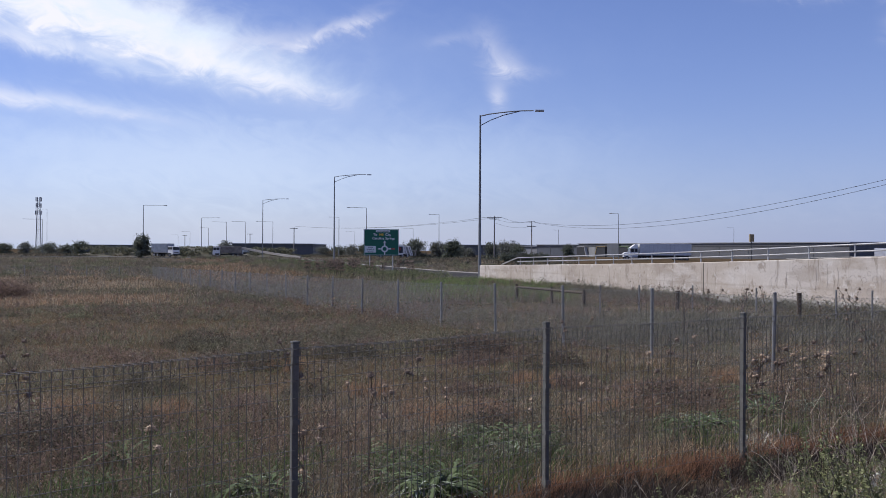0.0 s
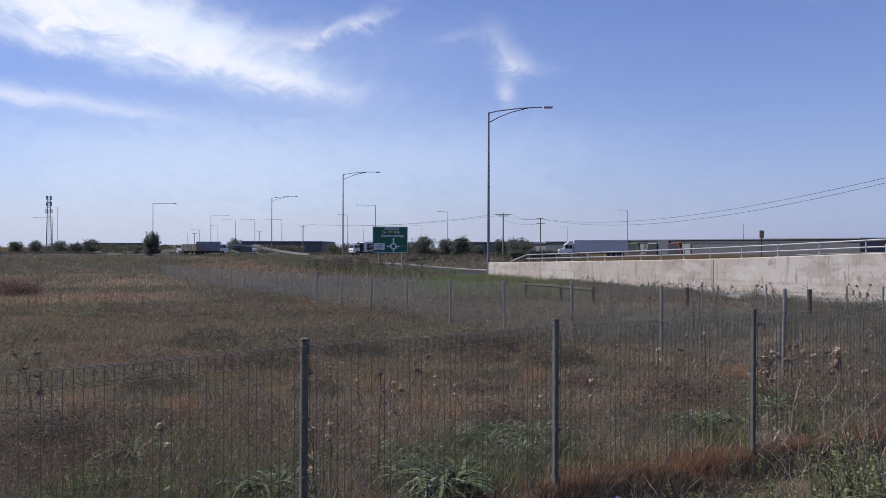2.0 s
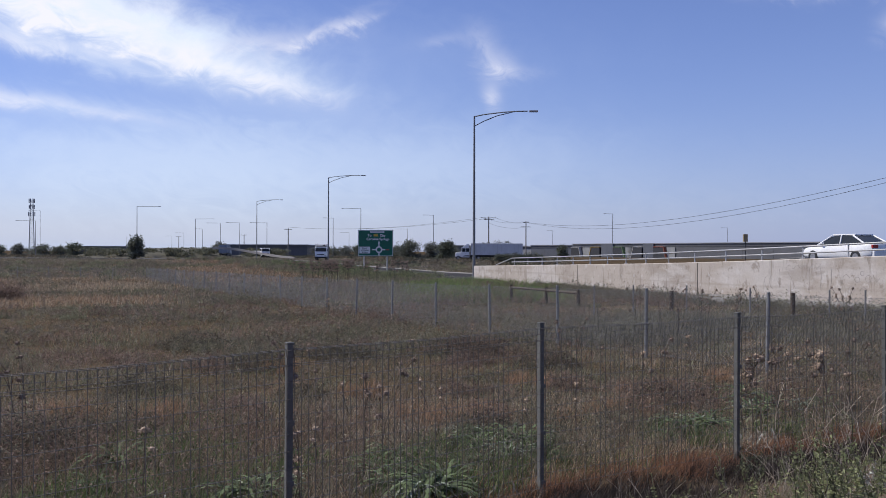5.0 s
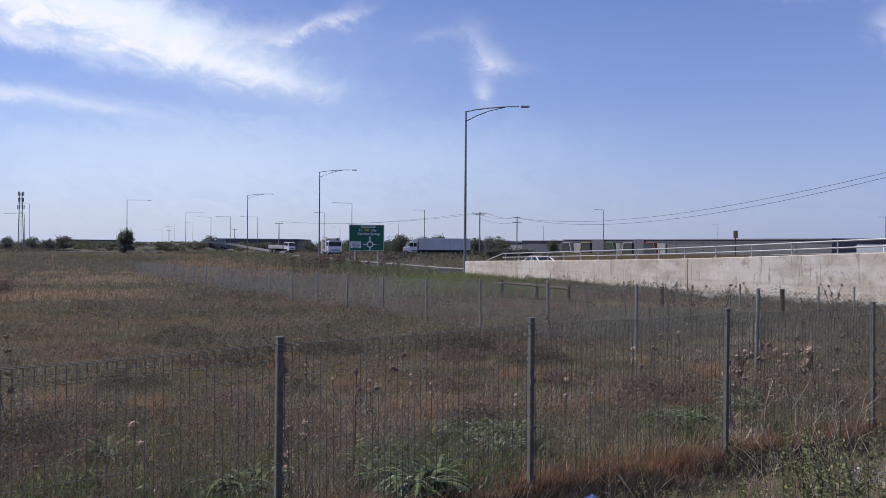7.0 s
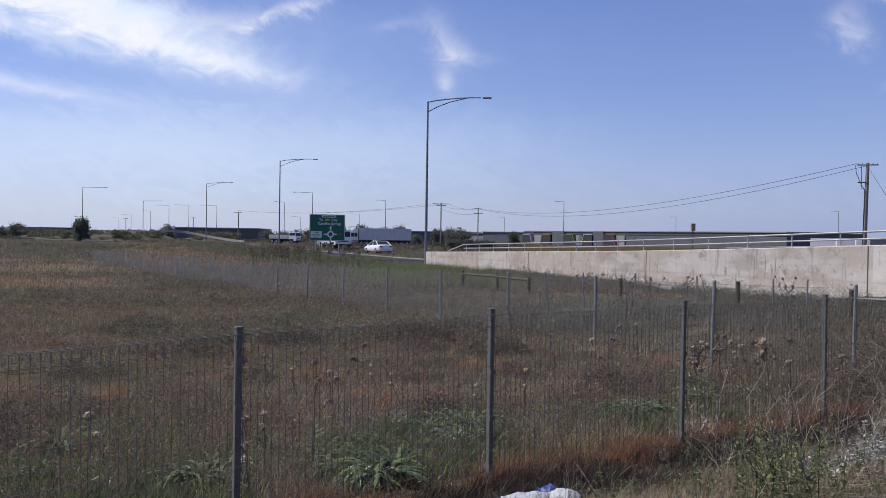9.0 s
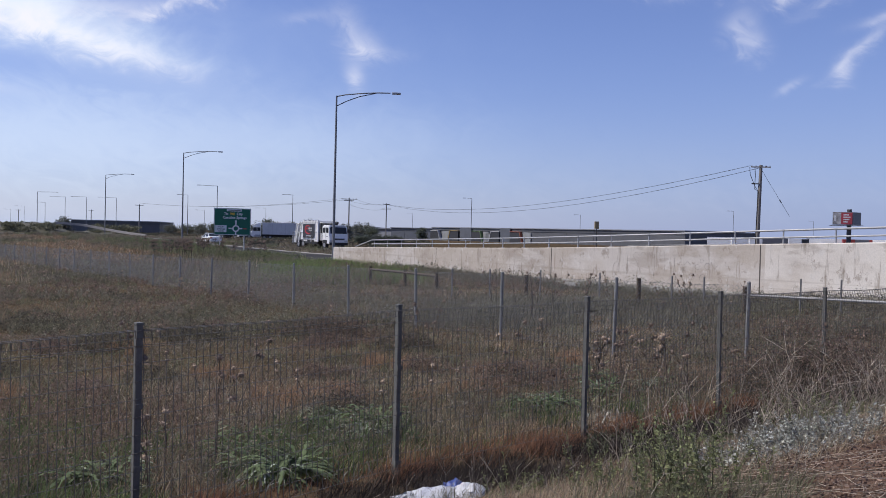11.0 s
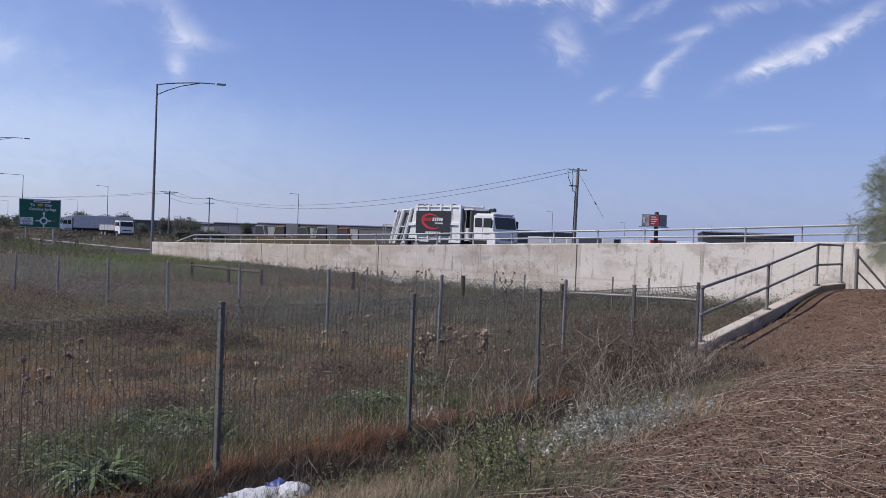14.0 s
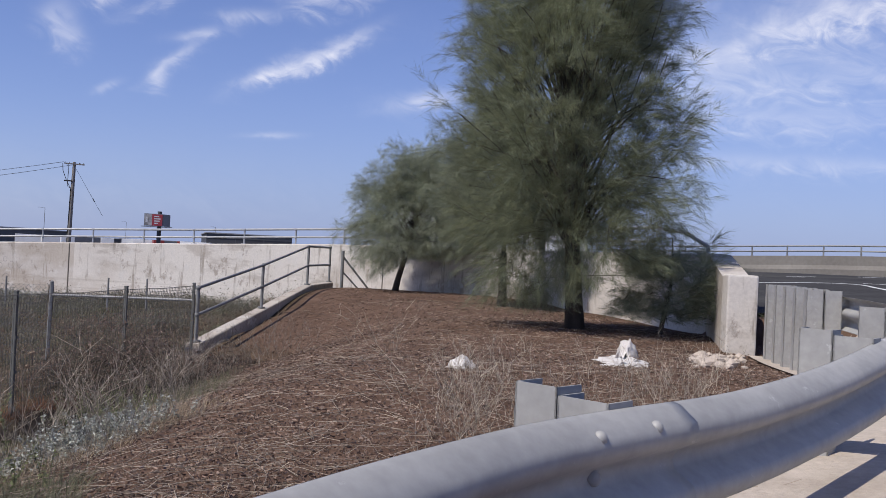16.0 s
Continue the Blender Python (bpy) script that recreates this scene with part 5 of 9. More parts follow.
def garbage_truck():
    """Forward is +x; its left side is +y; the ground is z = 0."""
    ob = thing("garbage_truck", pose(0, 0, 0), "white rear-loading garbage truck with a black side panel and red emblem", "truck")
    paint, dark = white_paint(), black_part()
    grime = mat("white_grimy", (0.78, 0.775, 0.76), (0.66, 0.65, 0.63), rough=0.5, scale=2.2, stain=(0.42, 0.40, 0.38), stain_scale=3.5, stain_at=(0.55, 0.75))
    pipe = mat("pipe_grey", (0.4, 0.4, 0.4), rough=0.5)
    h = 1.19
    cab_over(ob, 3.08, 5.0, 0.45, 2.75, 2.42, paint)
    part("roof_cap", box(fresh(), (3.2, -1.08, 2.74), (4.72, 1.08, 2.84), bevel=0.04), paint, ob)
    part("chassis", box(fresh(), (-4.3, -0.45, 0.55), (4.6, 0.45, 0.95)), dark, ob)
    part("body", plate([(-2.95, 1.02), (-2.40, 3.22), (-2.30, 3.30), (1.90, 3.36), (1.98, 3.30), (1.98, 1.02)], -h, h, 0.03), grime, ob)
    part("bulkhead", box(fresh(), (1.985, -h + 0.12, 1.0), (2.12, h - 0.12, 3.15)), mat("bulkhead_grey", (0.10, 0.10, 0.105), rough=0.7), ob)
    for sy in (-1, 1):
        side = sy * h
        for x in (-2.08, -0.99, 0.14, 1.05, 1.90):
            part("rib", box(fresh(), (x - 0.075, side - 0.075, 0.80), (x + 0.075, side + 0.075, 3.42), bevel=0.015), paint, ob)
        part("side_ledge", plate([(-2.98, 1.90), (-2.93, 2.06), (-2.75, 2.14), (-2.15, 2.14), (-2.15, 1.94)], side - 0.09, side + 0.09, 0.01), paint, ob)
        part("side_ledge", plate([(1.12, 2.00), (1.12, 2.20), (1.84, 2.20), (1.84, 2.00)], side - 0.09, side + 0.09, 0.01), paint, ob)
        part("top_rail", box(fresh(), (-2.3, side - 0.06, 3.22), (1.95, side + 0.055, 3.30)), paint, ob)
        part("mud_skirt", box(fresh(), (-2.2, side - 0.03, 0.55), (1.9, side + 0.012, 1.0)), dark, ob)
        for x in (-1.5, 1.5):
            part("step_box", box(fresh(), (x - 0.5, side - 0.05, 0.82), (x + 0.5, side + 0.05, 0.98), bevel=0.02), paint, ob)
        # the tail: sloping white beams with dark gaps between them
        for (xt, zt), (xb, zb), w in (((-2.72, 3.16), (-3.52, 0.62), 0.24), ((-3.56, 3.02), (-4.44, 0.60), 0.30), ((-4.05, 3.02), (-4.78, 0.62), 0.20)):
            part("tail_beam", plate([(xt, zt), (xt + w, zt), (xb + w, zb), (xb, zb)], side - 0.10, side + 0.08, 0.02), paint, ob)
            part("beam_rib", plate([(xt + w * 0.4, zt - 0.1), (xt + w * 0.6, zt - 0.1), (xb + w * 0.6, zb + 0.1), (xb + w * 0.4, zb + 0.1)], side - 0.12, side + 0.12), grime, ob)
        part("ram", rod(fresh(), (-3.05, side + 0.03, 2.6), (-3.72, side + 0.03, 0.9), 0.055, seg=8), pipe, ob)
        part("beam_link", rod(fresh(), (-3.95, side, 2.95), (-2.75, side, 3.05), 0.06, seg=8), grime, ob)
        part("beam_link", rod(fresh(), (-4.35, side, 1.75), (-3.2, side, 1.85), 0.05, seg=8), grime, ob)
        part("marker_lamp", box(fresh(), (-4.40, side - 0.05, 2.84), (-4.22, side + 0.1, 2.98), bevel=0.01), dark, ob)
        for x, z in ((-5.62, 1.94), (-5.38, 1.90)):
            part("grab_rail", tube(fresh(), [Vector((x, sy * 1.05, 0.5)), Vector((x, sy * 1.05, z)), Vector((x + 0.1, sy * 1.05, z + 0.05)), Vector((-4.8, sy * 1.05, z + 0.04)), Vector((-4.6, sy * 1.05, z - 0.15))], 0.035, 6), pipe, ob)
        part("tail_lamp", box(fresh(), (-4.98, sy * 0.9 - 0.12, 1.0), (-4.90, sy * 0.9 + 0.12, 1.15)), mat("tail_red", (0.4, 0.02, 0.02), rough=0.3), ob)
    part("hopper", plate([(-2.85, 0.95), (-2.5, 3.12), (-3.9, 2.98), (-4.75, 1.3), (-4.9, 0.75), (-3.5, 0.60)], -1.02, 1.02, 0.02), mat("hopper_grey", (0.34, 0.335, 0.325), (0.20, 0.195, 0.19), rough=0.6, scale=2), ob)
    part("rear_step", box(fresh(), (-5.68, -1.1, 0.45), (-4.7, 1.1, 0.54)), dark, ob)
    for x in (-2.3, -1.6, -0.5, 0.7):
        part("roof_pipe", tube(fresh(), [Vector((x, -0.95, 3.34)), Vector((x + 0.08, -0.95, 3.43)), Vector((x + 0.5, -0.95, 3.44)), Vector((x + 0.62, -0.95, 3.35))], 0.03, 6), dark, ob)
    # side panels: a red swoosh with bars for the writing
    for sy in (-1, 1):
        y = sy * (h + 0.09)
        sg = part("side_panel", box(fresh(), (-2.12, y - 0.012, 1.28), (1.10, y + 0.012, 2.97)), mat("panel_black", (0.035, 0.035, 0.038), (0.028, 0.028, 0.031), rough=0.4), ob)
        red, wht = mat("panel_red", (0.55, 0.035, 0.035), (0.42, 0.03, 0.03), rough=0.5), mat("panel_white", (0.75, 0.75, 0.75), rough=0.5)
        bm = fresh()
        prev = None
        for i in range(40):
            a = radians(55 + 275 * i / 39)
            k = 0.012 + 0.085 * math.sin(math.pi * min(1, i / 39)) ** 0.8
            c = Vector((-0.62 + 0.88 * math.cos(a) + 0.10 * math.sin(a), 0, 2.24 + 0.47 * math.sin(a) - 0.16 * math.cos(a)))
            o = Vector((math.cos(a), 0, math.sin(a))) * k
            cur = [bm.verts.new((v.x, y + sy * 0.016, v.z)) for v in (c - o, c + o)]
            if prev:
                bm.faces.new((prev[0], prev[1], cur[1], cur[0]))
            prev = cur
        bmesh.ops.recalc_face_normals(bm, faces=bm.faces)
        part("emblem", bm, red, sg)
        for x0, x1, z0, z1, n, mm in ((-1.38, -0.62, 2.27, 2.48, 5, red), (-0.56, 0.44, 2.27, 2.50, 5, wht), (-0.32, 0.44, 2.06, 2.17, 9, wht), (-1.18, 0.21, 1.42, 1.54, 9, wht)):
            wd = (x1 - x0) / n
            for k in range(n):
                bm = box(fresh(), (0, -0.003, 0), (wd * 0.70, 0.003, z1 - z0))
                for v in bm.verts:
                    v.co.x += v.co.z * 0.2
                q = part("letter_block", bm, mm, sg)
                q.matrix_basis = Matrix.Translation((x0 + k * wd, y + sy * 0.017, z0))
    # lifting gear between cab and body
    for y, x in ((-1.02, 2.22), (-0.80, 2.5), (-0.3, 2.25), (0.35, 2.25), (0.95, 2.3)):
        part("hydraulic_pipe", tube(fresh(), [Vector((x, y, 0.95)), Vector((x, y, 2.2)), Vector((x + 0.08, y, 2.5)), Vector((x, y, 3.05))], 0.045, 6), pipe, ob)
    part("oil_tank", rod(fresh(), (2.38, -0.82, 1.0), (2.38, -0.82, 1.85), 0.24, seg=14), grime, ob)
    part("gear_frame", plate([(2.62, 0.9), (2.62, 3.15), (2.74, 3.15), (2.74, 0.9)], -1.05, 1.05), mat("bulkhead_grey", (0.10, 0.10, 0.105), rough=0.7), ob)
    part("gear_beam", box(fresh(), (2.1, -1.08, 3.05), (2.9, 1.08, 3.16), bevel=0.02), grime, ob)
    part("exhaust_stack", tube(fresh(), [Vector((2.88, 0.7, 0.9)), Vector((2.88, 0.7, 2.95)), Vector((2.95, 0.7, 3.12)), Vector((3.35, 0.7, 3.16))], 0.11, 10), dark, ob)
    part("air_intake", box(fresh(), (3.1, 0.45, 3.0), (3.45, 0.75, 3.2), bevel=0.03), dark, ob)
    part("door_mark", box(fresh(), (4.0, -1.222, 1.45), (4.5, -1.216, 1.55), bevel=0.0), mat("mark_grey", (0.3, 0.3, 0.3), rough=0.5), ob)
    for x in (3.6, -2.1, -3.4):
        for sy in (-1, 1):
            wheel(ob, x, sy * 1.03, 0.5, 0.32 if x > 0 else 0.42)
    return ob


def rigid_truck(name, label, box_len, box_h, box_mat, cab_mat, box_z=1.1, w=2.4):
    ob = thing(name, pose(0, 0, 0), label, "truck")
    part("load_body", box(fresh(), (-box_len, -w / 2, box_z), (0.0, w / 2, box_z + box_h), bevel=0.05), box_mat, ob)
    for sy in (-1, 1):
        for k in range(int(box_len)):
            part("rib", box(fresh(), (-k - 0.5 - 0.04, sy * w / 2 - 0.04, box_z), (-k - 0.5 + 0.04, sy * w / 2 + 0.04, box_z + box_h - 0.05)), box_mat, ob)
    part("chassis", box(fresh(), (-box_len + 0.2, -0.4, 0.6), (1.8, 0.4, 1.0)), black_part(), ob)
    cab_over(ob, 0.15, 2.0, 0.42, 2.75, w, cab_mat)
    for x in (0.75, -box_len * 0.62, -box_len * 0.62 - 1.25):
        for sy in (-1, 1):
            wheel(ob, x, sy * 1.02, 0.5)
    return ob


def semi_trailer():
    ob = thing("semi_trailer", pose(0, 0, 0), "white semi-trailer truck with a long grey box trailer", "truck")
    paint = white_paint()
    tb = mat("trailer_grey", (0.60, 0.61, 0.62), (0.52, 0.53, 0.54), rough=0.5, scale=0.6)
    part("trailer_box", box(fresh(), (-14.0, -1.24, 1.1), (-1.7, 1.24, 3.95), bevel=0.04), tb, ob)
    for x in range(-13, -2):
        for sy in (-1, 1):
            part("panel_seam", box(fresh(), (x - 0.02, sy * 1.245 - 0.006, 1.2), (x + 0.02, sy * 1.245 + 0.006, 3.85)), mat("seam_grey", (0.42, 0.43, 0.44), rough=0.6), ob)
    part("trailer_rail", box(fresh(), (-14.0, -1.26, 1.02), (-1.7, 1.26, 1.18)), black_part(), ob)
    cab_over(ob, -1.35, 0.75, 0.45, 3.0, 2.44, paint)
    part("bonnet", plate([(0.70, 0.75), (0.70, 1.95), (1.75, 1.78), (2.0, 1.6), (2.05, 0.75)], -1.0, 1.0, 0.05), paint, ob)
    part("radiator_grille", box(fresh(), (2.04, -0.55, 0.85), (2.08, 0.55, 1.5), bevel=0.01), black_part(), ob)
    bm = box(fresh(), (-1.3, -1.15, 2.95), (0.35, 1.15, 3.75), bevel=0.05)
    for v in bm.verts:
        if v.co.z > 3.3 and v.co.x > -0.2:
            v.co.x -= 0.9
    part("wind_deflector", bm, paint, ob)
    part("chassis", box(fresh(), (-13.6, -0.5, 0.70), (1.9, 0.5, 1.01)), black_part(), ob)
    part("fuel_tank", rod(fresh(), (-1.2, 1.0, 0.75), (0.2, 1.0, 0.75), 0.32, seg=14), galvanised(), ob)
    for x in (1.3, -2.2, -3.5, -10.4, -11.7, -13.0):
        for sy in (-1, 1):
            wheel(ob, x, sy * 1.02, 0.5)
    return ob


def sedan(label="white four-door sedan car"):
    ob = thing("sedan", pose(0, 0, 0), label, "car")
    paint = white_paint()
    secs = [  # x, half width, low, shoulder height
        (-2.40, 0.72, 0.45, 0.92), (-2.30, 0.84, 0.28, 1.00), (-1.75, 0.89, 0.22, 1.02), (-0.6, 0.90, 0.20, 0.96), (0.6, 0.90, 0.20, 0.93),
        (1.35, 0.89, 0.20, 0.90), (2.1, 0.83, 0.24, 0.76), (2.38, 0.68, 0.34, 0.62)]
    bm = fresh()
    rings = []
    for x, w, lo, hi in secs:
        ring = [(-w * 0.9, lo), (-w, lo + 0.15), (-w, hi - 0.12), (-w * 0.88, hi), (0, hi + 0.03), (w * 0.88, hi), (w, hi - 0.12), (w, lo + 0.15), (w * 0.9, lo)]
        rings.append([bm.verts.new((x, y, z)) for y, z in ring])
    for a, b in zip(rings, rings[1:]):
        for j in range(9):
            bm.faces.new((a[j], a[(j + 1) % 9], b[(j + 1) % 9], b[j]))
    bm.faces.new(rings[0]), bm.faces.new(rings[-1][::-1])
    bmesh.ops.recalc_face_normals(bm, faces=bm.faces)
    part("body", bm, paint, ob, smooth=True)
    cabin = [(-1.85, 0.76, 0.98, 0.99), (-1.05, 0.66, 0.95, 1.40), (-0.3, 0.67, 0.94, 1.45), (0.35, 0.64, 0.92, 1.38), (1.2, 0.74, 0.88, 0.90)]
    bm = fresh()
    rings = []
    for x, w, lo, hi in cabin:
        rings.append([bm.verts.new((x, y, z)) for y, z in ((-0.80, lo), (-w, hi - 0.03), (-w * 0.8, hi), (w * 0.8, hi), (w, hi - 0.03), (0.80, lo))])
    for a, b in zip(rings, rings[1:]):
        for j in range(5):
            bm.faces.new((a[j], a[j + 1], b[j + 1], b[j]))
    bmesh.ops.recalc_face_normals(bm, faces=bm.faces)
    part("cabin", bm, glass_mat(), ob)
    bm = fresh()
    for x, w in ((-1.05, 0.665), (0.35, 0.645)):
        pass
    box(bm, (-1.1, -0.60, 1.385), (0.38, 0.60, 1.47), bevel=0.04)
    part("roof", bm, paint, ob)
    for sy in (-1, 1):
        for pts in ([(-1.85, 0.79, 0.99), (-1.05, 0.66, 1.39)], [(1.2, 0.77, 0.91), (0.35, 0.64, 1.38)], [(-0.35, 0.81, 0.95), (-0.33, 0.67, 1.43)]):
            part("pillar", tube(fresh(), [Vector((x, sy * (y + 0.01), z)) for x, y, z in pts], 0.045, 6), paint, ob)
        part("tail_lamp", box(fresh(), (-2.42, sy * 0.62 - 0.14, 0.75), (-2.28, sy * 0.62 + 0.2, 0.92), bevel=0.01), mat("tail_red", (0.4, 0.02, 0.02), rough=0.3), ob)
        part("headlamp", box(fresh(), (2.2, sy * 0.6 - 0.16, 0.58), (2.36, sy * 0.6 + 0.16, 0.70), bevel=0.01), mat("headlamp_glass", (0.6, 0.6, 0.58), rough=0.15), ob)
        part("mirror", box(fresh(), (0.65, sy * 0.95 - 0.08, 0.95), (0.78, sy * 0.95 + 0.08, 1.07), bevel=0.02), paint, ob)
        for x in (-1.4, 1.42):
            wheel(ob, x, sy * 0.79, 0.32, 0.22)
    part("bumper", box(fresh(), (-2.46, -0.78, 0.35), (-2.3, 0.78, 0.6), bevel=0.03), paint, ob)
    return ob


TRUCK = garbage_truck()
SEMI = semi_trailer()
CAR = sedan()
TIPPER = rigid_truck("tipper_truck", "white tipper truck with a dull beige ribbed load body", 5.2, 1.7, mat("tipper_beige", (0.30, 0.26, 0.21), (0.16, 0.135, 0.11), rough=0.7, scale=1.2), white_paint())
CANOPY = rigid_truck("flatbed_truck", "white truck with a low light-grey tray", 5.4, 0.9, mat("tray_grey", (0.55, 0.55, 0.54), rough=0.6), white_paint())
BUS = rigid_truck("box_truck", "blue and white box truck", 6.0, 2.4, mat("box_blue", (0.26, 0.29, 0.34), (0.17, 0.20, 0.25), rough=0.5, scale=0.8), white_paint())


# ---- far buildings, hills and trees ----
def shed(az0, d0, az1, d1, el_top, colour, label, depth=40, pipes=True):
    """A long low warehouse between two bearings; el_top is the roof's rise at the first one."""
    a, b = polar(az0, d0), polar(az1, d1)
    L = (b - a).length
    ang = math.degrees(math.atan2(b.y - a.y, b.x - a.x))
    z = -0.7
    H = 1.45 + d0 * math.tan(radians(el_top)) - z
    ob = thing("warehouse", pose(a.x, a.y, z, 0, 0, ang), label, "warehouse", "far warehouses")
    part("wall", box(fresh(), (0, 0, 0), (L, depth, H)), colour, ob)
    part("roof", box(fresh(), (-0.3, -0.4, H), (L + 0.3, depth, H + 0.3)), mat("metal_roof", (0.30, 0.31, 0.33), (0.25, 0.26, 0.28), rough=0.5), ob)
    n = max(3, int(L / 11))
    for k in range(1, n if pipes else 0):
        part("panel_joint", box(fresh(), (k * L / n - 0.10, -0.06, 0.0), (k * L / n + 0.10, -0.003, H - 0.2)), mat("joint_dark", (0.125, 0.13, 0.14), rough=0.7), ob)
    # plain darker panels along the wall
    part("fascia", box(fresh(), (0, -0.12, H * 0.80), (L, -0.003, H)), mat("fascia_grey", (0.10, 0.103, 0.11), (0.085, 0.088, 0.094), rough=0.7, scale=0.1), ob)

    def along(az):
        u, w = (b - a) / L, polar(az, 1.0)
        return (a.y * w.x - a.x * w.y) / (u.x * w.y - u.y * w.x)
    return ob, L, H, along


def make_warehouses():
    grey = mat("warehouse_grey", (0.125, 0.128, 0.137), (0.105, 0.108, 0.116), rough=0.8, scale=0.05)
    blue = mat("warehouse_bluegrey", (0.12, 0.13, 0.15), (0.10, 0.108, 0.125), rough=0.8, scale=0.05)
    pale = mat("warehouse_pale", (0.30, 0.305, 0.31), (0.25, 0.255, 0.26), rough=0.8, scale=0.08)
    brown = mat("warehouse_brown", (0.15, 0.135, 0.125), (0.11, 0.10, 0.095), rough=0.8, scale=0.08)
    white = mat("warehouse_white", (0.60, 0.60, 0.61), (0.52, 0.52, 0.53), rough=0.7, scale=0.1)
    shed(13.2, 335, 8.2, 330, 0.34, grey, "long grey warehouse with a plain wall")
    shed(22.3, 560, 19.0, 560, 0.22, grey, "low grey warehouse beyond the trees")
    shed(0.6, 430, -4.9, 420, 0.34, grey, "long dark grey warehouse")
    shed(-4.9, 400, -6.0, 395, 0.28, pale, "pale grey warehouse with a plain end", pipes=False)
    shed(-5.95, 372, -8.55, 360, 0.37, blue, "blue-grey warehouse with a plain wall")
    ob, L, H, along = shed(-8.57, 350, -24.3, 273, 0.45, grey, "long grey warehouse with coloured door surrounds")
    dark = mat("portal_dark", (0.045, 0.047, 0.052), rough=0.7)
    rims = [(-8.60, -9.05, "portal_white", (0.5, 0.5, 0.5), 1), (-9.72, -10.36, "portal_amber", (0.33, 0.23, 0.07), -1), (-11.18, -11.72, "portal_green", (0.17, 0.25, 0.11), 1),
            (-12.30, -12.95, "portal_white", (0.5, 0.5, 0.5), -1), (-13.64, -14.22, "portal_red", (0.36, 0.12, 0.07), 1)]
    zt = H * 0.76
    for az0, az1, nm, c, lean in rims:
        x0, x1 = along(az0), along(az1)
        k = 1.3
        top0, top1 = (x0, x1) if lean > 0 else (x0 + k, x1)
        low0, low1 = (x0, x1 + k) if lean > 0 else (x0, x1)
        part("portal", plate([(low0, 0), (top0, zt), (top1, zt), (low1, 0)], -1.2, -0.125), dark, ob)
        m = mat(nm, c, rough=0.6)
        part("portal_rim", plate([(top0, zt + 0.003), (top0, zt + 0.24), (top1, zt + 0.24), (top1, zt + 0.003)], -1.3, -0.125), m, ob)
        if lean > 0:
            part("portal_rim", plate([(top1 + 0.003, zt + 0.24), (top1 + 0.24, zt + 0.24), (low1 + 0.24, 0), (low1 + 0.003, 0)], -1.3, -0.125), m, ob)
        else:
            part("portal_rim", plate([(top0 - 0.243, zt + 0.24), (top0 - 0.003, zt + 0.24), (low0 - 0.003, 0), (low0 - 0.243, 0)], -1.3, -0.125), m, ob)
    for az0, az1 in ((-9.25, -9.66), (-12.0, -12.25), (-14.36, -14.85), (-11.85, -12.25)):
        part("pale_bay", box(fresh(), (along(az0), -0.35, 0), (along(az1), -0.125, zt)), mat("bay_pale", (0.30, 0.305, 0.30), (0.26, 0.265, 0.26), rough=0.8, scale=0.3), ob)
    for az0, az1 in ((-10.42, -11.14), (-12.98, -13.6)):
        part("office_block", box(fresh(), (along(az0), -0.8, 0), (along(az1), -0.125, H + 0.1)), blue, ob)
    shed(-24.35, 300, -26.6, 300, 0.58, white, "white low warehouse roofline", pipes=False)
    shed(-26.7, 330, -31.4, 330, 0.24, brown, "low brown building behind the road")
    shed(-31.3, 300, -36.2, 300, 0.26, grey, "low grey shed with open bays")
    shed(-36.3, 260, -41.5, 262, 0.90, mat("warehouse_dark", (0.07, 0.072, 0.08), rough=0.7), "long dark low shed behind the road")
    shed(-41.6, 320, -48.0, 320, 0.45, grey, "long dark grey warehouse")
    # parked trucks in the yards, only their bodies clear of the parapet
    rng = random.Random(6)
    for az, d, Lb, c in ((-27.6, 240, 5, "white"), (-29.3, 250, 8, "dark"), (-31.9, 230, 4, "white"), (-35.0, 230, 3, "red"), (-35.7, 225, 7, "white"), (-30.6, 240, 3, "white"), (-26.3, 250, 6, "white"), (-28.4, 235, 3, "white"), (-32.8, 228, 6, "white"), (-34.2, 240, 5, "dark"), (-36.2, 235, 3, "white"), (-33.5, 225, 2.5, "red")):
        p = polar(az, d)
        q = thing("parked_trailer", pose(p.x, p.y, -0.66, 0, 0, az + rng.uniform(-12, 12)), {"white": "white parked box trailer in a yard", "dark": "dark grey parked container trailer in a yard", "red": "red parked truck cab in a yard"}[c], "trailer", "vehicles in the far yards")
        m = {"white": white_paint(), "dark": mat("container_dark", (0.15, 0.155, 0.17), rough=0.6), "red": mat("cab_red", (0.35, 0.05, 0.04), rough=0.5)}[c]
        part("load_body", box(fresh(), (-Lb / 2, -1.2, 1.0), (Lb / 2, 1.2, 3.3), bevel=0.04), m, q)
        part("chassis", box(fresh(), (-Lb / 2, -0.5, 0.6), (Lb / 2, 0.5, 0.99)), black_part(), q)
        for x in (-Lb * 0.3, Lb * 0.3):
            for sy in (-1, 1):
                wheel(q, x, sy * 1.0, 0.5)


make_warehouses()


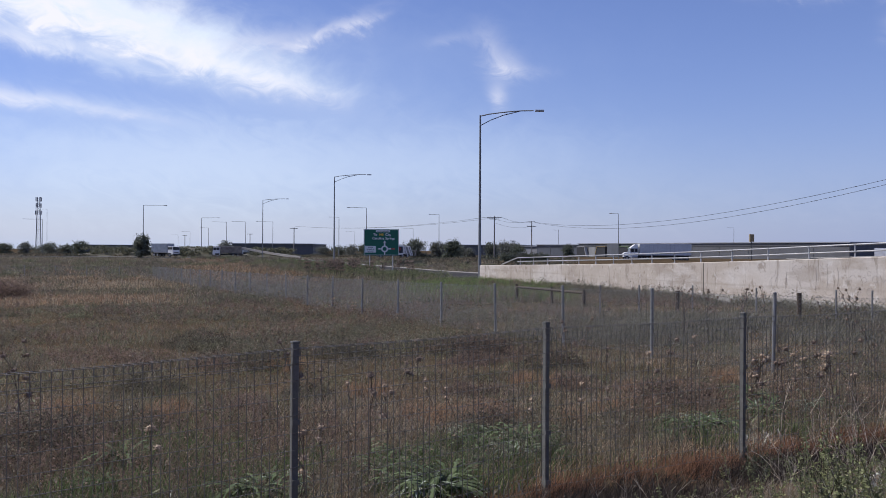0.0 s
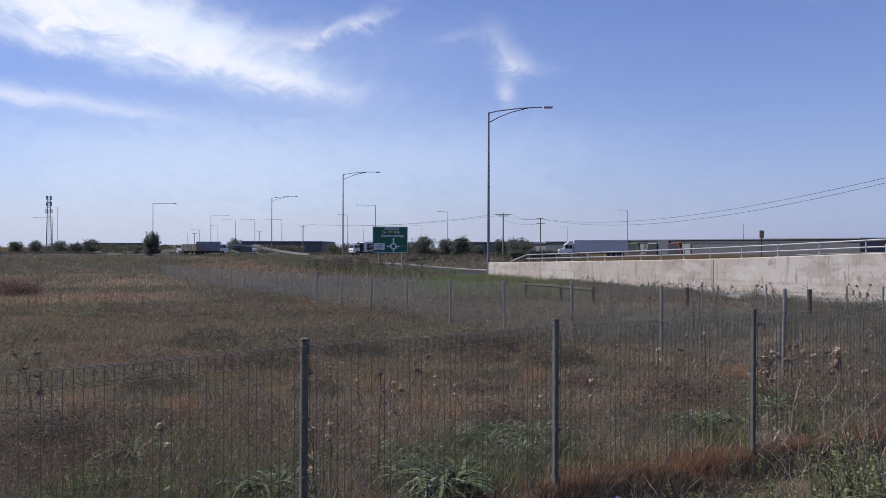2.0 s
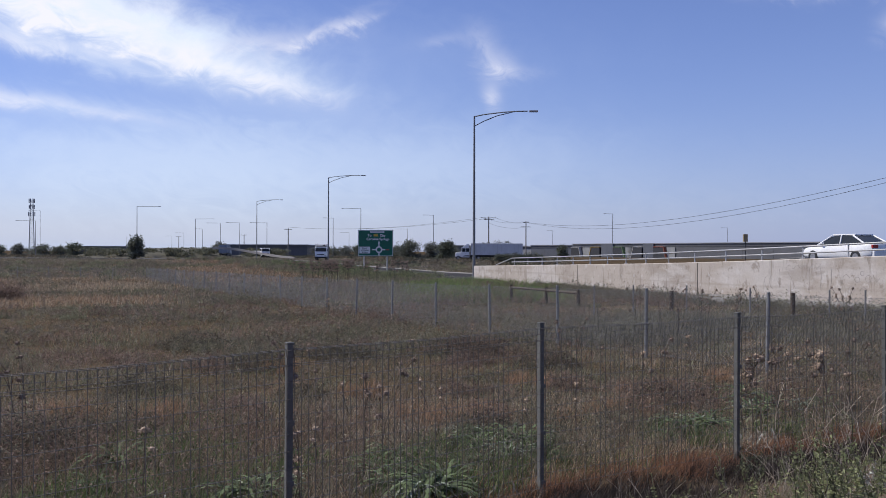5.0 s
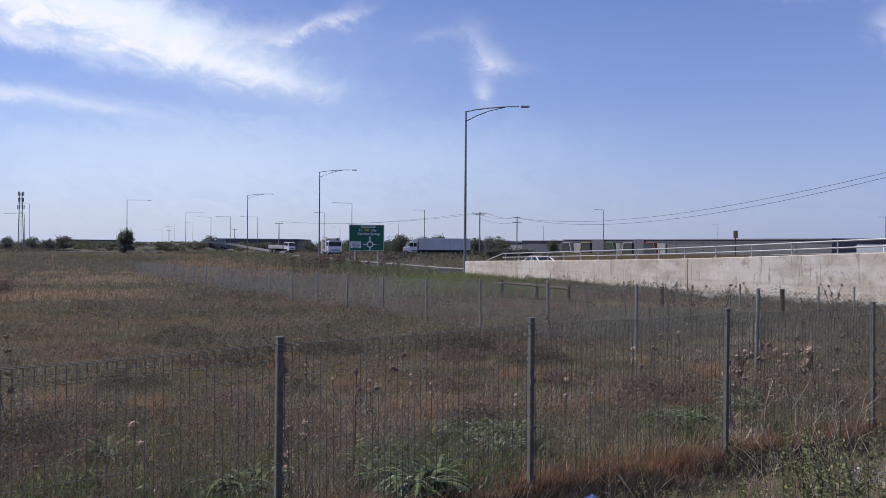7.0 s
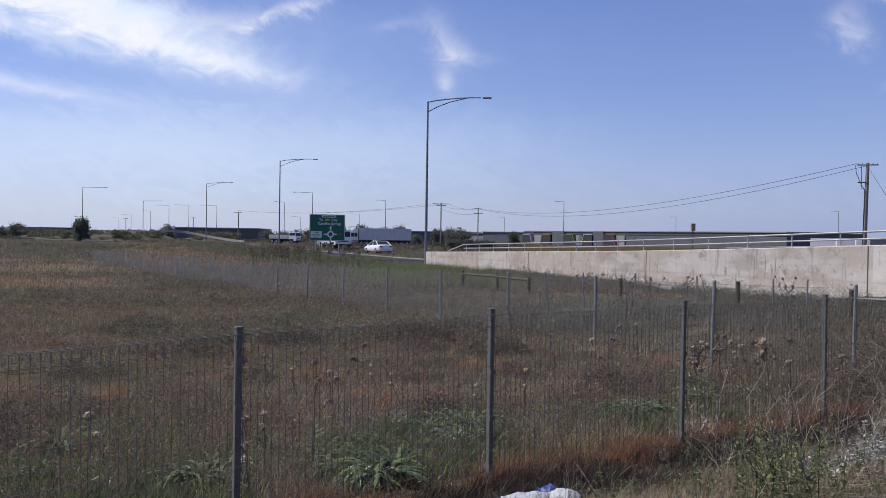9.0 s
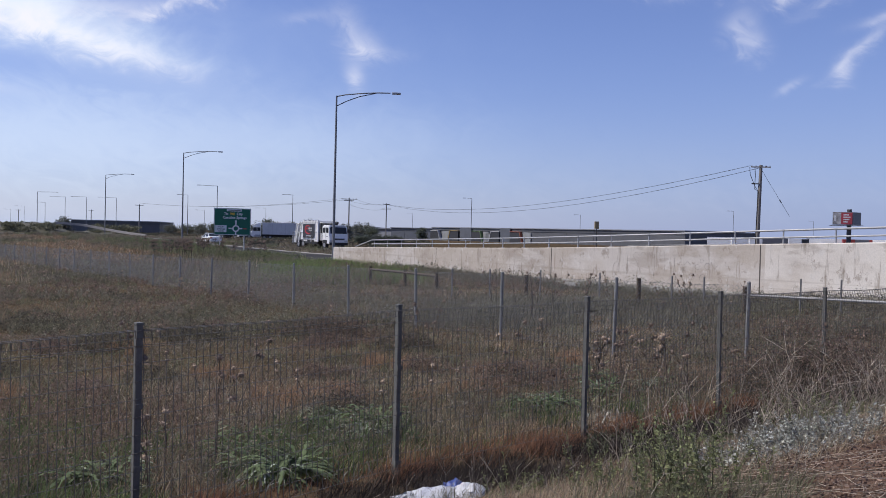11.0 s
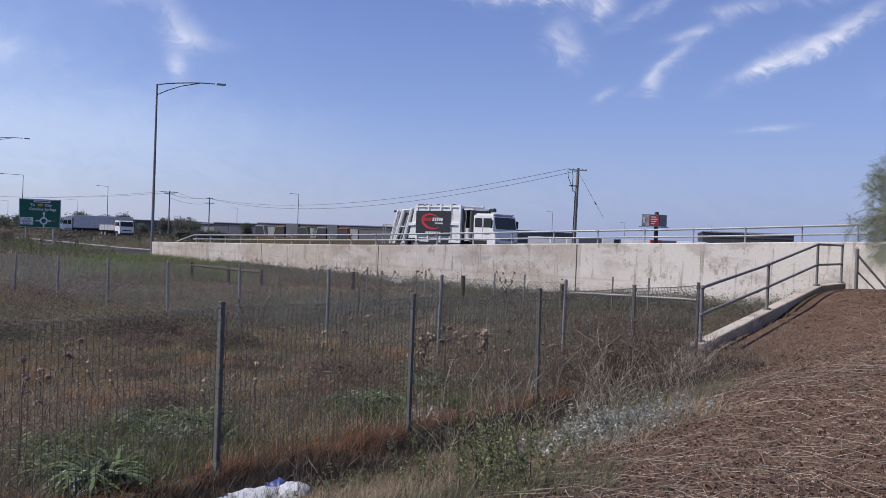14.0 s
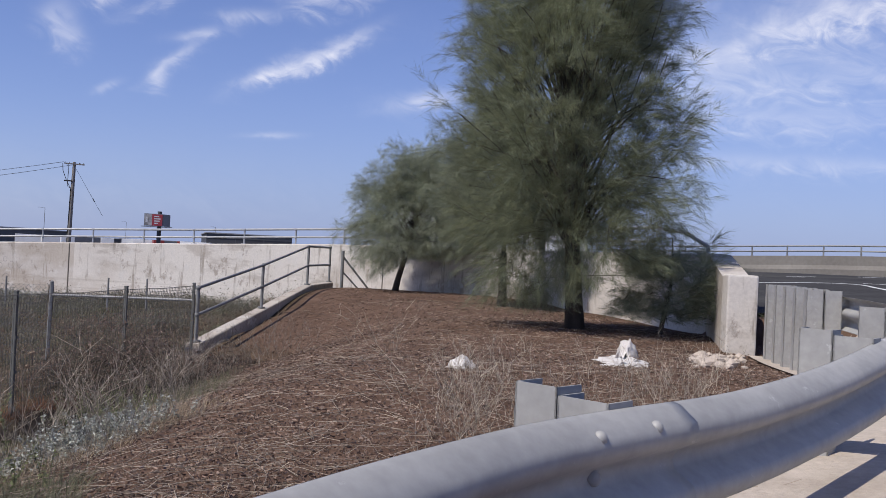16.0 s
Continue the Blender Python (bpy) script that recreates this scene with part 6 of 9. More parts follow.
def make_billboard():
    p = polar(-33.45, 190)
    z = -0.6
    ob = thing("billboard", pose(p.x, p.y, z, 0, 0, -33.45 + 4), "roadside billboard on one thick column, red and white poster", "billboard")
    steel = mat("billboard_steel", (0.07, 0.07, 0.075), rough=0.7)
    zc = 1.45 + 190 * math.tan(radians(1.53)) - z
    part("column", rod(fresh(), (0.25, 0.75, 0), (0.25, 0.75, zc + 1.75), 0.42, seg=12), steel, ob)
    part("frame", box(fresh(), (-2.75, -0.1, zc - 1.25), (0.75, 0.2, zc + 1.2)), mat("board_grey", (0.24, 0.25, 0.26), rough=0.6), ob)
    part("poster", box(fresh(), (-1.25, -0.14, zc - 1.15), (0.72, -0.105, zc + 1.1)), mat("poster_red", (0.50, 0.07, 0.09), (0.32, 0.05, 0.06), rough=0.5, scale=0.7), ob)
    part("poster_picture", box(fresh(), (-2.70, -0.14, zc - 1.15), (-1.26, -0.105, zc + 1.1)), mat("poster_picture", (0.70, 0.68, 0.66), (0.10, 0.095, 0.10), rough=0.6, scale=0.6), ob)
    for k, w in enumerate((0.95, 1.25, 1.05, 0.75)):
        part("bar", box(fresh(), (-0.85, -0.16, zc + 0.55 - k * 0.45), (-0.85 + w, -0.142, zc + 0.78 - k * 0.45)), mat("panel_white", (0.75, 0.75, 0.75), rough=0.5), ob)
    part("bar", box(fresh(), (-2.5, -0.16, zc - 0.55), (-2.1, -0.142, zc + 0.55)), mat("panel_white", (0.75, 0.75, 0.75), rough=0.5), ob)
    part("back_board", box(fresh(), (0, -0.08, zc - 1.25), (3.0, 0.08, zc + 1.2), Matrix.Translation((0.80, 0.0, 0)) @ Matrix.Rotation(radians(58), 4, "Z")), mat("board_grey", (0.24, 0.25, 0.26), rough=0.6), ob)
    part("walkway", box(fresh(), (-3.3, -0.9, zc - 1.45), (2.6, 0.3, zc - 1.34)), steel, ob)
    # a slim sign pillar by the warehouses
    q = polar(-18.92, 235)
    ob = thing("sign_pillar", pose(q.x, q.y, z, 0, 0, -18.9 + 30), "slim dull yellow sign box on a steel pole", "sign")
    z0, z1 = 1.45 + 235 * math.tan(radians(0.62)) - z, 1.45 + 235 * math.tan(radians(1.08)) - z
    part("pole", rod(fresh(), (0, 0, 0), (0, 0, z0 + 0.01), 0.14, seg=8), steel, ob)
    part("sign_box", box(fresh(), (-0.55, -0.25, z0), (0.55, 0.25, z1), bevel=0.05), mat("sign_ochre", (0.33, 0.25, 0.13), (0.24, 0.19, 0.11), rough=0.6), ob)


make_billboard()


def leaf_cloud(rng, centre, radii, n, size, up=0.3):
    """Small leaf triangles scattered in clumps within an ellipsoid: vertices and faces."""
    c = np.array(centre)
    m = max(6, n // 60)
    hubs = rng.normal(size=(m, 3))
    hubs /= np.linalg.norm(hubs, axis=1)[:, None]
    hubs *= (rng.random((m, 1)) ** 0.4) * np.array(radii)
    hubs[:, 2] = np.abs(hubs[:, 2]) * 1.0 - 0.25 * radii[2]
    k = rng.integers(0, m, n)
    spread = np.array(radii) * 0.24
    p = c + hubs[k] + rng.normal(size=(n, 3)) * spread
    a = rng.normal(size=(n, 3)) * size
    b = rng.normal(size=(n, 3)) * size
    V = np.stack([p - a * 0.5 - b * 0.3, p + a * 0.5 - b * 0.3, p + b * 0.7], 1).reshape(-1, 3)
    F = np.arange(3 * n).reshape(-1, 3)
    return V, F


def far_tree(az, d, w, el_top, seed):
    p = polar(az, d)
    z = land1(p.x, p.y)
    H = 1.45 + d * math.tan(radians(el_top)) - z
    rng = np.random.default_rng(seed)
    ob = thing("gum_tree", pose(p.x, p.y, z), "distant grey-green gum tree with an uneven crown", "tree", "far trees")
    bark = mat("far_bark", (0.12, 0.10, 0.085), rough=0.95)
    bm = rod(fresh(), (0, 0, -0.3), (0.1, 0, H * 0.5), 0.026 * H, 0.014 * H, 7)
    for k in range(4):
        a = k * 1.7 + seed
        rod(bm, (0.05, 0, H * (0.2 + 0.05 * k)), (w * 0.3 * math.cos(a), w * 0.3 * math.sin(a), H * 0.7), 0.014 * H, 0.005 * H, 5)
    part("trunk", bm, bark, ob)
    V1, F1 = leaf_cloud(rng, (0, 0, H * 0.50), (w * 0.40, w * 0.40, H * 0.42), 2000, 0.042 * H)
    V2, F2 = leaf_cloud(rng, (0, 0, H * 0.16), (w * 0.46, w * 0.46, H * 0.20), 700, 0.045 * H)
    V = np.concatenate([V1, V2])
    V[:, 2] = np.minimum(V[:, 2], H * (1 + 0.04 * np.sin(V[:, 0] * 3)))
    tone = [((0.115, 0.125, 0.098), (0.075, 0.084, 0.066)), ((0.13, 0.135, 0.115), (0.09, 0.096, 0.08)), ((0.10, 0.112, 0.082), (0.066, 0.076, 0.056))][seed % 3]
    # tones times 1.35: distance haze put into the leaf colour
    mesh_object("crown", V, np.concatenate([F1, F2 + len(V1)]), mat("hazed_gum_leaves_%s" % "abc"[seed % 3], *[tuple(c * 1.35 for c in q) for q in tone], rough=0.8, scale=2, island=0.35, translucent=0.35), ob)


def make_far_trees():
    rng = random.Random(11)
    big = [(18.5, 215, 3.6, 1.05), (13.6, 300, 6, 0.62), (21.9, 330, 7, 0.55), (23.6, 360, 7, 0.45), (24.9, 340, 5, 0.42), (25.9, 330, 6, 0.40), (22.8, 345, 5, 0.36),
           (5.7, 290, 6, 0.42), (4.9, 280, 6, 0.55), (1.75, 240, 7.0, 0.80), (0.35, 240, 5.0, 0.66), (-0.55, 235, 4.5, 0.92), (-0.9, 245, 5, 0.5), (-4.1, 250, 8.0, 0.80), (-4.75, 240, 5.0, 0.5), (-3.0, 230, 4, 0.62), (-1.6, 230, 4, 0.25),
           (2.5, 300, 9, 0.45), (6.6, 300, 8, 0.40), (7.6, 300, 6, 0.32), (-7.9, 345, 5, 0.52)]
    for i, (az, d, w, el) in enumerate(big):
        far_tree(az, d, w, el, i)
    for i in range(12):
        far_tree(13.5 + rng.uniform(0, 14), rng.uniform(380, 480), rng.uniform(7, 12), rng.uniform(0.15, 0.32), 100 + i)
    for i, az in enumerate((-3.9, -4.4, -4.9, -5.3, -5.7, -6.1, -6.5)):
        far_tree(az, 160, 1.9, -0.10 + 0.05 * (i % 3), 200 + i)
    # low scrub and rank weeds over the ground beyond the road
    r2 = np.random.default_rng(14)
    for nm, tone, n, lab in (("far_scrub", ((0.115, 0.115, 0.08), (0.08, 0.082, 0.056)), 230, "dark olive scrub on the far verge"), ("far_weeds", ((0.19, 0.16, 0.11), (0.13, 0.11, 0.076)), 300, "brown-grey weeds on the far verge")):
        Vs, Fs, off = [], [], 0
        for k in range(n):
            az = r2.uniform(-8, 28)
            d = r2.uniform(125, 330) if az < 5.0 else r2.uniform(255, 350)
            p = polar(az, d)
            if min((p - q).length for q in FAR_ROAD) < 11:
                continue
            V, F = leaf_cloud(r2, (p.x, p.y, land1(p.x, p.y) + 0.1), (2.6, 2.6, r2.uniform(0.15, 0.45)), 110, 0.30)
            Vs.append(V), Fs.append(F + off)
            off += len(V)
        tagged(mesh_object(nm, np.concatenate(Vs), np.concatenate(Fs), mat(nm, *tone, rough=0.9, scale=0.5, island=0.4, translucent=0.35)), lab, "scrub", kind="stuff")


make_far_trees()


def ramp_level(d):
    """Height of the far ramp road by its distance."""
    return float(np.interp(d, [240, 256, 300, 500], [-0.60, -0.56, -0.25, 0.3]))


def make_bank():
    """The overgrown embankment of the far overpass, with its pale side road."""
    bm = fresh()
    n, m = 50, 14
    rows = []
    for i in range(n):
        az = 22.5 - 13.5 * i / (n - 1)
        k = max(0, math.sin(math.pi * min(max((22.5 - az) / 13.5, 0), 1))) ** 0.8 * (1 - 0.9 * math.exp(-((az - 12.9) / 0.9) ** 2))
        row = []
        for j in range(m):
            d = 255 + 75 * j / (m - 1)
            e = max(0, math.sin(math.pi * j / (m - 1))) ** 0.6
            p = polar(az, d)
            row.append(bm.verts.new((p.x, p.y, -0.75 + (2.9 * k * e) * (1 + 0.08 * math.sin(i * 1.7 + j)))))
        rows.append(row)
    for a, b in zip(rows, rows[1:]):
        for j in range(m - 1):
            bm.faces.new((a[j], a[j + 1], b[j + 1], b[j]))
    bmesh.ops.recalc_face_normals(bm, faces=bm.faces)
    ob = part("embankment", bm, mat("bank_scrub", (0.06, 0.06, 0.038), (0.09, 0.078, 0.05), rough=0.95, scale=0.08, space="World"), smooth=True)
    tagged(ob, "scrubby embankment of a far overpass", "embankment", kind="structure")
    rng = np.random.default_rng(4)
    Vs, Fs, off = [], [], 0
    for k in range(110):
        az = rng.uniform(9.6, 21.5)
        d = rng.uniform(258, 285)
        p = polar(az, d)
        if 12.0 < az < 14.0:
            continue
        V, F = leaf_cloud(rng, (p.x, p.y, rng.uniform(0.0, 1.5)), (2.2, 2.2, 0.9), 150, 0.32)
        Vs.append(V), Fs.append(F + off)
        off += len(V)
    sc = mesh_object("scrub", np.concatenate(Vs), np.concatenate(Fs), mat("scrub_leaves", (0.17, 0.17, 0.115), (0.11, 0.112, 0.075), rough=0.9, scale=0.5, island=0.4, translucent=0.35))
    tagged(sc, "grey-green scrub on the embankment", "scrub", kind="stuff")
    strip("road_ramp", spline([polar(14.2, 248), polar(13.7, 258), polar(13.2, 275), polar(12.85, 310), polar(12.85, 380), polar(12.9, 480)], 40), 8.0, asphalt(), lambda x, y: ramp_level(math.hypot(x, y)), "pale grey ramp road climbing away beyond the roundabout")
    ramp = [polar(9.0, 235, -0.45), polar(10.2, 242, 0.1), polar(11.4, 248, 0.9), polar(12.6, 252, 1.8), polar(14.0, 254, 2.2)]
    q = part("overpass_barrier", sweep(fresh(), spline(ramp, 30), [(-0.15, -0.3), (-0.15, 0.28), (0.15, 0.28), (0.15, -0.3)]), mat("pale_barrier", (0.36, 0.34, 0.31), (0.28, 0.265, 0.24), rough=0.8, scale=0.8))
    tagged(q, "pale concrete barrier along the far overpass ramp", "barrier", kind="structure")


make_bank()


# ---- what moves ----
def motions():
    def rows(spec, zf, back=0.0):
        pts = [(t, Vector((x, y, 0))) for t, x, y in spec]
        out = []
        for i, (t, p) in enumerate(pts):
            a, b = pts[max(i - 1, 0)][1], pts[min(i + 1, len(pts) - 1)][1]
            d = b - a
            h = math.degrees(math.atan2(d.y, d.x)) if d.length > 0.3 else None
            out.append([t, p, h])
        for i in range(len(out)):
            if out[i][2] is None:
                out[i][2] = next((o[2] for o in out[:i][::-1] if o[2] is not None), 180.0)
        res = []
        for t, p, h in out:
            q = p - Vector((math.cos(radians(h)), math.sin(radians(h)), 0)) * back
            res.append((t, pose(q.x, q.y, zf(q.x, q.y), 0, 0, h)))
        return res

    def road_z(x, y):
        return float(np.interp(y, [-60, 15, 34, 49, 74, 100, 140], [1.6, 1.25, 1.15, 0.85, -0.30, -0.52, -0.52])) - 0.45 * float(np.interp(y, [60, 72, 94, 103], [0, 1, 1, 0]))

    def set_rows(spec, z, front):
        """Rows from t, bearing, distance and heading of a vehicle's front."""
        out = []
        for t, az, d, h in spec:
            p = polar(az, d)
            out.append((t, pose(p.x - front * math.cos(radians(h)), p.y - front * math.sin(radians(h)), z(d) if callable(z) else z, 0, 0, h)))
        return out
    # the garbage truck rounds the roundabout and climbs the ramp: t, front x, front y, height, heading
    way = [(t, polar(az, d).x, polar(az, d).y, -0.52, h) for t, az, d, h in ((0.0, 4.3, 236, 186), (1.0, 5.7, 232, 196), (2.0, 6.4, 226, 216), (3.5, 7.5, 208, 258), (5.2, 7.3, 184, 276), (7.0, 5.9, 157, 284), (8.0, 5.05, 145, 287), (9.0, 2.9, 132, 290))]
    way += [(10.3, 1.0, 116, -0.54, 294), (11.5, 7.92, 99.2, -0.54, 295.1), (12.5, 14.25, 79.6, -0.47, 295.4), (13.5, 21.1, 62.8, 0.0, 297), (14.5, 28.06, 46.0, 0.56, 299.2), (15.0, 31.49, 37.5, 0.83, 300), (16.0, 38.5, 22.0, 1.05, 296)]
    walk(TRUCK, [(t, pose(x - 5 * math.cos(radians(h)), y - 5 * math.sin(radians(h)), z, 0, 0, h)) for t, x, y, z, h in way])
    walk(CAR, rows([(0.0, 44, -24), (2.5, 36, 10), (5.0, 21, 46), (6.4, 12.9, 71), (7.0, 9.6, 79.5), (9.0, -1.3, 105), (11.5, -14, 134), (12.5, -18.5, 150), (14.5, -28, 180), (16.0, -38, 200)], road_z))
    walk(SEMI, rows([(0.0, 51, 215), (1.5, 37.5, 215), (3.5, 22, 215), (5.3, 10.5, 215), (7.0, 2, 215), (9.0, -2.8, 215), (11.0, -3.5, 215), (16.0, -3.6, 215)], lambda x, y: -0.6, -6.0))
    walk(TIPPER, set_rows([(0.0, 14.3, 240, 182), (1.0, 15.9, 240, 182), (1.6, 16.6, 241, 174), (2.5, 16.9, 246, 118), (4.0, 16.75, 262, 104), (7.0, 16.3, 300, 102), (16.0, 16.0, 420, 102)], -0.6, 2.0))
    walk(CANOPY, set_rows([(0.0, 12.8, 300, 262), (2.0, 12.3, 286, 264), (4.0, 11.5, 268, 284), (6.5, 9.2, 240, 318), (7.5, 7.9, 230, 330), (9.0, 5.7, 216, 335), (12.5, 1.5, 180, 300), (16.0, -6.0, 120, 295)], -0.55, 2.0))
    walk(BUS, set_rows([(0.0, 16.5, 246, -30), (1.0, 15.6, 244, -10), (2.0, 14.0, 243, 2), (2.6, 14.0, 245, 30), (3.5, 13.9, 252, 62), (4.2, 13.5, 262, 84), (6.5, 12.85, 300, 98), (8.0, 12.85, 330, 102), (16.0, 12.9, 470, 102)], lambda d: ramp_level(d) + 0.02, 2.0))


# ---- plants and litter ----
def value_noise(x, y, cell, seed):
    """Smooth noise between 0 and 1 on a grid of that cell."""
    rng = np.random.default_rng(seed)
    T = rng.random((97, 97))
    u, v = np.asarray(x) / cell, np.asarray(y) / cell
    i, j = np.floor(u).astype(int), np.floor(v).astype(int)
    f, g = u - i, v - j
    f, g = f * f * (3 - 2 * f), g * g * (3 - 2 * g)
    a, b, c, d = T[i % 97, j % 97], T[(i + 1) % 97, j % 97], T[i % 97, (j + 1) % 97], T[(i + 1) % 97, (j + 1) % 97]
    return (a * (1 - f) + b * f) * (1 - g) + (c * (1 - f) + d * f) * g


def fence_s(x, y):
    """Distance from the mesh fence towards the viewer, and along it."""
    return -((x - F0.x) * FN.x + (y - F0.y) * FN.y), (x - F0.x) * FD.x + (y - F0.y) * FD.y


def blades(name, pos, h, w, lean, material, label, category, rng, curl=0.0, wind=(0.25, -0.1)):
    """Grass: each blade a narrow triangle with a bend, all in one sheet of stuff."""
    n = len(pos)
    a = rng.random(n) * 2 * np.pi
    side = np.stack([np.cos(a), np.sin(a), np.zeros(n)], 1) * (w / 2)[:, None]
    b = rng.random(n) * 2 * np.pi
    tip = np.stack([np.cos(b) * lean * h + wind[0] * h, np.sin(b) * lean * h + wind[1] * h, h * np.sqrt(np.clip(1 - lean ** 2, 0.05, 1))], 1)
    if curl:
        mid = pos + tip * np.array([0.35, 0.35, 0.62])
        V = np.stack([pos - side, pos + side, mid + side * 0.8, mid - side * 0.8, pos + tip], 1).reshape(-1, 3)
        k = np.arange(n)[:, None] * 5
        F = np.concatenate([k + [0, 1, 2], k + [0, 2, 3], k + [3, 2, 4]], 1).reshape(-1, 3)
    else:
        V = np.stack([pos - side, pos + side, pos + tip], 1).reshape(-1, 3)
        F = np.arange(3 * n).reshape(-1, 3)
    ob = mesh_object(name, V, F, material)
    return tagged(ob, label, category, kind="stuff")


def scatter(rng, n, az0, az1, d0, d1, power=1.0):
    """n points between two bearings and distances, thicker close by with a higher power."""
    az = np.radians(rng.uniform(az0, az1, n))
    k = rng.random(n)
    d = (d0 ** (2 - power) + k * (d1 ** (2 - power) - d0 ** (2 - power))) ** (1 / (2 - power)) if power < 2 else d0 * (d1 / d0) ** k
    return np.stack([-d * np.sin(az), d * np.cos(az)], 1)


def with_z(xy, dz=-0.02):
    return np.concatenate([xy, (land(xy[:, 0], xy[:, 1]) + dz)[:, None]], 1)


def leaf_mat(name, a, b, island=0.62, trans=0.42, scale=0.6):
    return mat(name, a, b, rough=0.85, scale=scale, island=island, translucent=trans, space="World")


DRY = leaf_mat("dry_grass", (0.46, 0.37, 0.255), (0.33, 0.265, 0.18))
GREY = leaf_mat("dead_grass", (0.31, 0.275, 0.21), (0.22, 0.195, 0.15))
RUST = leaf_mat("rust_grass", (0.38, 0.245, 0.15), (0.27, 0.17, 0.105))
RED = leaf_mat("rusty_fringe", (0.30, 0.155, 0.092), (0.19, 0.10, 0.06))
GREEN = leaf_mat("green_grass", (0.145, 0.195, 0.075), (0.095, 0.135, 0.052))
DARK = leaf_mat("dark_weed", (0.225, 0.195, 0.148), (0.155, 0.134, 0.10))
OLIVE = leaf_mat("olive_weed", (0.22, 0.22, 0.135), (0.15, 0.152, 0.09))
SILVER = leaf_mat("silver_leaf", (0.50, 0.51, 0.46), (0.20, 0.21, 0.16), trans=0.1, scale=7, island=0.6)
BRUSH = leaf_mat("brown_brush", (0.25, 0.18, 0.14), (0.17, 0.125, 0.098))
STRAW = leaf_mat("straw", (0.50, 0.43, 0.34), (0.34, 0.285, 0.22), trans=0.1, scale=5)
TWIG = leaf_mat("grey_twig", (0.30, 0.265, 0.22), (0.19, 0.165, 0.135), trans=0.0, scale=5)


BANK_U, BANK_S = [-3, -0.3, 1.7, 3.7, 6.7, 9, 12], [3.9, 3.5, 2.9, 2.3, 1.3, 0.8, 0.4]     # where the weeds end and the mulch begins


def beyond_fence(xy, margin=0.15):
    s, u = fence_s(xy[:, 0], xy[:, 1])
    w = behind_wall(xy[:, 0], xy[:, 1])
    return (s < -margin) & ((w < -0.3) | (xy[:, 1] > 64)) & ~((u > 9.2) & (s > -0.5))


def ease(lo, hi, v):
    k = np.clip((v - lo) / (hi - lo), 0, 1)
    return k * k * (3 - 2 * k)


def tangles(name, rng, spots, material, label, category, n=220, twig=1.0):
    """Low knots of short stems lying every way: spots of x, y, radius, height."""
    P, T, W = [], [], []
    for x, y, r, h in spots:
        d = math.hypot(x, y)
        m = int(n * (0.5 + r))
        a, q = rng.random(m) * 2 * np.pi, r * np.sqrt(rng.random(m))
        z = h * rng.random(m) ** 1.3 * np.sqrt(np.clip(1 - (q / r) ** 2, 0.05, 1))
        P.append(np.stack([x + q * np.cos(a), y + q * np.sin(a), land1(x, y) + z], 1))
        e = rng.normal(size=(m, 3)) * np.array([1, 1, 0.75]) + np.array([0, 0, 0.45])
        e /= np.linalg.norm(e, axis=1)[:, None]
        T.append(e * (rng.uniform(0.03, 0.11, m) * (0.8 + 0.035 * d) * twig)[:, None])
        W.append(np.full(m, 0.0042 + 0.00042 * d) * rng.uniform(0.6, 1.4, m))
    p, t, w = np.concatenate(P), np.concatenate(T), np.concatenate(W)
    sd = np.cross(t, rng.normal(size=t.shape))
    sd *= (w / 2 / np.maximum(np.linalg.norm(sd, axis=1), 1e-6))[:, None]
    V = np.stack([p - sd, p + sd, p + t], 1).reshape(-1, 3)
    return tagged(mesh_object(name, V, np.arange(len(V)).reshape(-1, 3), material), label, category, kind="stuff")


def seed_weeds(name, rng, xy, h, material, label, stems=4, bits=28):
    """Upright weeds: a few thin stems each, set with small dry leaves and seed heads towards the top."""
    n = len(xy)
    d = np.hypot(xy[:, 0], xy[:, 1])
    base = with_z(xy)
    k = np.repeat(np.arange(n), stems)
    lean = rng.normal(size=(n * stems, 2)) * 0.33
    way = np.concatenate([lean + np.array([0.06, -0.03]), np.ones((n * stems, 1))], 1)
    L = h[k] * rng.uniform(0.55, 1.15, n * stems)
    tip = way * L[:, None]
    a = rng.random(n * stems) * 2 * np.pi
    sd = np.stack([np.cos(a), np.sin(a), np.zeros(n * stems)], 1) * ((0.0028 + 0.00022 * d[k]) / 2)[:, None]
    V1 = np.stack([base[k] - sd, base[k] + sd, base[k] + tip], 1).reshape(-1, 3)
    j = rng.integers(0, stems, n * bits) + np.repeat(np.arange(n), bits) * stems
    t = 0.25 + 0.75 * rng.random(n * bits) ** 0.7
    c = base[k][j] + tip[j] * t[:, None] + rng.normal(size=(n * bits, 3)) * (0.07 * L[j])[:, None]
    size = ((0.006 + 0.00075 * d[k][j]) * rng.uniform(0.5, 1.5, n * bits))[:, None]
    p, q = rng.normal(size=(n * bits, 3)) * size * 0.7, rng.normal(size=(n * bits, 3)) * size * 0.7
    V2 = np.stack([c - p * 0.5 - q * 0.3, c + p * 0.5 - q * 0.3, c + q * 0.7], 1).reshape(-1, 3)
    V = np.concatenate([V1, V2])
    return tagged(mesh_object(name, V, np.arange(len(V)).reshape(-1, 3), material), label, "weed", kind="stuff")


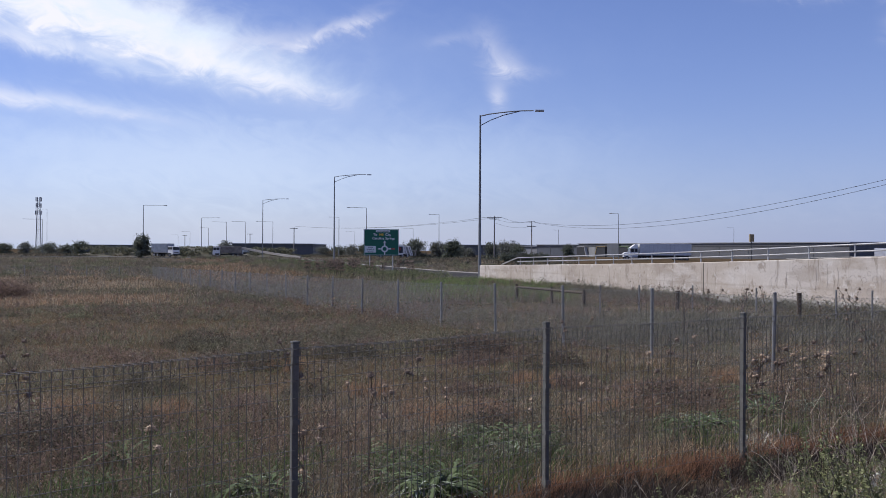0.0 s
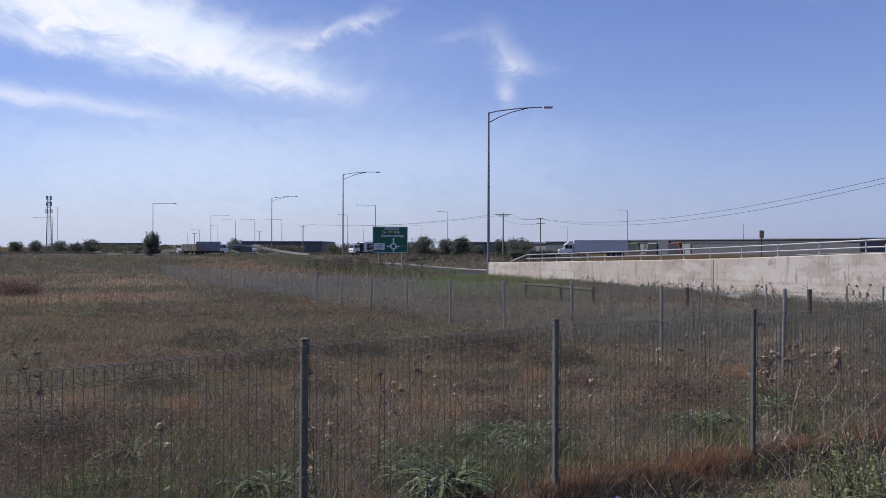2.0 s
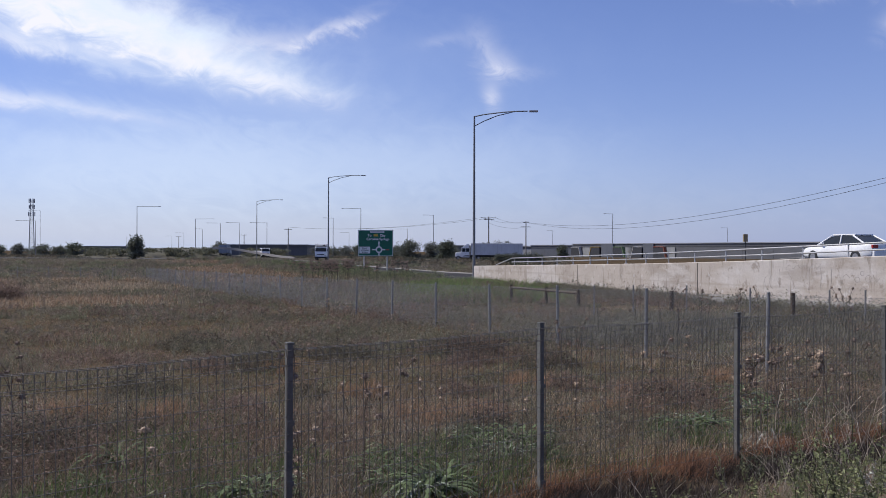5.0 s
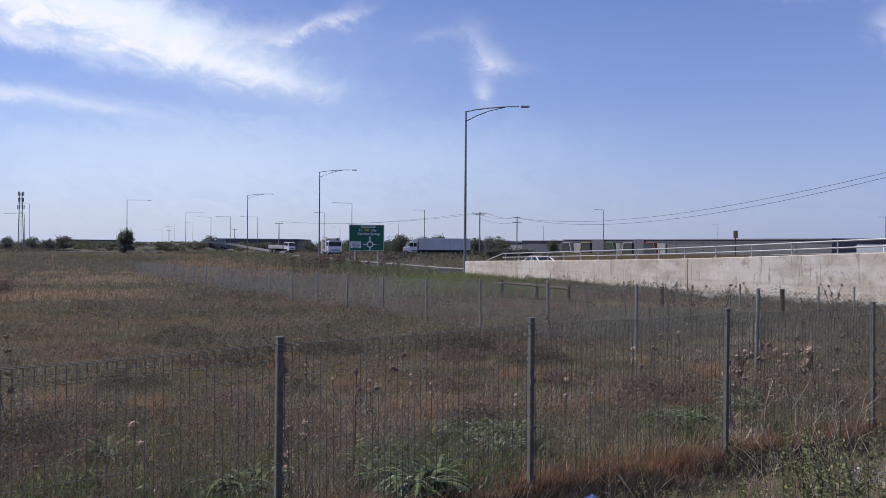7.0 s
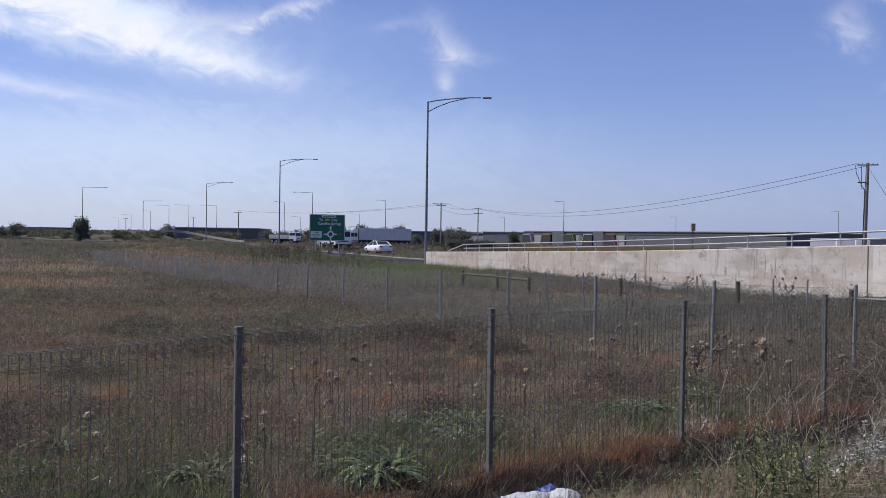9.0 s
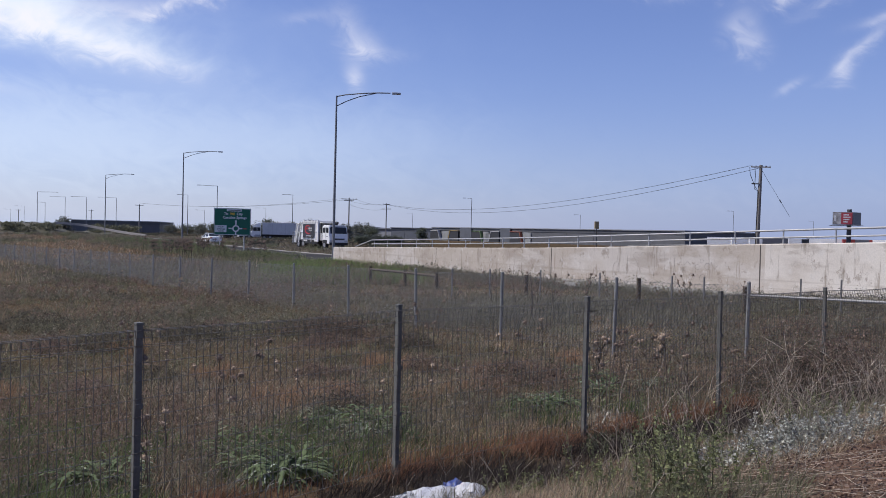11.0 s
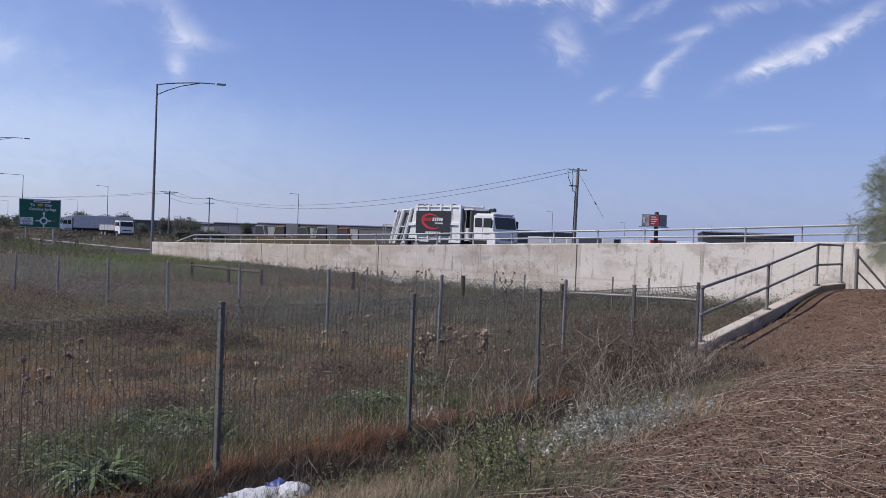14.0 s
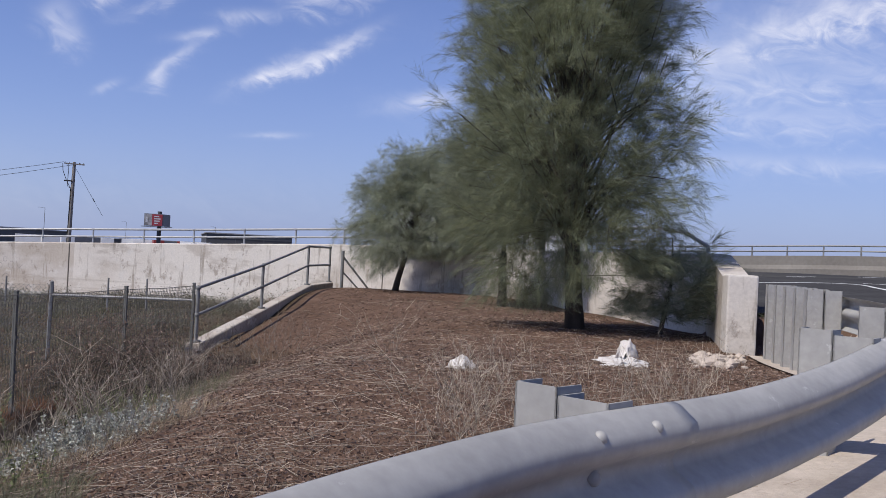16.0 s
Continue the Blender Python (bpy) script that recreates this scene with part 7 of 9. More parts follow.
def make_field():
    rng = np.random.default_rng(21)
    # short mixed growth over the whole field
    xy = scatter(rng, 500000, -47, 30, 4.5, 66, 1.5)
    xy = xy[beyond_fence(xy)]
    x, y = xy[:, 0], xy[:, 1]
    d, az = np.hypot(x, y), np.degrees(np.arctan2(-x, y))
    n1, n2, n3, n4 = (value_noise(x + 60, y + k, c, i) for c, i, k in ((2.6, 1, 0), (0.7, 2, 5), (5.5, 3, 9), (1.5, 4, 2)))
    mid = ease(9, 14, d)
    left = ease(15, 18, az + 4 * (n1 - 0.5))
    tan = (ease(36, 39, d + 5 * (n3 - 0.5)) * (1 - ease(45, 48, d)) + ease(52, 55, d)) * left
    right = ease(-4, -10, az)
    orange = tan * (1 - ease(45, 49, d))
    W = np.stack([
        (1 - mid) * (0.25 + 0.9 * ease(0.5, 0.7, n1)) + mid * 0.10 + 1.6 * tan + 1.1 * right * ease(0.30, 0.6, n1),
        0.5 + 0.25 * mid,
        (0.30 + 0.8 * ease(0.55, 0.35, n1) + 0.35 * mid) * (1 - 0.8 * tan) * (1 - 0.4 * right),
        (0.15 + 0.8 * ease(0.45, 0.7, n2) * (0.3 + 0.7 * mid)) * (1 - 0.9 * tan) * (1 - 0.5 * right),
        0.14 + 0.6 * ease(0.55, 0.72, n4) * (1 - 0.7 * mid) + 3.5 * orange,
        (1.7 * ease(0.46, 0.66, n4) + 1.3 * ease(5, 12, az) * ease(0.35, 0.6, n4)) * (1 - ease(8.0, 12.0, d)) + 2.4 * ease(3.5, 0.5, az) * ease(-7, -3, az) * ease(34, 46, d)]).cumsum(0)
    k = (rng.random(len(xy)) * W[-1] < W).argmax(0)
    tall = 0.05 + 0.15 * value_noise(x + 9, y + 9, 1.1, 6) ** 1.5 + 0.05 * (1 - mid)
    kinds = (("dry_grass", DRY, "thin dry tan grass"), ("dead_grass", GREY, "dead grey-brown grass"), ("olive_weeds", OLIVE, "low olive-green weeds among dead grass"),
             ("dark_weeds", DARK, "dark grey-brown low weeds"), ("rust_grass", RUST, "rust-coloured dry grass"), ("green_grass", GREEN, "short green grass among the dead growth"))
    for i, (name, material, label) in enumerate(kinds):
        j = k == i
        m = int(j.sum())
        blades(name, with_z(xy[j]), tall[j] * rng.uniform(0.5, 1.6, m), (0.0042 + 0.00034 * d[j]) * rng.uniform(0.7, 1.3, m), rng.uniform(0.25, 0.99, m), material, label, "grass", rng, wind=(0.08, -0.05))
    # knots of scrubby weeds, thickest in the middle distance
    pts = scatter(rng, 3000, -38, 30, 6.0, 62, 1.25)
    pts = pts[beyond_fence(pts, 0.5)]
    pd, pa = np.hypot(pts[:, 0], pts[:, 1]), np.degrees(np.arctan2(-pts[:, 0], pts[:, 1]))
    hot = value_noise(pts[:, 0] + 33, pts[:, 1] + 17, 2.2, 12)
    keep = ~((pd > 36) & (pd < 47) & (pa > 15)) & (rng.random(len(pts)) < (0.25 + 0.75 * ease(0.4, 0.7, hot)) * (0.35 + 0.65 * ease(9, 15, pd))) & ~((pd > 39) & (pd < 62) & (pa > 15) & (rng.random(len(pts)) < 0.85))
    pts, pd, hot = pts[keep], pd[keep], hot[keep]
    pick = rng.random(len(pts)) + 0.5 * (hot - 0.5)
    for name, lo, hi, material, label in (("olive_tangle", -1, 0.36, OLIVE, "olive-green tangled weeds in low knots"), ("dark_tangle", 0.36, 0.78, DARK, "dark grey-brown tangled weeds"), ("brown_tangle", 0.78, 9, BRUSH, "dark brown dead brush in low knots")):
        j = np.where((pick >= lo) & (pick < hi))[0]
        spots = [(pts[i, 0], pts[i, 1], rng.uniform(0.14, 0.42) * (0.8 + 0.012 * pd[i]), rng.uniform(0.08, 0.22) * (0.7 + 0.6 * hot[i])) for i in j]
        tangles(name, rng, spots, material, label, "weed", 130)
    # stemmed weeds gone to seed, in drifts
    pts = scatter(rng, 26000, -42, 30, 6.3, 58, 1.45)
    pts = pts[beyond_fence(pts, 0.4)]
    pd, pa = np.hypot(pts[:, 0], pts[:, 1]), np.degrees(np.arctan2(-pts[:, 0], pts[:, 1]))
    hot, warm = value_noise(pts[:, 0] + 11, pts[:, 1] * 0.8 + 27, 2.4, 41), value_noise(pts[:, 0] + 2, pts[:, 1] * 0.7 + 7, 3.2, 42)
    keep = (rng.random(len(pts)) < 0.04 + 0.96 * ease(0.46, 0.68, hot)) & ~((pd > 35) & (pa > 14) & (rng.random(len(pts)) < 0.97))
    pts, pd, hot, warm = pts[keep], pd[keep], hot[keep], warm[keep]
    pick = warm + 0.16 * rng.normal(size=len(pts))
    for name, lo, hi, material, label in (("brown_seed_weeds", -9, 0.44, leaf_mat("seed_brown", (0.27, 0.195, 0.145), (0.185, 0.13, 0.098)), "brown dry weeds gone to seed"),
                                          ("grey_seed_weeds", 0.44, 0.60, leaf_mat("seed_grey", (0.265, 0.235, 0.18), (0.18, 0.158, 0.12)), "grey dry weeds gone to seed"),
                                          ("green_seed_weeds", 0.60, 9, leaf_mat("seed_green", (0.23, 0.215, 0.15), (0.155, 0.148, 0.10)), "dull green weeds with small leaves")):
        j = (pick >= lo) & (pick < hi)
        seed_weeds(name, rng, pts[j], rng.uniform(0.12, 0.34, int(j.sum())) * (0.7 + 0.6 * hot[j]), material, label)
    # beyond the chain-link fence as far as the roads
    xy = scatter(rng, 190000, -8, 30, 36, 250, 1.6)
    x, y = xy[:, 0], xy[:, 1]
    ok = (behind_wall(x, y) < -0.5) | (y > 72)
    for q in FAR_ROAD[::1]:
        ok &= np.hypot(x - q.x, y - q.y) > 4.6
    xy = xy[ok & ~((y > 66) & (y < 84) & (x > 2.5))]
    x, y = xy[:, 0], xy[:, 1]
    d, az = np.hypot(x, y), np.degrees(np.arctan2(-x, y))
    n1, n3 = value_noise(x * 0.5 + 40, y * 0.35 + 3, 4.5, 9), value_noise(x * 0.3 + 5, y * 0.2, 4.0, 19)
    beyond = np.interp(y, [p.y for p in FAR_KERB], [p.x for p in FAR_KERB]) < x
    rise = ease(5.5, 8, az + 2 * (n3 - 0.5)) * ease(17.5, 14.5, az + 3 * (n1 - 0.5)) * ease(58, 72, d) * (1 - beyond)
    rank = ease(5.5, 2.0, az + 2.5 * (n1 - 0.5)) * ease(84, 76, d)
    flame = ease(36, 37, d) * ease(47, 44.5, d + 4 * (n1 - 0.5)) * ease(15, 18.5, az + 3 * (n1 - 0.5))
    pale = ease(52, 56, d) * ease(80, 74, d) * ease(15, 18.5, az + 3 * (n1 - 0.5))
    W = np.stack([0.25 + 4.0 * flame + 3.0 * ease(52, 56, d) * ease(80, 74, d) * ease(15, 18.5, az + 3 * (n1 - 0.5)) + 0.5 * rise, 0.55 - 0.3 * flame, 0.55 * (1 - 0.7 * rise) * (1 - 0.9 * flame) * (1 - 0.7 * pale), 0.9 * (1 - 0.8 * rise) * (1 - 0.95 * flame) * (1 - 0.8 * pale), 1.7 * rise + 4.0 * flame + 1.0 * pale + 0.3 * ease(0.6, 0.7, n1) * ease(10, 16, az), 0.8 * rank + 0.05]).cumsum(0)
    k = (rng.random(len(xy)) * W[-1] < W).argmax(0)
    for i, (name, material, label) in enumerate(kinds):
        j = k == i
        m = int(j.sum())
        blades("far_" + name, with_z(xy[j], -0.03), rng.uniform(0.08, 0.34, m) * (1 + 0.6 * rank[j]), 0.00068 * d[j], rng.uniform(0.1, 0.9, m), material, "far " + label, "grass", rng, wind=(0.05, 0))
    spots = []
    for i in range(260):
        p = polar(rng.uniform(-3, 28), rng.uniform(62, 150))
        if min((p - q).length for q in FAR_ROAD) > 6 and (behind_wall(p.x, p.y) < -1 or p.y > 84) and not (6.5 < math.degrees(math.atan2(-p.x, p.y)) < 15 and rng.random() < 0.8):
            spots.append((p.x, p.y, rng.uniform(0.4, 1.3), rng.uniform(0.2, 0.6)))
    for i in range(150):
        j = int(rng.uniform(3, 30))
        p = beside(FAR_KERB, -7.6 - 5 * rng.random())[j]
        spots.append((p.x + rng.normal() * 2, p.y + rng.normal() * 3, rng.uniform(0.5, 1.2), rng.uniform(0.3, 0.65)))
    verge = []
    for i in range(170):
        p = beside(FAR_KERB, -6.2 - 4.5 * rng.random())[int(rng.uniform(1, 14))]
        verge.append((p.x + rng.normal(), p.y + rng.normal() * 1.5, rng.uniform(0.6, 1.2), rng.uniform(0.35, 0.75)))
    tangles("verge_weeds", rng, [v for v in verge if behind_wall(v[0], v[1]) < -0.5 or v[1] > 70], leaf_mat("verge_green", (0.20, 0.215, 0.115), (0.135, 0.15, 0.075)), "rank green weeds on the verge before the road", "weed", 200)
    tangles("far_tangle", rng, spots[::2], OLIVE, "far olive weeds beside the road", "weed", 160)
    tangles("far_brush", rng, spots[1::2], DARK, "far dark weeds beside the road", "weed", 160)


make_field()


def clump(rng, x, y, r, n, h, w, lean=(0.2, 0.95)):
    a, q = rng.random(n) * 2 * np.pi, r * np.sqrt(rng.random(n))
    xy = np.stack([x + q * np.cos(a), y + q * np.sin(a)], 1)
    return with_z(xy), h * rng.uniform(0.5, 1.2, n), np.full(n, w) * rng.uniform(0.6, 1.3, n), rng.uniform(*lean, n)


def gather(name, rng, spots, material, label, category, curl=0.0):
    P, H, W, L = [], [], [], []
    for s in spots:
        p, h, w, l = clump(rng, *s)
        P.append(p), H.append(h), W.append(w), L.append(l)
    blades(name, np.concatenate(P), np.concatenate(H), np.concatenate(W), np.concatenate(L), material, label, category, rng, curl=curl)


def make_clumps():
    rng = np.random.default_rng(8)
    at = lambda az, d: tuple(polar(az, d).xy)
    # green and silver growth just beyond the fence
    green, silver = [], []
    for az, d, r in ((-1.5, 7.2, 0.7), (1.5, 6.9, 0.6), (3.0, 7.6, 0.5), (-3.2, 8.0, 0.5), (-5.0, 8.4, 0.45), (13, 6.2, 0.5), (17, 6.4, 0.5), (20, 5.8, 0.5), (14.5, 7.4, 0.7), (9.9, 6.0, 0.3), (18.5, 8.9, 0.7), (15, 8.4, 0.6), (20.5, 7.4, 0.6), (12, 7.2, 0.6), (9, 7.8, 0.4), (23.5, 7.0, 0.5), (2.2, 7.6, 0.45), (-16.8, 8.9, 0.3), (-20.6, 9.6, 0.3), (-14.5, 9.2, 0.4), (-1, 8.4, 0.5)):
        green.append((*at(az, d), r * 0.8, int(1300 * r), 0.20, 0.008, (0.2, 0.98)))
        silver.append((*at(az + rng.normal() * 1.5, d + rng.normal() * 0.3), 0.22, 34, 0.12, 0.016, (0.4, 0.98)))
    gather("green_clumps", rng, green, GREEN, "clumps of fresh green grass beyond the fence", "grass", 1)
    for az, d, r in ((-4.3, 8.1, 0.32), (-3.4, 8.3, 0.25), (0.2, 7.0, 0.25), (2.8, 6.6, 0.3), (11.2, 5.7, 0.25), (-5.6, 8.5, 0.2), (-19.6, 9.4, 0.25), (-18.9, 9.0, 0.2), (-1.2, 9.2, 0.2)):
        silver.append((*at(az, d), r, int(460 * r), 0.16, 0.020, (0.5, 0.98)))
    rank = []
    for k in range(230):
        az, d = rng.uniform(-7.5, 1.5), rng.uniform(38, 63)
        p = polar(az, d)
        if behind_wall(p.x, p.y) < -0.6:
            rank.append((p.x, p.y, 0.9, 90, rng.uniform(0.25, 0.5), 0.020, (0.1, 0.8)))
    gather("rank_green_grass", rng, rank, leaf_mat("rank_green", (0.20, 0.26, 0.10), (0.14, 0.185, 0.07)), "rank green grass at the wall's low end", "grass", 1)
    wallside = []
    for k in range(70):
        az, d = -9 - 27 * rng.random(), 19.5 + 8.5 * rng.random()
        wallside.append((*at(az, d), 0.6, 220, 0.40, 0.011, (0.1, 0.9)))
    gather("wallside_weeds", rng, wallside, leaf_mat("grey_green_weed", (0.23, 0.22, 0.165), (0.16, 0.152, 0.115)), "tall grey-green weeds in front of the wall", "weed", 1)
    hedge = []
    for k in range(260):
        i = rng.random() ** 0.8
        w = WALL_PTS[int((0.16 + 0.60 * i) * (len(WALL_PTS) - 1))]
        v = Vector((w.x, w.y)).normalized() * (Vector((w.x, w.y)).length - 1.0 - 4.5 * rng.random() ** 1.3)
        if land1(v.x, v.y) < 0.2:
            hedge.append((v.x, v.y, rng.uniform(0.35, 0.75), rng.uniform(0.18, 0.50) * (1.0 if v.length < 32 else 0.5)))
    tangles("wall_hedge", rng, hedge[::2], DARK, "dark tangled weeds along the foot of the wall", "weed", 330, 1.3)
    tangles("wall_weeds", rng, hedge[1::2], leaf_mat("grey_green_weed", (0.21, 0.21, 0.16), (0.15, 0.15, 0.112)), "grey-green tangled weeds along the foot of the wall", "weed", 330, 1.3)
    tall = np.array([(h_[0] + 0.3 * rng.normal(), h_[1] + 0.3 * rng.normal()) for h_ in hedge * 3])
    tall = tall[behind_wall(tall[:, 0], tall[:, 1]) < -1.4]
    seed_weeds("wall_seed_weeds", rng, tall, rng.uniform(0.25, 0.75, len(tall)), leaf_mat("grey_green_weed", (0.21, 0.21, 0.16), (0.15, 0.15, 0.112)), "tall grey-green weeds gone to seed before the wall", 5, 40)
    gather("silver_weeds", rng, silver, SILVER, "silver-grey leafy thistle weeds", "weed", 1)
    brush = []
    for az, d, r, h in ((-2.0, 17.5, 0.9, 0.45), (-1.0, 15.6, 0.7, 0.35), (24, 9.0, 0.8, 0.45), (22.5, 8.2, 0.6, 0.4), (20, 9.4, 0.6, 0.35), (25.5, 8.4, 0.6, 0.45), (12.5, 10.5, 0.5, 0.3), (-1.5, 11.8, 0.4, 0.3), (-13.7, 11.2, 0.5, 0.4), (-8.5, 12.5, 0.6, 0.3),
                        (-31.0, 11.4, 0.9, 0.75), (-32.8, 12.2, 0.8, 0.8), (-29.5, 11.8, 0.7, 0.6), (-34.5, 13.3, 0.7, 0.7), (5.0, 18.5, 0.9, 0.35), (-6, 16, 0.8, 0.35), (16, 14.5, 0.9, 0.35), (20, 17, 1.0, 0.35)):
        for m in range(4):
            q = polar(az, d) + Vector((rng.normal() * r * 0.5, rng.normal() * r * 0.5, 0))
            brush.append((q.x, q.y, r * rng.uniform(0.35, 0.7), h * rng.uniform(0.45, 0.85)))
    tangles("brown_brush", rng, brush, BRUSH, "dark brown dead brush in low clumps", "brush", 520, 0.8)
    tangles("dark_bush_growth", rng, [(*at(az, d), r, h) for az, d, r, h in ((-31.0, 11.2, 0.75, 0.75), (-32.2, 11.6, 0.6, 0.7), (-30.2, 11.0, 0.5, 0.55), (-33.4, 12.2, 0.6, 0.6), (25.2, 8.5, 0.65, 0.5), (23.2, 9.0, 0.5, 0.38), (19.5, 9.6, 0.45, 0.32), (-1.8, 17.2, 0.8, 0.4), (-13.8, 11.4, 0.38, 0.28), (6, 16.5, 0.6, 0.3), (11, 15, 0.6, 0.3), (15, 19, 0.8, 0.35), (-7, 15, 0.6, 0.3), (-3.0, 9.1, 0.3, 0.25), (18, 12.5, 0.5, 0.3), (8.5, 11.5, 0.35, 0.22))], leaf_mat("bush_green", (0.14, 0.125, 0.088), (0.09, 0.082, 0.058)), "dark green-brown bushy growth in the field", "bush", 1700, 0.8)
    # rusty grass along the fence's foot
    spots = []
    for k in range(150):
        u = -3.2 + 12.6 * rng.random()
        s = -0.30 + 0.46 * rng.random() + 0.06 * math.sin(u * 1.3)
        q = F0 + FD * u - FN * s
        spots.append((q.x, q.y, 0.22, 110, 0.17, 0.0045, (0.2, 0.95)))
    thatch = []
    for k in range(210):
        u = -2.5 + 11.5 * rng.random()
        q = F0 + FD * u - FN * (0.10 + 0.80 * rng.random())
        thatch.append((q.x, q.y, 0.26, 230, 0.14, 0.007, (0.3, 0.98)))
    tufts = []
    for az, d, r in ((-2.9, 10.0, 0.35), (-2.3, 9.7, 0.3), (1.3, 9.8, 0.3), (0.8, 9.6, 0.25), (-10.5, 10.6, 0.4), (5.5, 11.5, 0.4), (-13.5, 12.5, 0.5), (-6.5, 12.8, 0.5), (17.5, 10.5, 0.4), (22, 11, 0.5), (-17.5, 14, 0.6), (9.5, 14.5, 0.5)):
        for m in range(5):
            q = polar(az, d) + Vector((rng.normal() * r * 0.5, rng.normal() * r * 0.5, 0))
            tufts.append((q.x, q.y, 0.14, 110, 0.26, 0.0045, (0.15, 0.8)))
    gather("rust_tufts", rng, tufts, RUST, "upright tufts of rust-coloured grass", "grass", 1)
    # near-black tone: the shade before the fence is put into the thatch's colour
    gather("dark_thatch", rng, thatch, leaf_mat("dark_thatch", (0.05, 0.036, 0.028), (0.032, 0.024, 0.019), trans=0.0), "matted dead grass before the fence, darkened to stand for shade", "grass")
    gather("fence_grass", rng, spots, RED, "rusty dry grass along the fence's foot", "grass")


make_clumps()


def leafy_plants(name, rng, spots, leaf, stem, label, size=(0.018, 0.05), per=90, spread=0.28, wide=0.24):
    """Weeds with stems and small pointed leaves: spots of along, before the fence, height, number of stems."""
    V, F, off, stems = [], [], 0, []
    for u, s, h, count in spots:
        q = F0 + FD * u - FN * s
        z = land1(q.x, q.y)
        for k in range(count):
            a, r = rng.random() * 6.28, 0.17 * rng.random() ** 0.5
            p0 = Vector((q.x + r * math.cos(a), q.y + r * math.sin(a), z - 0.02))
            d = Vector((rng.normal() * spread + 0.5 * r * math.cos(a), rng.normal() * spread + 0.5 * r * math.sin(a), 1)).normalized()
            L = h * rng.uniform(0.5, 1.2)
            stems.append((p0, p0 + d * L, 0.0022))
            n = max(4, int(L * per))
            t = 0.12 + 0.88 * rng.random(n) ** 0.8
            c = np.array(p0)[None] + np.array(d * L)[None] * t[:, None]
            o = rng.normal(size=(n, 3)) * np.array([1, 1, 0.5]) + np.array([0, 0, 0.15])
            o /= np.linalg.norm(o, axis=1)[:, None]
            sz = rng.uniform(*size, n)[:, None] * (1.15 - 0.6 * t[:, None])
            sd = np.cross(o, rng.normal(size=(n, 3)))
            sd /= np.linalg.norm(sd, axis=1)[:, None]
            V.append(np.stack([c, c + o * sz * 0.5 - sd * sz * wide, c + o * sz, c + o * sz * 0.5 + sd * sz * wide], 1).reshape(-1, 3))
            F.append(np.arange(4 * n).reshape(-1, 4) + off)
            off += 4 * n
    tagged(mesh_object(name, np.concatenate(V), np.concatenate(F), leaf), label, "weed", kind="stuff")
    vv, ff = prisms(stems)
    tagged(mesh_object(name + "_stems", vv, ff, stem), "thin stems of the near weeds", "weed", kind="stuff")


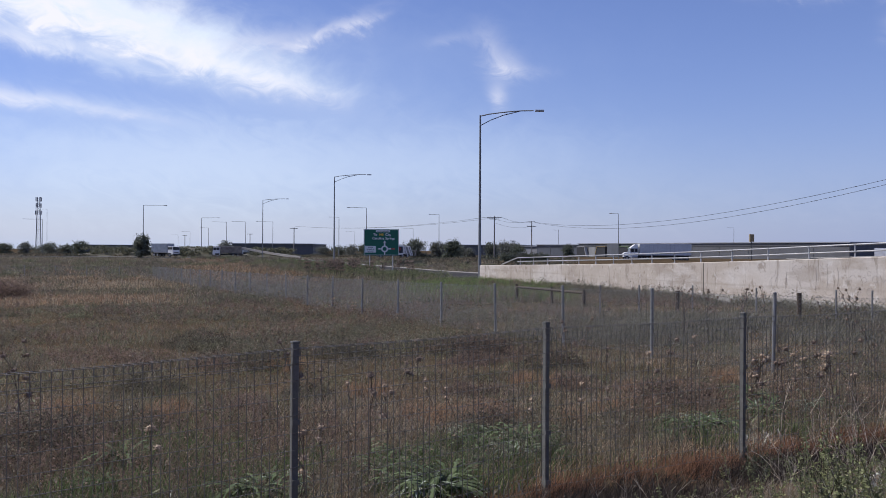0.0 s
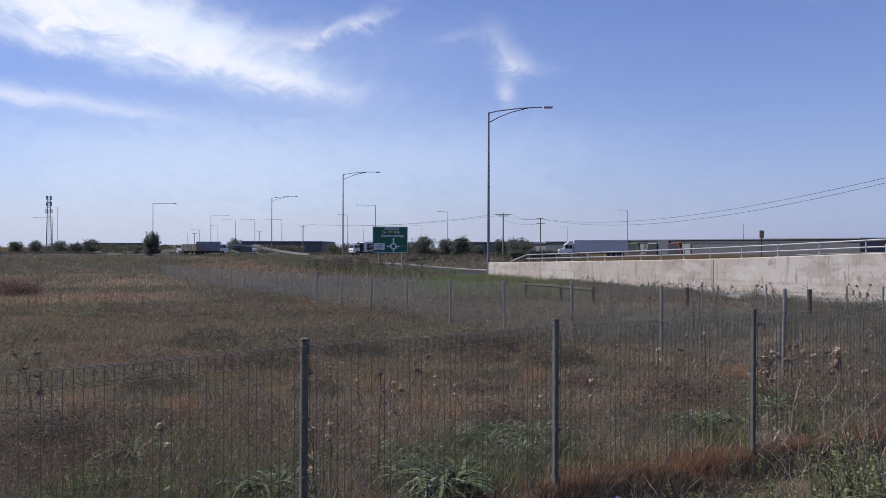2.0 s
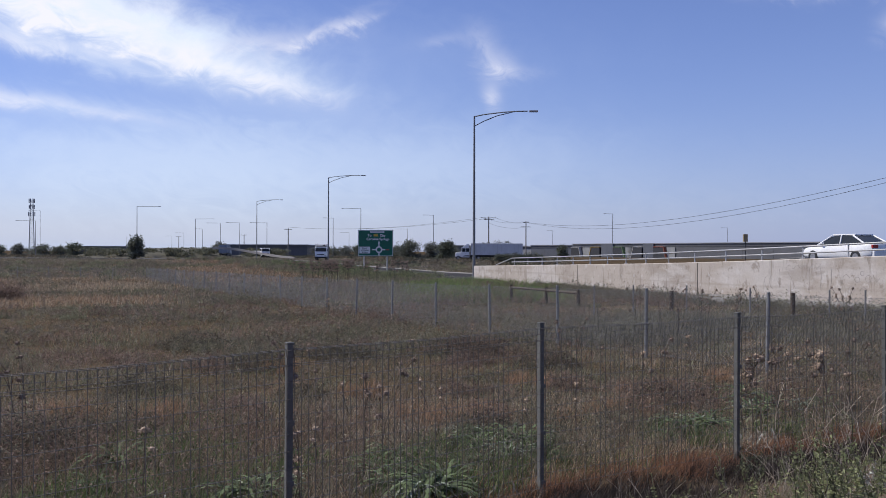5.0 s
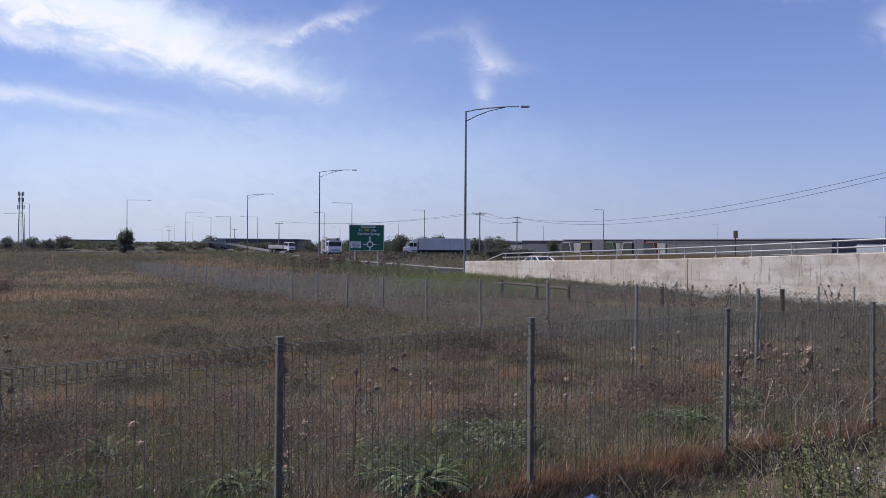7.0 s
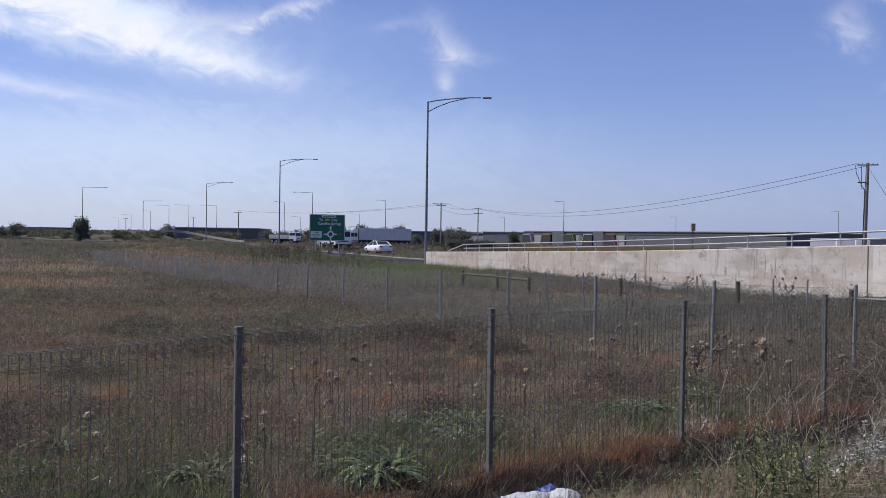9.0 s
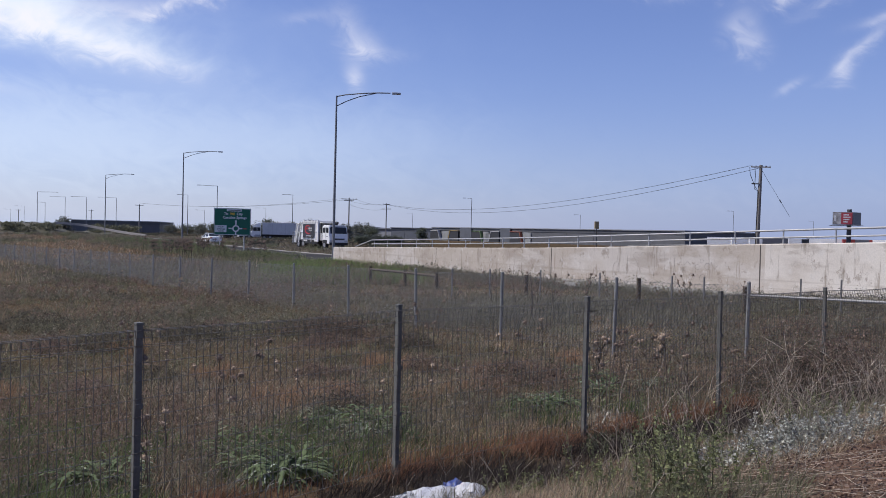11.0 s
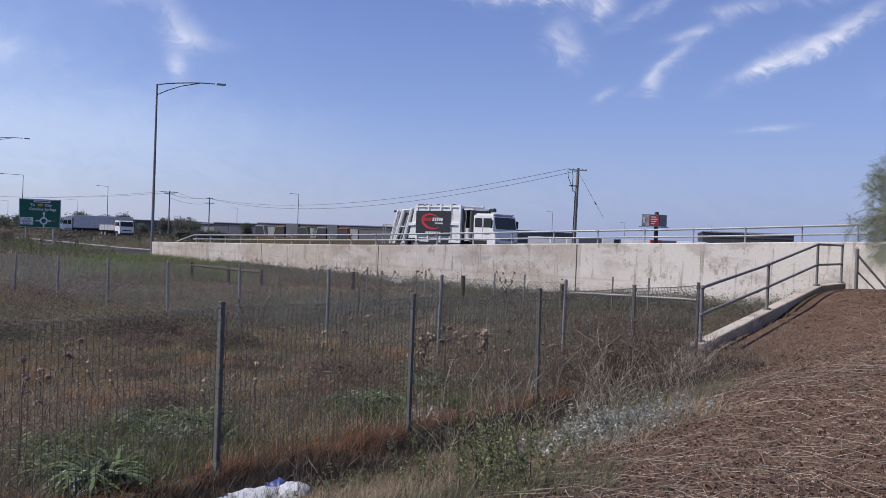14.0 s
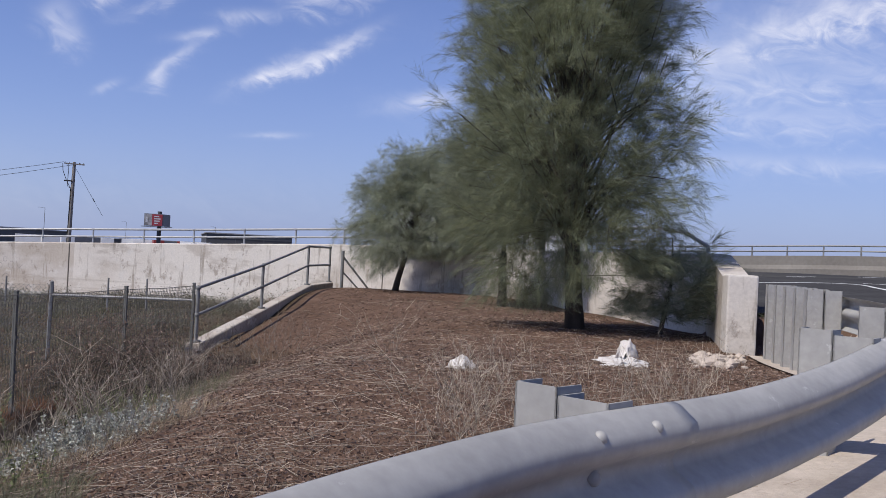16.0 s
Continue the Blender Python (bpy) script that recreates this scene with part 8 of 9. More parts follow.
def make_leafy():
    """Weeds with stems and small leaves, and round twiggy bushes."""
    rng = np.random.default_rng(77)
    green = leaf_mat("weed_leaf", (0.28, 0.30, 0.145), (0.14, 0.16, 0.075), scale=6)
    tall = [(-0.75, 3.0, 0.50, 16), (-0.55, 2.75, 0.42, 12), (-1.0, 3.2, 0.40, 12), (-0.35, 3.05, 0.34, 10), (-0.2, 2.6, 0.34, 10), (0.1, 2.3, 0.30, 9), (0.15, 1.5, 0.16, 10), (0.0, 1.35, 0.14, 9)]
    for k in range(26):
        u = -0.5 + 5.5 * rng.random()
        tall.append((u, np.interp(u, BANK_U, BANK_S) * rng.uniform(0.35, 0.85), rng.uniform(0.14, 0.34), 7))
    leafy_plants("leafy_weeds", rng, tall, green, OLIVE, "leafy green weeds on the near bank", (0.012, 0.036), 130)
    leafy_plants("dark_leafy_weeds", rng, [(1.95, 0.45, 0.24, 9), (1.6, 0.55, 0.2, 8), (2.3, 0.35, 0.18, 7), (5.6, 0.35, 0.42, 10), (5.9, 0.5, 0.38, 9), (6.3, 0.4, 0.3, 8), (5.2, 0.25, 0.3, 8)], leaf_mat("dark_weed_leaf", (0.15, 0.165, 0.10), (0.09, 0.10, 0.06), scale=6), OLIVE, "dull green leafy weeds by the fence's foot", (0.02, 0.045), 90)
    mat_spots = []
    for c in range(15):
        u0 = 0.45 + 1.75 * rng.random()
        s0 = 2.98 - 0.20 * (u0 - 0.5) - 0.5 * rng.random()
        for k in range(5):
            mat_spots.append((u0 + 0.13 * rng.normal(), s0 + 0.11 * rng.normal(), rng.uniform(0.06, 0.24), 8))
    leafy_plants("silver_bush", rng, mat_spots, SILVER, TWIG, "silver-grey leafy weeds matted on the near bank", (0.014, 0.046), 190, 0.75, 0.20)
    for az, d, r, h in ((-31.2, 11.3, 0.78, 0.78), (-32.9, 12.0, 0.5, 0.55), (-29.9, 11.9, 0.45, 0.45), (-34.2, 13.6, 0.5, 0.5), (-13.9, 11.4, 0.42, 0.26), (-2.2, 17.6, 0.6, 0.30), (24.2, 9.2, 0.55, 0.35), (-3.2, 9.2, 0.3, 0.24), (26, 46, 1.3, 0.7)):
        p = polar(az, d)
        n = int(9000 * r)
        VV, FF = leaf_cloud(rng, (0, 0, h * 0.35), (r, r, h), n, 0.007 + 0.0006 * d)
        VV = VV[np.repeat(VV.reshape(-1, 3, 3)[:, :, 2].min(1) > -0.05, 3)]
        bush = thing("dead_bush", pose(p.x, p.y, land1(p.x, p.y)), "round dark brown dead bush with fine twigs", "bush", "dead bushes")
        twigs = []
        for k in range(36):
            e = Vector(rng.normal(size=3)).normalized()
            e = Vector((e.x * r * 0.8, e.y * r * 0.8, abs(e.z) * h * 1.1))
            twigs.append((Vector((0, 0, -0.02)), e * 0.5 + Vector(rng.normal(size=3)) * 0.04, 0.004))
            twigs.append((twigs[-1][1], e, 0.0025))
        tv, tf = prisms(twigs)
        tagged(mesh_object("twig_wood", tv, tf, BRUSH, bush), kind="stuff")
        tagged(mesh_object("leafage", VV, np.arange(len(VV)).reshape(-1, 3), BRUSH, bush), kind="stuff")



def make_near_bank():
    """Dead stalks, weeds, mulch and sticks on the viewer's side of the fence."""
    rng = np.random.default_rng(31)
    # low mixed grass at the fence's near side
    xy = scatter(rng, 90000, -42, 18, 3.6, 13, 1.2)
    s, u = fence_s(xy[:, 0], xy[:, 1])
    lim = np.interp(u, BANK_U, BANK_S) * (0.78 + 0.45 * value_noise(xy[:, 0] + 9, xy[:, 1] + 9, 0.7, 3))
    xy = xy[(s > 0.95 + 0.25 * np.sin(u * 2.1)) & (s < lim)]
    m = value_noise(xy[:, 0] + 5, xy[:, 1] + 5, 0.8, 13)
    for nm, k, material, label in (("near_dry_grass", m > 0.52, DRY, "dry tan grass on the near bank"), ("near_weeds", m < 0.40, OLIVE, "low green weeds on the near bank"), ("near_dead_grass", (m >= 0.40) & (m <= 0.52), GREY, "dead grey grass on the near bank")):
        n = int(k.sum())
        blades(nm, with_z(xy[k]), rng.uniform(0.04, 0.20, n), np.full(n, 0.0042), rng.uniform(0.2, 0.98, n), material, label, "grass", rng)
    # broken dead stalks with side twigs
    segs = []

    def stalk(x, y, h, lean, twigs, r):
        p = Vector((x, y, land1(x, y) - 0.02))
        d = Vector((rng.normal() * lean, rng.normal() * lean, 1)).normalized()
        k = 4
        for i in range(k):
            q = p + d * h / k
            segs.append((p, q, r * (1 - 0.17 * i)))
            if i and rng.random() < twigs:
                for _ in range(1 + int(rng.random() * 2)):
                    e = (d * 0.95 + Vector((rng.normal(), rng.normal(), rng.normal() * 0.3)) * 0.5).normalized()
                    m_ = q + e * h * (0.18 + 0.14 * rng.random())
                    segs.append((q, m_, r * 0.55))
                    segs.append((m_, m_ + (e + Vector((rng.normal(), rng.normal(), rng.normal())) * 0.5).normalized() * h * 0.12, r * 0.4))
            d = (d + Vector((rng.normal(), rng.normal(), rng.normal() * 0.4)) * 0.22).normalized()
            p = q
    for k in range(300):
        u_ = -1.2 + 8.5 * rng.random()
        s_ = np.interp(u_, BANK_U, BANK_S) * (0.25 + 0.75 * rng.random())
        if s_ > 0.5:
            p = F0 + FD * u_ - FN * s_
            stalk(p.x, p.y, rng.uniform(0.15, 0.45), 0.45, 0.9, 0.0019)
    grey = list(segs)
    segs.clear()
    for k in range(40):      # the tall pale ones
        u_ = rng.uniform(0.2, 6.6)
        s_ = max(0.6, np.interp(u_, BANK_U, BANK_S) * rng.uniform(0.4, 0.85))
        p = F0 + FD * u_ - FN * s_
        for i in range(3):
            stalk(p.x + 0.05 * rng.normal(), p.y + 0.05 * rng.normal(), rng.uniform(0.3, 0.68), 0.20, 1.0, 0.0026)
    for k in range(330):      # by the crash barrier
        az, d = rng.choice([rng.normal(-54.5, 1.6), -52 - 17 * rng.random(), rng.normal(-66.5, 2.0)], p=[0.35, 0.4, 0.25]), 4.6 + 3.6 * rng.random() ** 1.2
        p = polar(az, d)
        stalk(p.x, p.y, rng.uniform(0.12, 0.42), 0.32, 0.75, 0.0019)
    pale, segs[:] = list(segs), []
    for k in range(130):       # before the beam
        u_, s_ = 6 + 4.6 * rng.random(), 0.25 + 1.3 * rng.random()
        q = F0 + FD * u_ - FN * s_
        stalk(q.x, q.y, rng.uniform(0.2, 0.6), 0.35, 0.9, 0.0028)
    grey += segs
    V, F = prisms(grey)
    tagged(mesh_object("grey_twigs", V, F, TWIG), "thin grey-brown dead twigs among the near weeds", "dead weeds", kind="stuff")
    segs[:] = pale
    for az, d in ((-47.6, 11.2), (-48.6, 9.6), (-49.8, 6.4), (-52.2, 6.0)):      # lone stalks on the mulch
        p = polar(az, d)
        for i in range(5):
            stalk(p.x + 0.06 * rng.normal(), p.y + 0.06 * rng.normal(), rng.uniform(0.3, 0.6), 0.5, 0.7, 0.003)
    V, F = prisms(segs)
    ob = mesh_object("dead_stalks", V, F, STRAW)
    tagged(ob, "pale broken dead weed stalks with twigs", "dead weeds", kind="stuff")
    # sticks lying on the mulch
    segs = []
    for k in range(2100):
        az, d = -24 - 44 * rng.random(), 3.4 + 16 * rng.random() ** 1.4
        p = polar(az, d)
        s_, u_ = fence_s(p.x, p.y)
        if s_ < 0.6 * np.interp(u_, BANK_U, BANK_S) or behind_wall(p.x, p.y) > -0.4:
            continue
        a = rng.uniform(0, math.pi) if rng.random() < 0.75 else rng.normal(0.35, 0.4)
        L = rng.uniform(0.05, 0.30) * (1 if rng.random() < 0.88 else 2.6)
        q = p + Vector((math.cos(a), math.sin(a), 0)) * L
        mid = (p + q) / 2 + Vector((rng.normal(), rng.normal(), 0)) * 0.05 * L
        pts = [Vector((v.x, v.y, land1(v.x, v.y) + 0.012 + 0.03 * rng.random())) for v in (p, mid, q)]
        r = rng.uniform(0.0009, 0.0023)
        segs += [(pts[0], pts[1], r), (pts[1], pts[2], r * 0.8)]
    for k in range(420):      # long pale straws
        az, d = -27 - 42 * rng.random(), 3.2 + 9 * rng.random() ** 1.3
        p = polar(az, d)
        s_, u_ = fence_s(p.x, p.y)
        if s_ < 0.8 * np.interp(u_, BANK_U, BANK_S) or behind_wall(p.x, p.y) > -0.6:
            continue
        a, bend_, L = rng.uniform(0, 2 * math.pi), rng.normal() * 0.5, rng.uniform(0.25, 0.95)
        pts = [Vector((p.x, p.y, land1(p.x, p.y) + 0.015))]
        for i in range(4):
            q = pts[-1] + Vector((math.cos(a), math.sin(a), 0)) * L / 4
            pts.append(Vector((q.x, q.y, land1(q.x, q.y) + rng.uniform(0.012, 0.05))))
            a += bend_ / 4
        segs += [(pts[i], pts[i + 1], 0.0019 * (1 - 0.12 * i)) for i in range(4)]
    V, F = prisms(segs)
    ob = mesh_object("fallen_sticks", V, F, leaf_mat("stick_grey", (0.42, 0.35, 0.27), (0.20, 0.155, 0.12), trans=0.0, island=0.6))
    tagged(ob, "grey fallen sticks and stalks on the mulch", "sticks", kind="stuff")
    # mulch: small chips
    n = 230000
    xy = scatter(rng, n, -78, -18, 2.2, 24, 1.35)
    s, u = fence_s(xy[:, 0], xy[:, 1])
    lim = np.interp(u, BANK_U, BANK_S) * (0.7 + 0.5 * value_noise(xy[:, 0] + 3, xy[:, 1] + 3, 0.9, 7))
    k = (s > 0.75 * lim) & (behind_wall(xy[:, 0], xy[:, 1]) < -0.2)
    xy = xy[k]
    n = len(xy)
    d = np.hypot(xy[:, 0], xy[:, 1])
    c = with_z(xy, 0.006)
    a = rng.random(n) * 2 * np.pi
    L = (0.006 + 0.030 * rng.random(n) ** 3)[:, None] * (0.55 + 0.055 * d)[:, None]
    thin = (rng.uniform(0.05, 0.22, n) ** 1.2)[:, None]
    e = np.stack([np.cos(a), np.sin(a), rng.normal(size=n) * 0.15], 1)
    f = np.stack([-np.sin(a), np.cos(a), rng.normal(size=n) * 0.18], 1)
    up = np.array([0, 0, 1.0]) * rng.uniform(0.002, 0.010, n)[:, None]
    V = np.stack([c - e * L / 2 - f * L * thin, c + e * L / 2 - f * L * thin * 0.7, c + e * L * 0.4 + f * L * thin + up, c - e * L * 0.45 + f * L * thin * 0.9 + up], 1).reshape(-1, 3)
    ob = mesh_object("mulch", V, np.arange(4 * n).reshape(-1, 4), leaf_mat("mulch_chips", (0.235, 0.165, 0.125), (0.12, 0.08, 0.06), island=0.6, trans=0.0))
    tagged(ob, "brown bark mulch chips and leaf litter on the bank", "mulch", kind="stuff")


def prisms(segs):
    """Three-sided twigs from (start, end, radius)."""
    V, F = [], []
    for a, b, r in segs:
        d = b - a
        if d.length < 1e-6:
            continue
        d.normalize()
        u = d.cross(Vector((0, 0, 1)) if abs(d.z) < 0.9 else Vector((1, 0, 0))).normalized()
        v = d.cross(u)
        n = len(V)
        for p, q in ((a, r), (b, r * 0.8)):
            for k in range(3):
                an = 2.0944 * k
                V.append(tuple(p + u * q * math.cos(an) + v * q * math.sin(an)))
        for k in range(3):
            F.append((n + k, n + (k + 1) % 3, n + 3 + (k + 1) % 3, n + 3 + k))
    return V, F


make_near_bank()
make_leafy()


def thistle(seed, h, heads, head_mat, stalk_mat, leaves=0, big=1.0):
    rng = np.random.default_rng(seed)
    ob = thing("thistle", pose(0, 0, 0), "dry thistle with round spiny seed heads on stiff stalks", "thistle", "thistles in the field")
    segs, tips = [], []
    p, d = Vector((0, 0, -0.03)), Vector((0, 0, 1))
    stem = [p.copy()]
    for i in range(5):
        q = p + d * h / 5
        stem.append(q.copy())
        for _ in range(1 if heads < 7 else 3):
            if i < 2 or len(tips) >= heads - 1:
                continue
            e = (d + Vector((rng.normal(), rng.normal(), 0.2)) * 0.7).normalized()
            m_ = q + e * h * 0.2
            segs.append((q, m_, 0.004 * big))
            tips.append((m_, e))
        d = (d + Vector((rng.normal(), rng.normal(), 0)) * 0.1).normalized()
        p = q
    tips.append((p, d))
    part("stalk", tube(fresh(), stem, 0.007 * big, 4, taper=[1, 0.9, 0.8, 0.7, 0.6, 0.5]), stalk_mat, ob)
    for a, b, r in segs:
        part("branch", rod(fresh(), a, b, r, seg=4), stalk_mat, ob)
    for c, e in tips:
        bm = fresh()
        r = (0.021 + 0.010 * rng.random()) * big
        bmesh.ops.create_icosphere(bm, subdivisions=1, radius=r, matrix=Matrix.Translation(c) @ Matrix.Diagonal((1, 1, 0.85, 1)))
        for k in range(26):
            n = Vector(rng.normal(size=3)).normalized()
            if n.dot(e) < -0.6:
                continue
            s = n.orthogonal().normalized() * 0.006 * big
            bm.faces.new([bm.verts.new(v) for v in (c + n * r * 0.8 - s, c + n * r * 0.8 + s, c + n * r * 1.75)])
        tagged(part("seed_head", bm, head_mat, ob), kind="stuff")
    if leaves:
        pos = np.zeros((leaves, 3))
        pos[:, 2] = rng.uniform(0, h * 0.5, leaves)
        a = rng.random(leaves) * 2 * np.pi
        L = rng.uniform(0.08, 0.2, leaves)
        out = np.stack([np.cos(a), np.sin(a), rng.uniform(-0.2, 0.5, leaves)], 1) * L[:, None]
        sd = np.stack([-np.sin(a), np.cos(a), np.zeros(leaves)], 1) * 0.014
        V = np.stack([pos - sd * 0.4, pos + out * 0.5 - sd, pos + out, pos + out * 0.5 + sd], 1).reshape(-1, 3)
        tagged(mesh_object("leaves", V, np.arange(4 * leaves).reshape(-1, 4), OLIVE, ob), kind="stuff")
    return ob


def make_thistles():
    tan = mat("thistle_tan", (0.42, 0.33, 0.24), (0.27, 0.19, 0.13), rough=0.9, scale=30)
    brown = mat("thistle_brown", (0.25, 0.185, 0.14), (0.155, 0.115, 0.09), rough=0.9, scale=30)
    stem = mat("thistle_stem", (0.17, 0.13, 0.095), (0.11, 0.085, 0.065), rough=0.9, scale=20)
    dark = mat("thistle_stem_dark", (0.07, 0.055, 0.045), rough=0.9)
    kinds = [thistle(1, 0.62, 3, tan, stem, 6), thistle(2, 0.8, 4, brown, stem, 6), thistle(3, 0.45, 2, tan, stem, 0), thistle(4, 1.0, 6, brown, dark, 0), thistle(5, 1.25, 10, brown, dark, 0, 2.0), thistle(6, 0.72, 7, tan, stem, 14, 1.5)]
    rng = random.Random(9)
    first = [(9.0, 6.3, 2), (7.6, 7.4, 2), (8.6, 6.15, 0), (4.6, 7.0, 1), (-8.7, 8.6, 0), (-6.0, 8.7, 2), (-18.9, 9.4, 0), (-19.4, 9.5, 0), (-23.4, 10.2, 1), (-24.2, 10.6, 1), (18.0, 6.6, 0), (-11.0, 9.6, 2), (-24.8, 10.1, 0), (-19.9, 9.2, 1), (3.5, 8.2, 1)]
    used = set()

    def put(az, d, k, scale=1.0):
        p = polar(az, d)
        if land1(p.x, p.y) > 0.3 or (d < 50 and behind_wall(np.array([p.x]), np.array([p.y]))[0] > -0.4):
            return
        m = Matrix.Translation((p.x, p.y, land1(p.x, p.y))) @ Matrix.Rotation(rng.uniform(0, 6), 4, "Z") @ Matrix.Rotation(radians(rng.uniform(-7, 7)), 4, "X")
        if k not in used:
            used.add(k)
            kinds[k].matrix_basis = m
        else:
            copy_thing(kinds[k], m)
    for az, d in ((-19.3, 10.9), (-23.4, 11.3)):
        put(az, d, 5)
    for az, d, k in first:
        put(az, d, k)
    for i in range(46):
        put(rng.uniform(-28, 27), rng.uniform(9, 30), rng.choice((0, 1, 2, 2)))
    for i in range(34):
        put(rng.uniform(6, 27), rng.uniform(24, 52), rng.choice((0, 2, 2)))
    for az, k in ((-12.6, 3), (-13.9, 2), (-15.2, 4), (-16.6, 3), (-10.4, 1), (-18.4, 3), (-19.6, 1), (-24.6, 3)):   # knots at the wall's foot
        for i in range(k):
            put(az + rng.uniform(-0.25, 0.25), rng.uniform(20, 23), 3)
    for i in range(58):      # the thicket by the far road
        put(rng.choice((rng.uniform(5.6, 9.0), rng.uniform(1.5, 9.8))), rng.uniform(62, 80), 4)


make_thistles()


ROSETTES = [(1.6, 6.65, 0), (2.4, 6.8, 1), (0.6, 6.7, 0), (1.2, 7.0, 3), (3.2, 6.9, 2), (0.0, 7.0, 3), (2.8, 7.5, 3), (2.5, 7.8, 1), (-4.3, 8.0, 0), (-5.2, 8.1, 0), (-3.4, 8.3, 2), (-4.8, 8.5, 1), (-2.6, 8.4, 3), (-1.6, 7.6, 3), (-1.8, 8.9, 0), (-6.2, 8.3, 3),
            (11.6, 6.8, 0), (12.4, 6.7, 1), (10.8, 7.0, 3), (10.0, 6.5, 3), (18.5, 8.6, 3), (19.5, 8.2, 1), (16.5, 8.9, 3), (20.8, 7.4, 3), (-19.5, 10.7, 1), (-19.2, 11.0, 0), (-20.0, 11.2, 3), (-19.8, 10.5, 3), (-15.2, 9.4, 1), (-15.9, 9.7, 0), (-23.3, 11.6, 3), (-17.0, 10.1, 3), (-22.1, 11.4, 0),
            (0.3, 6.6, 1), (1.9, 7.2, 3), (-0.6, 6.9, 1), (3.4, 7.3, 1), (-3.0, 8.8, 1), (-5.6, 8.5, 1), (-7.0, 8.0, 3), (-14.4, 9.0, 3), (-15.6, 9.2, 1), (-16.9, 9.6, 1), (11.0, 6.7, 1), (9.8, 7.0, 0), (-18.9, 11.9, 1), (-2.2, 8.2, 1)]    # bearing, distance, sort

def rosette(seed, size, leaves, material, lean=0.5):
    """A wild artichoke thistle: a rosette of long arching lobed leaves."""
    rng = np.random.default_rng(seed)
    V, F = [], []
    for k in range(leaves):
        a = 2.4 * k + rng.normal() * 0.3
        L = size * rng.uniform(0.6, 1.15)
        rise = rng.uniform(0.35, 1.25)
        ca, sa = math.cos(a), math.sin(a)
        n, m = len(V), 12
        for i in range(m + 1):
            t = i / m
            out, up = L * t * (1 - 0.15 * rise), L * (rise * t - (0.35 + 0.45 * rise) * t * t * (1 + lean * 0.3))
            w = L * 0.045 * math.sin(math.pi * (0.12 + 0.86 * t)) * (1.0 if i % 2 else 0.30)
            dz = -0.25 * w
            V += [(ca * out - sa * w, sa * out + ca * w, up + dz + 0.02), (ca * out, sa * out, up + 0.02), (ca * out + sa * w, sa * out - ca * w, up + dz + 0.02)]
        for i in range(m):
            b = n + 3 * i
            F += [(b, b + 1, b + 4, b + 3), (b + 1, b + 2, b + 5, b + 4)]
    ob = thing("thistle_rosette", pose(0, 0, 0), "silver-green thistle rosette with long lobed leaves", "thistle plant", "leafy thistles beyond the fence")
    tagged(mesh_object("leaves", V, F, material, ob, smooth=True), kind="stuff")
    return ob


def make_rosettes():
    silver = leaf_mat("thistle_silver", (0.34, 0.38, 0.30), (0.10, 0.13, 0.075), trans=0.2, scale=4)
    green = leaf_mat("thistle_green", (0.135, 0.175, 0.082), (0.06, 0.085, 0.038), trans=0.3, scale=4)
    kinds = [rosette(1, 0.27, 46, silver), rosette(2, 0.36, 52, green), rosette(3, 0.24, 40, silver, 0.2), rosette(4, 0.32, 50, green, 0.7)]
    rng = random.Random(5)
    spots = ROSETTES
    used = set()
    for az, d, k in spots:
        p = polar(az, d)
        m = Matrix.Translation((p.x, p.y, land1(p.x, p.y))) @ Matrix.Rotation(rng.uniform(0, 6), 4, "Z") @ Matrix.Rotation(radians(rng.uniform(-8, 8)), 4, "X") @ Matrix.Scale(rng.uniform(0.95, 1.2), 4)
        if k in used:
            copy_thing(kinds[k], m)
        else:
            used.add(k)
            kinds[k].matrix_basis = m


make_rosettes()


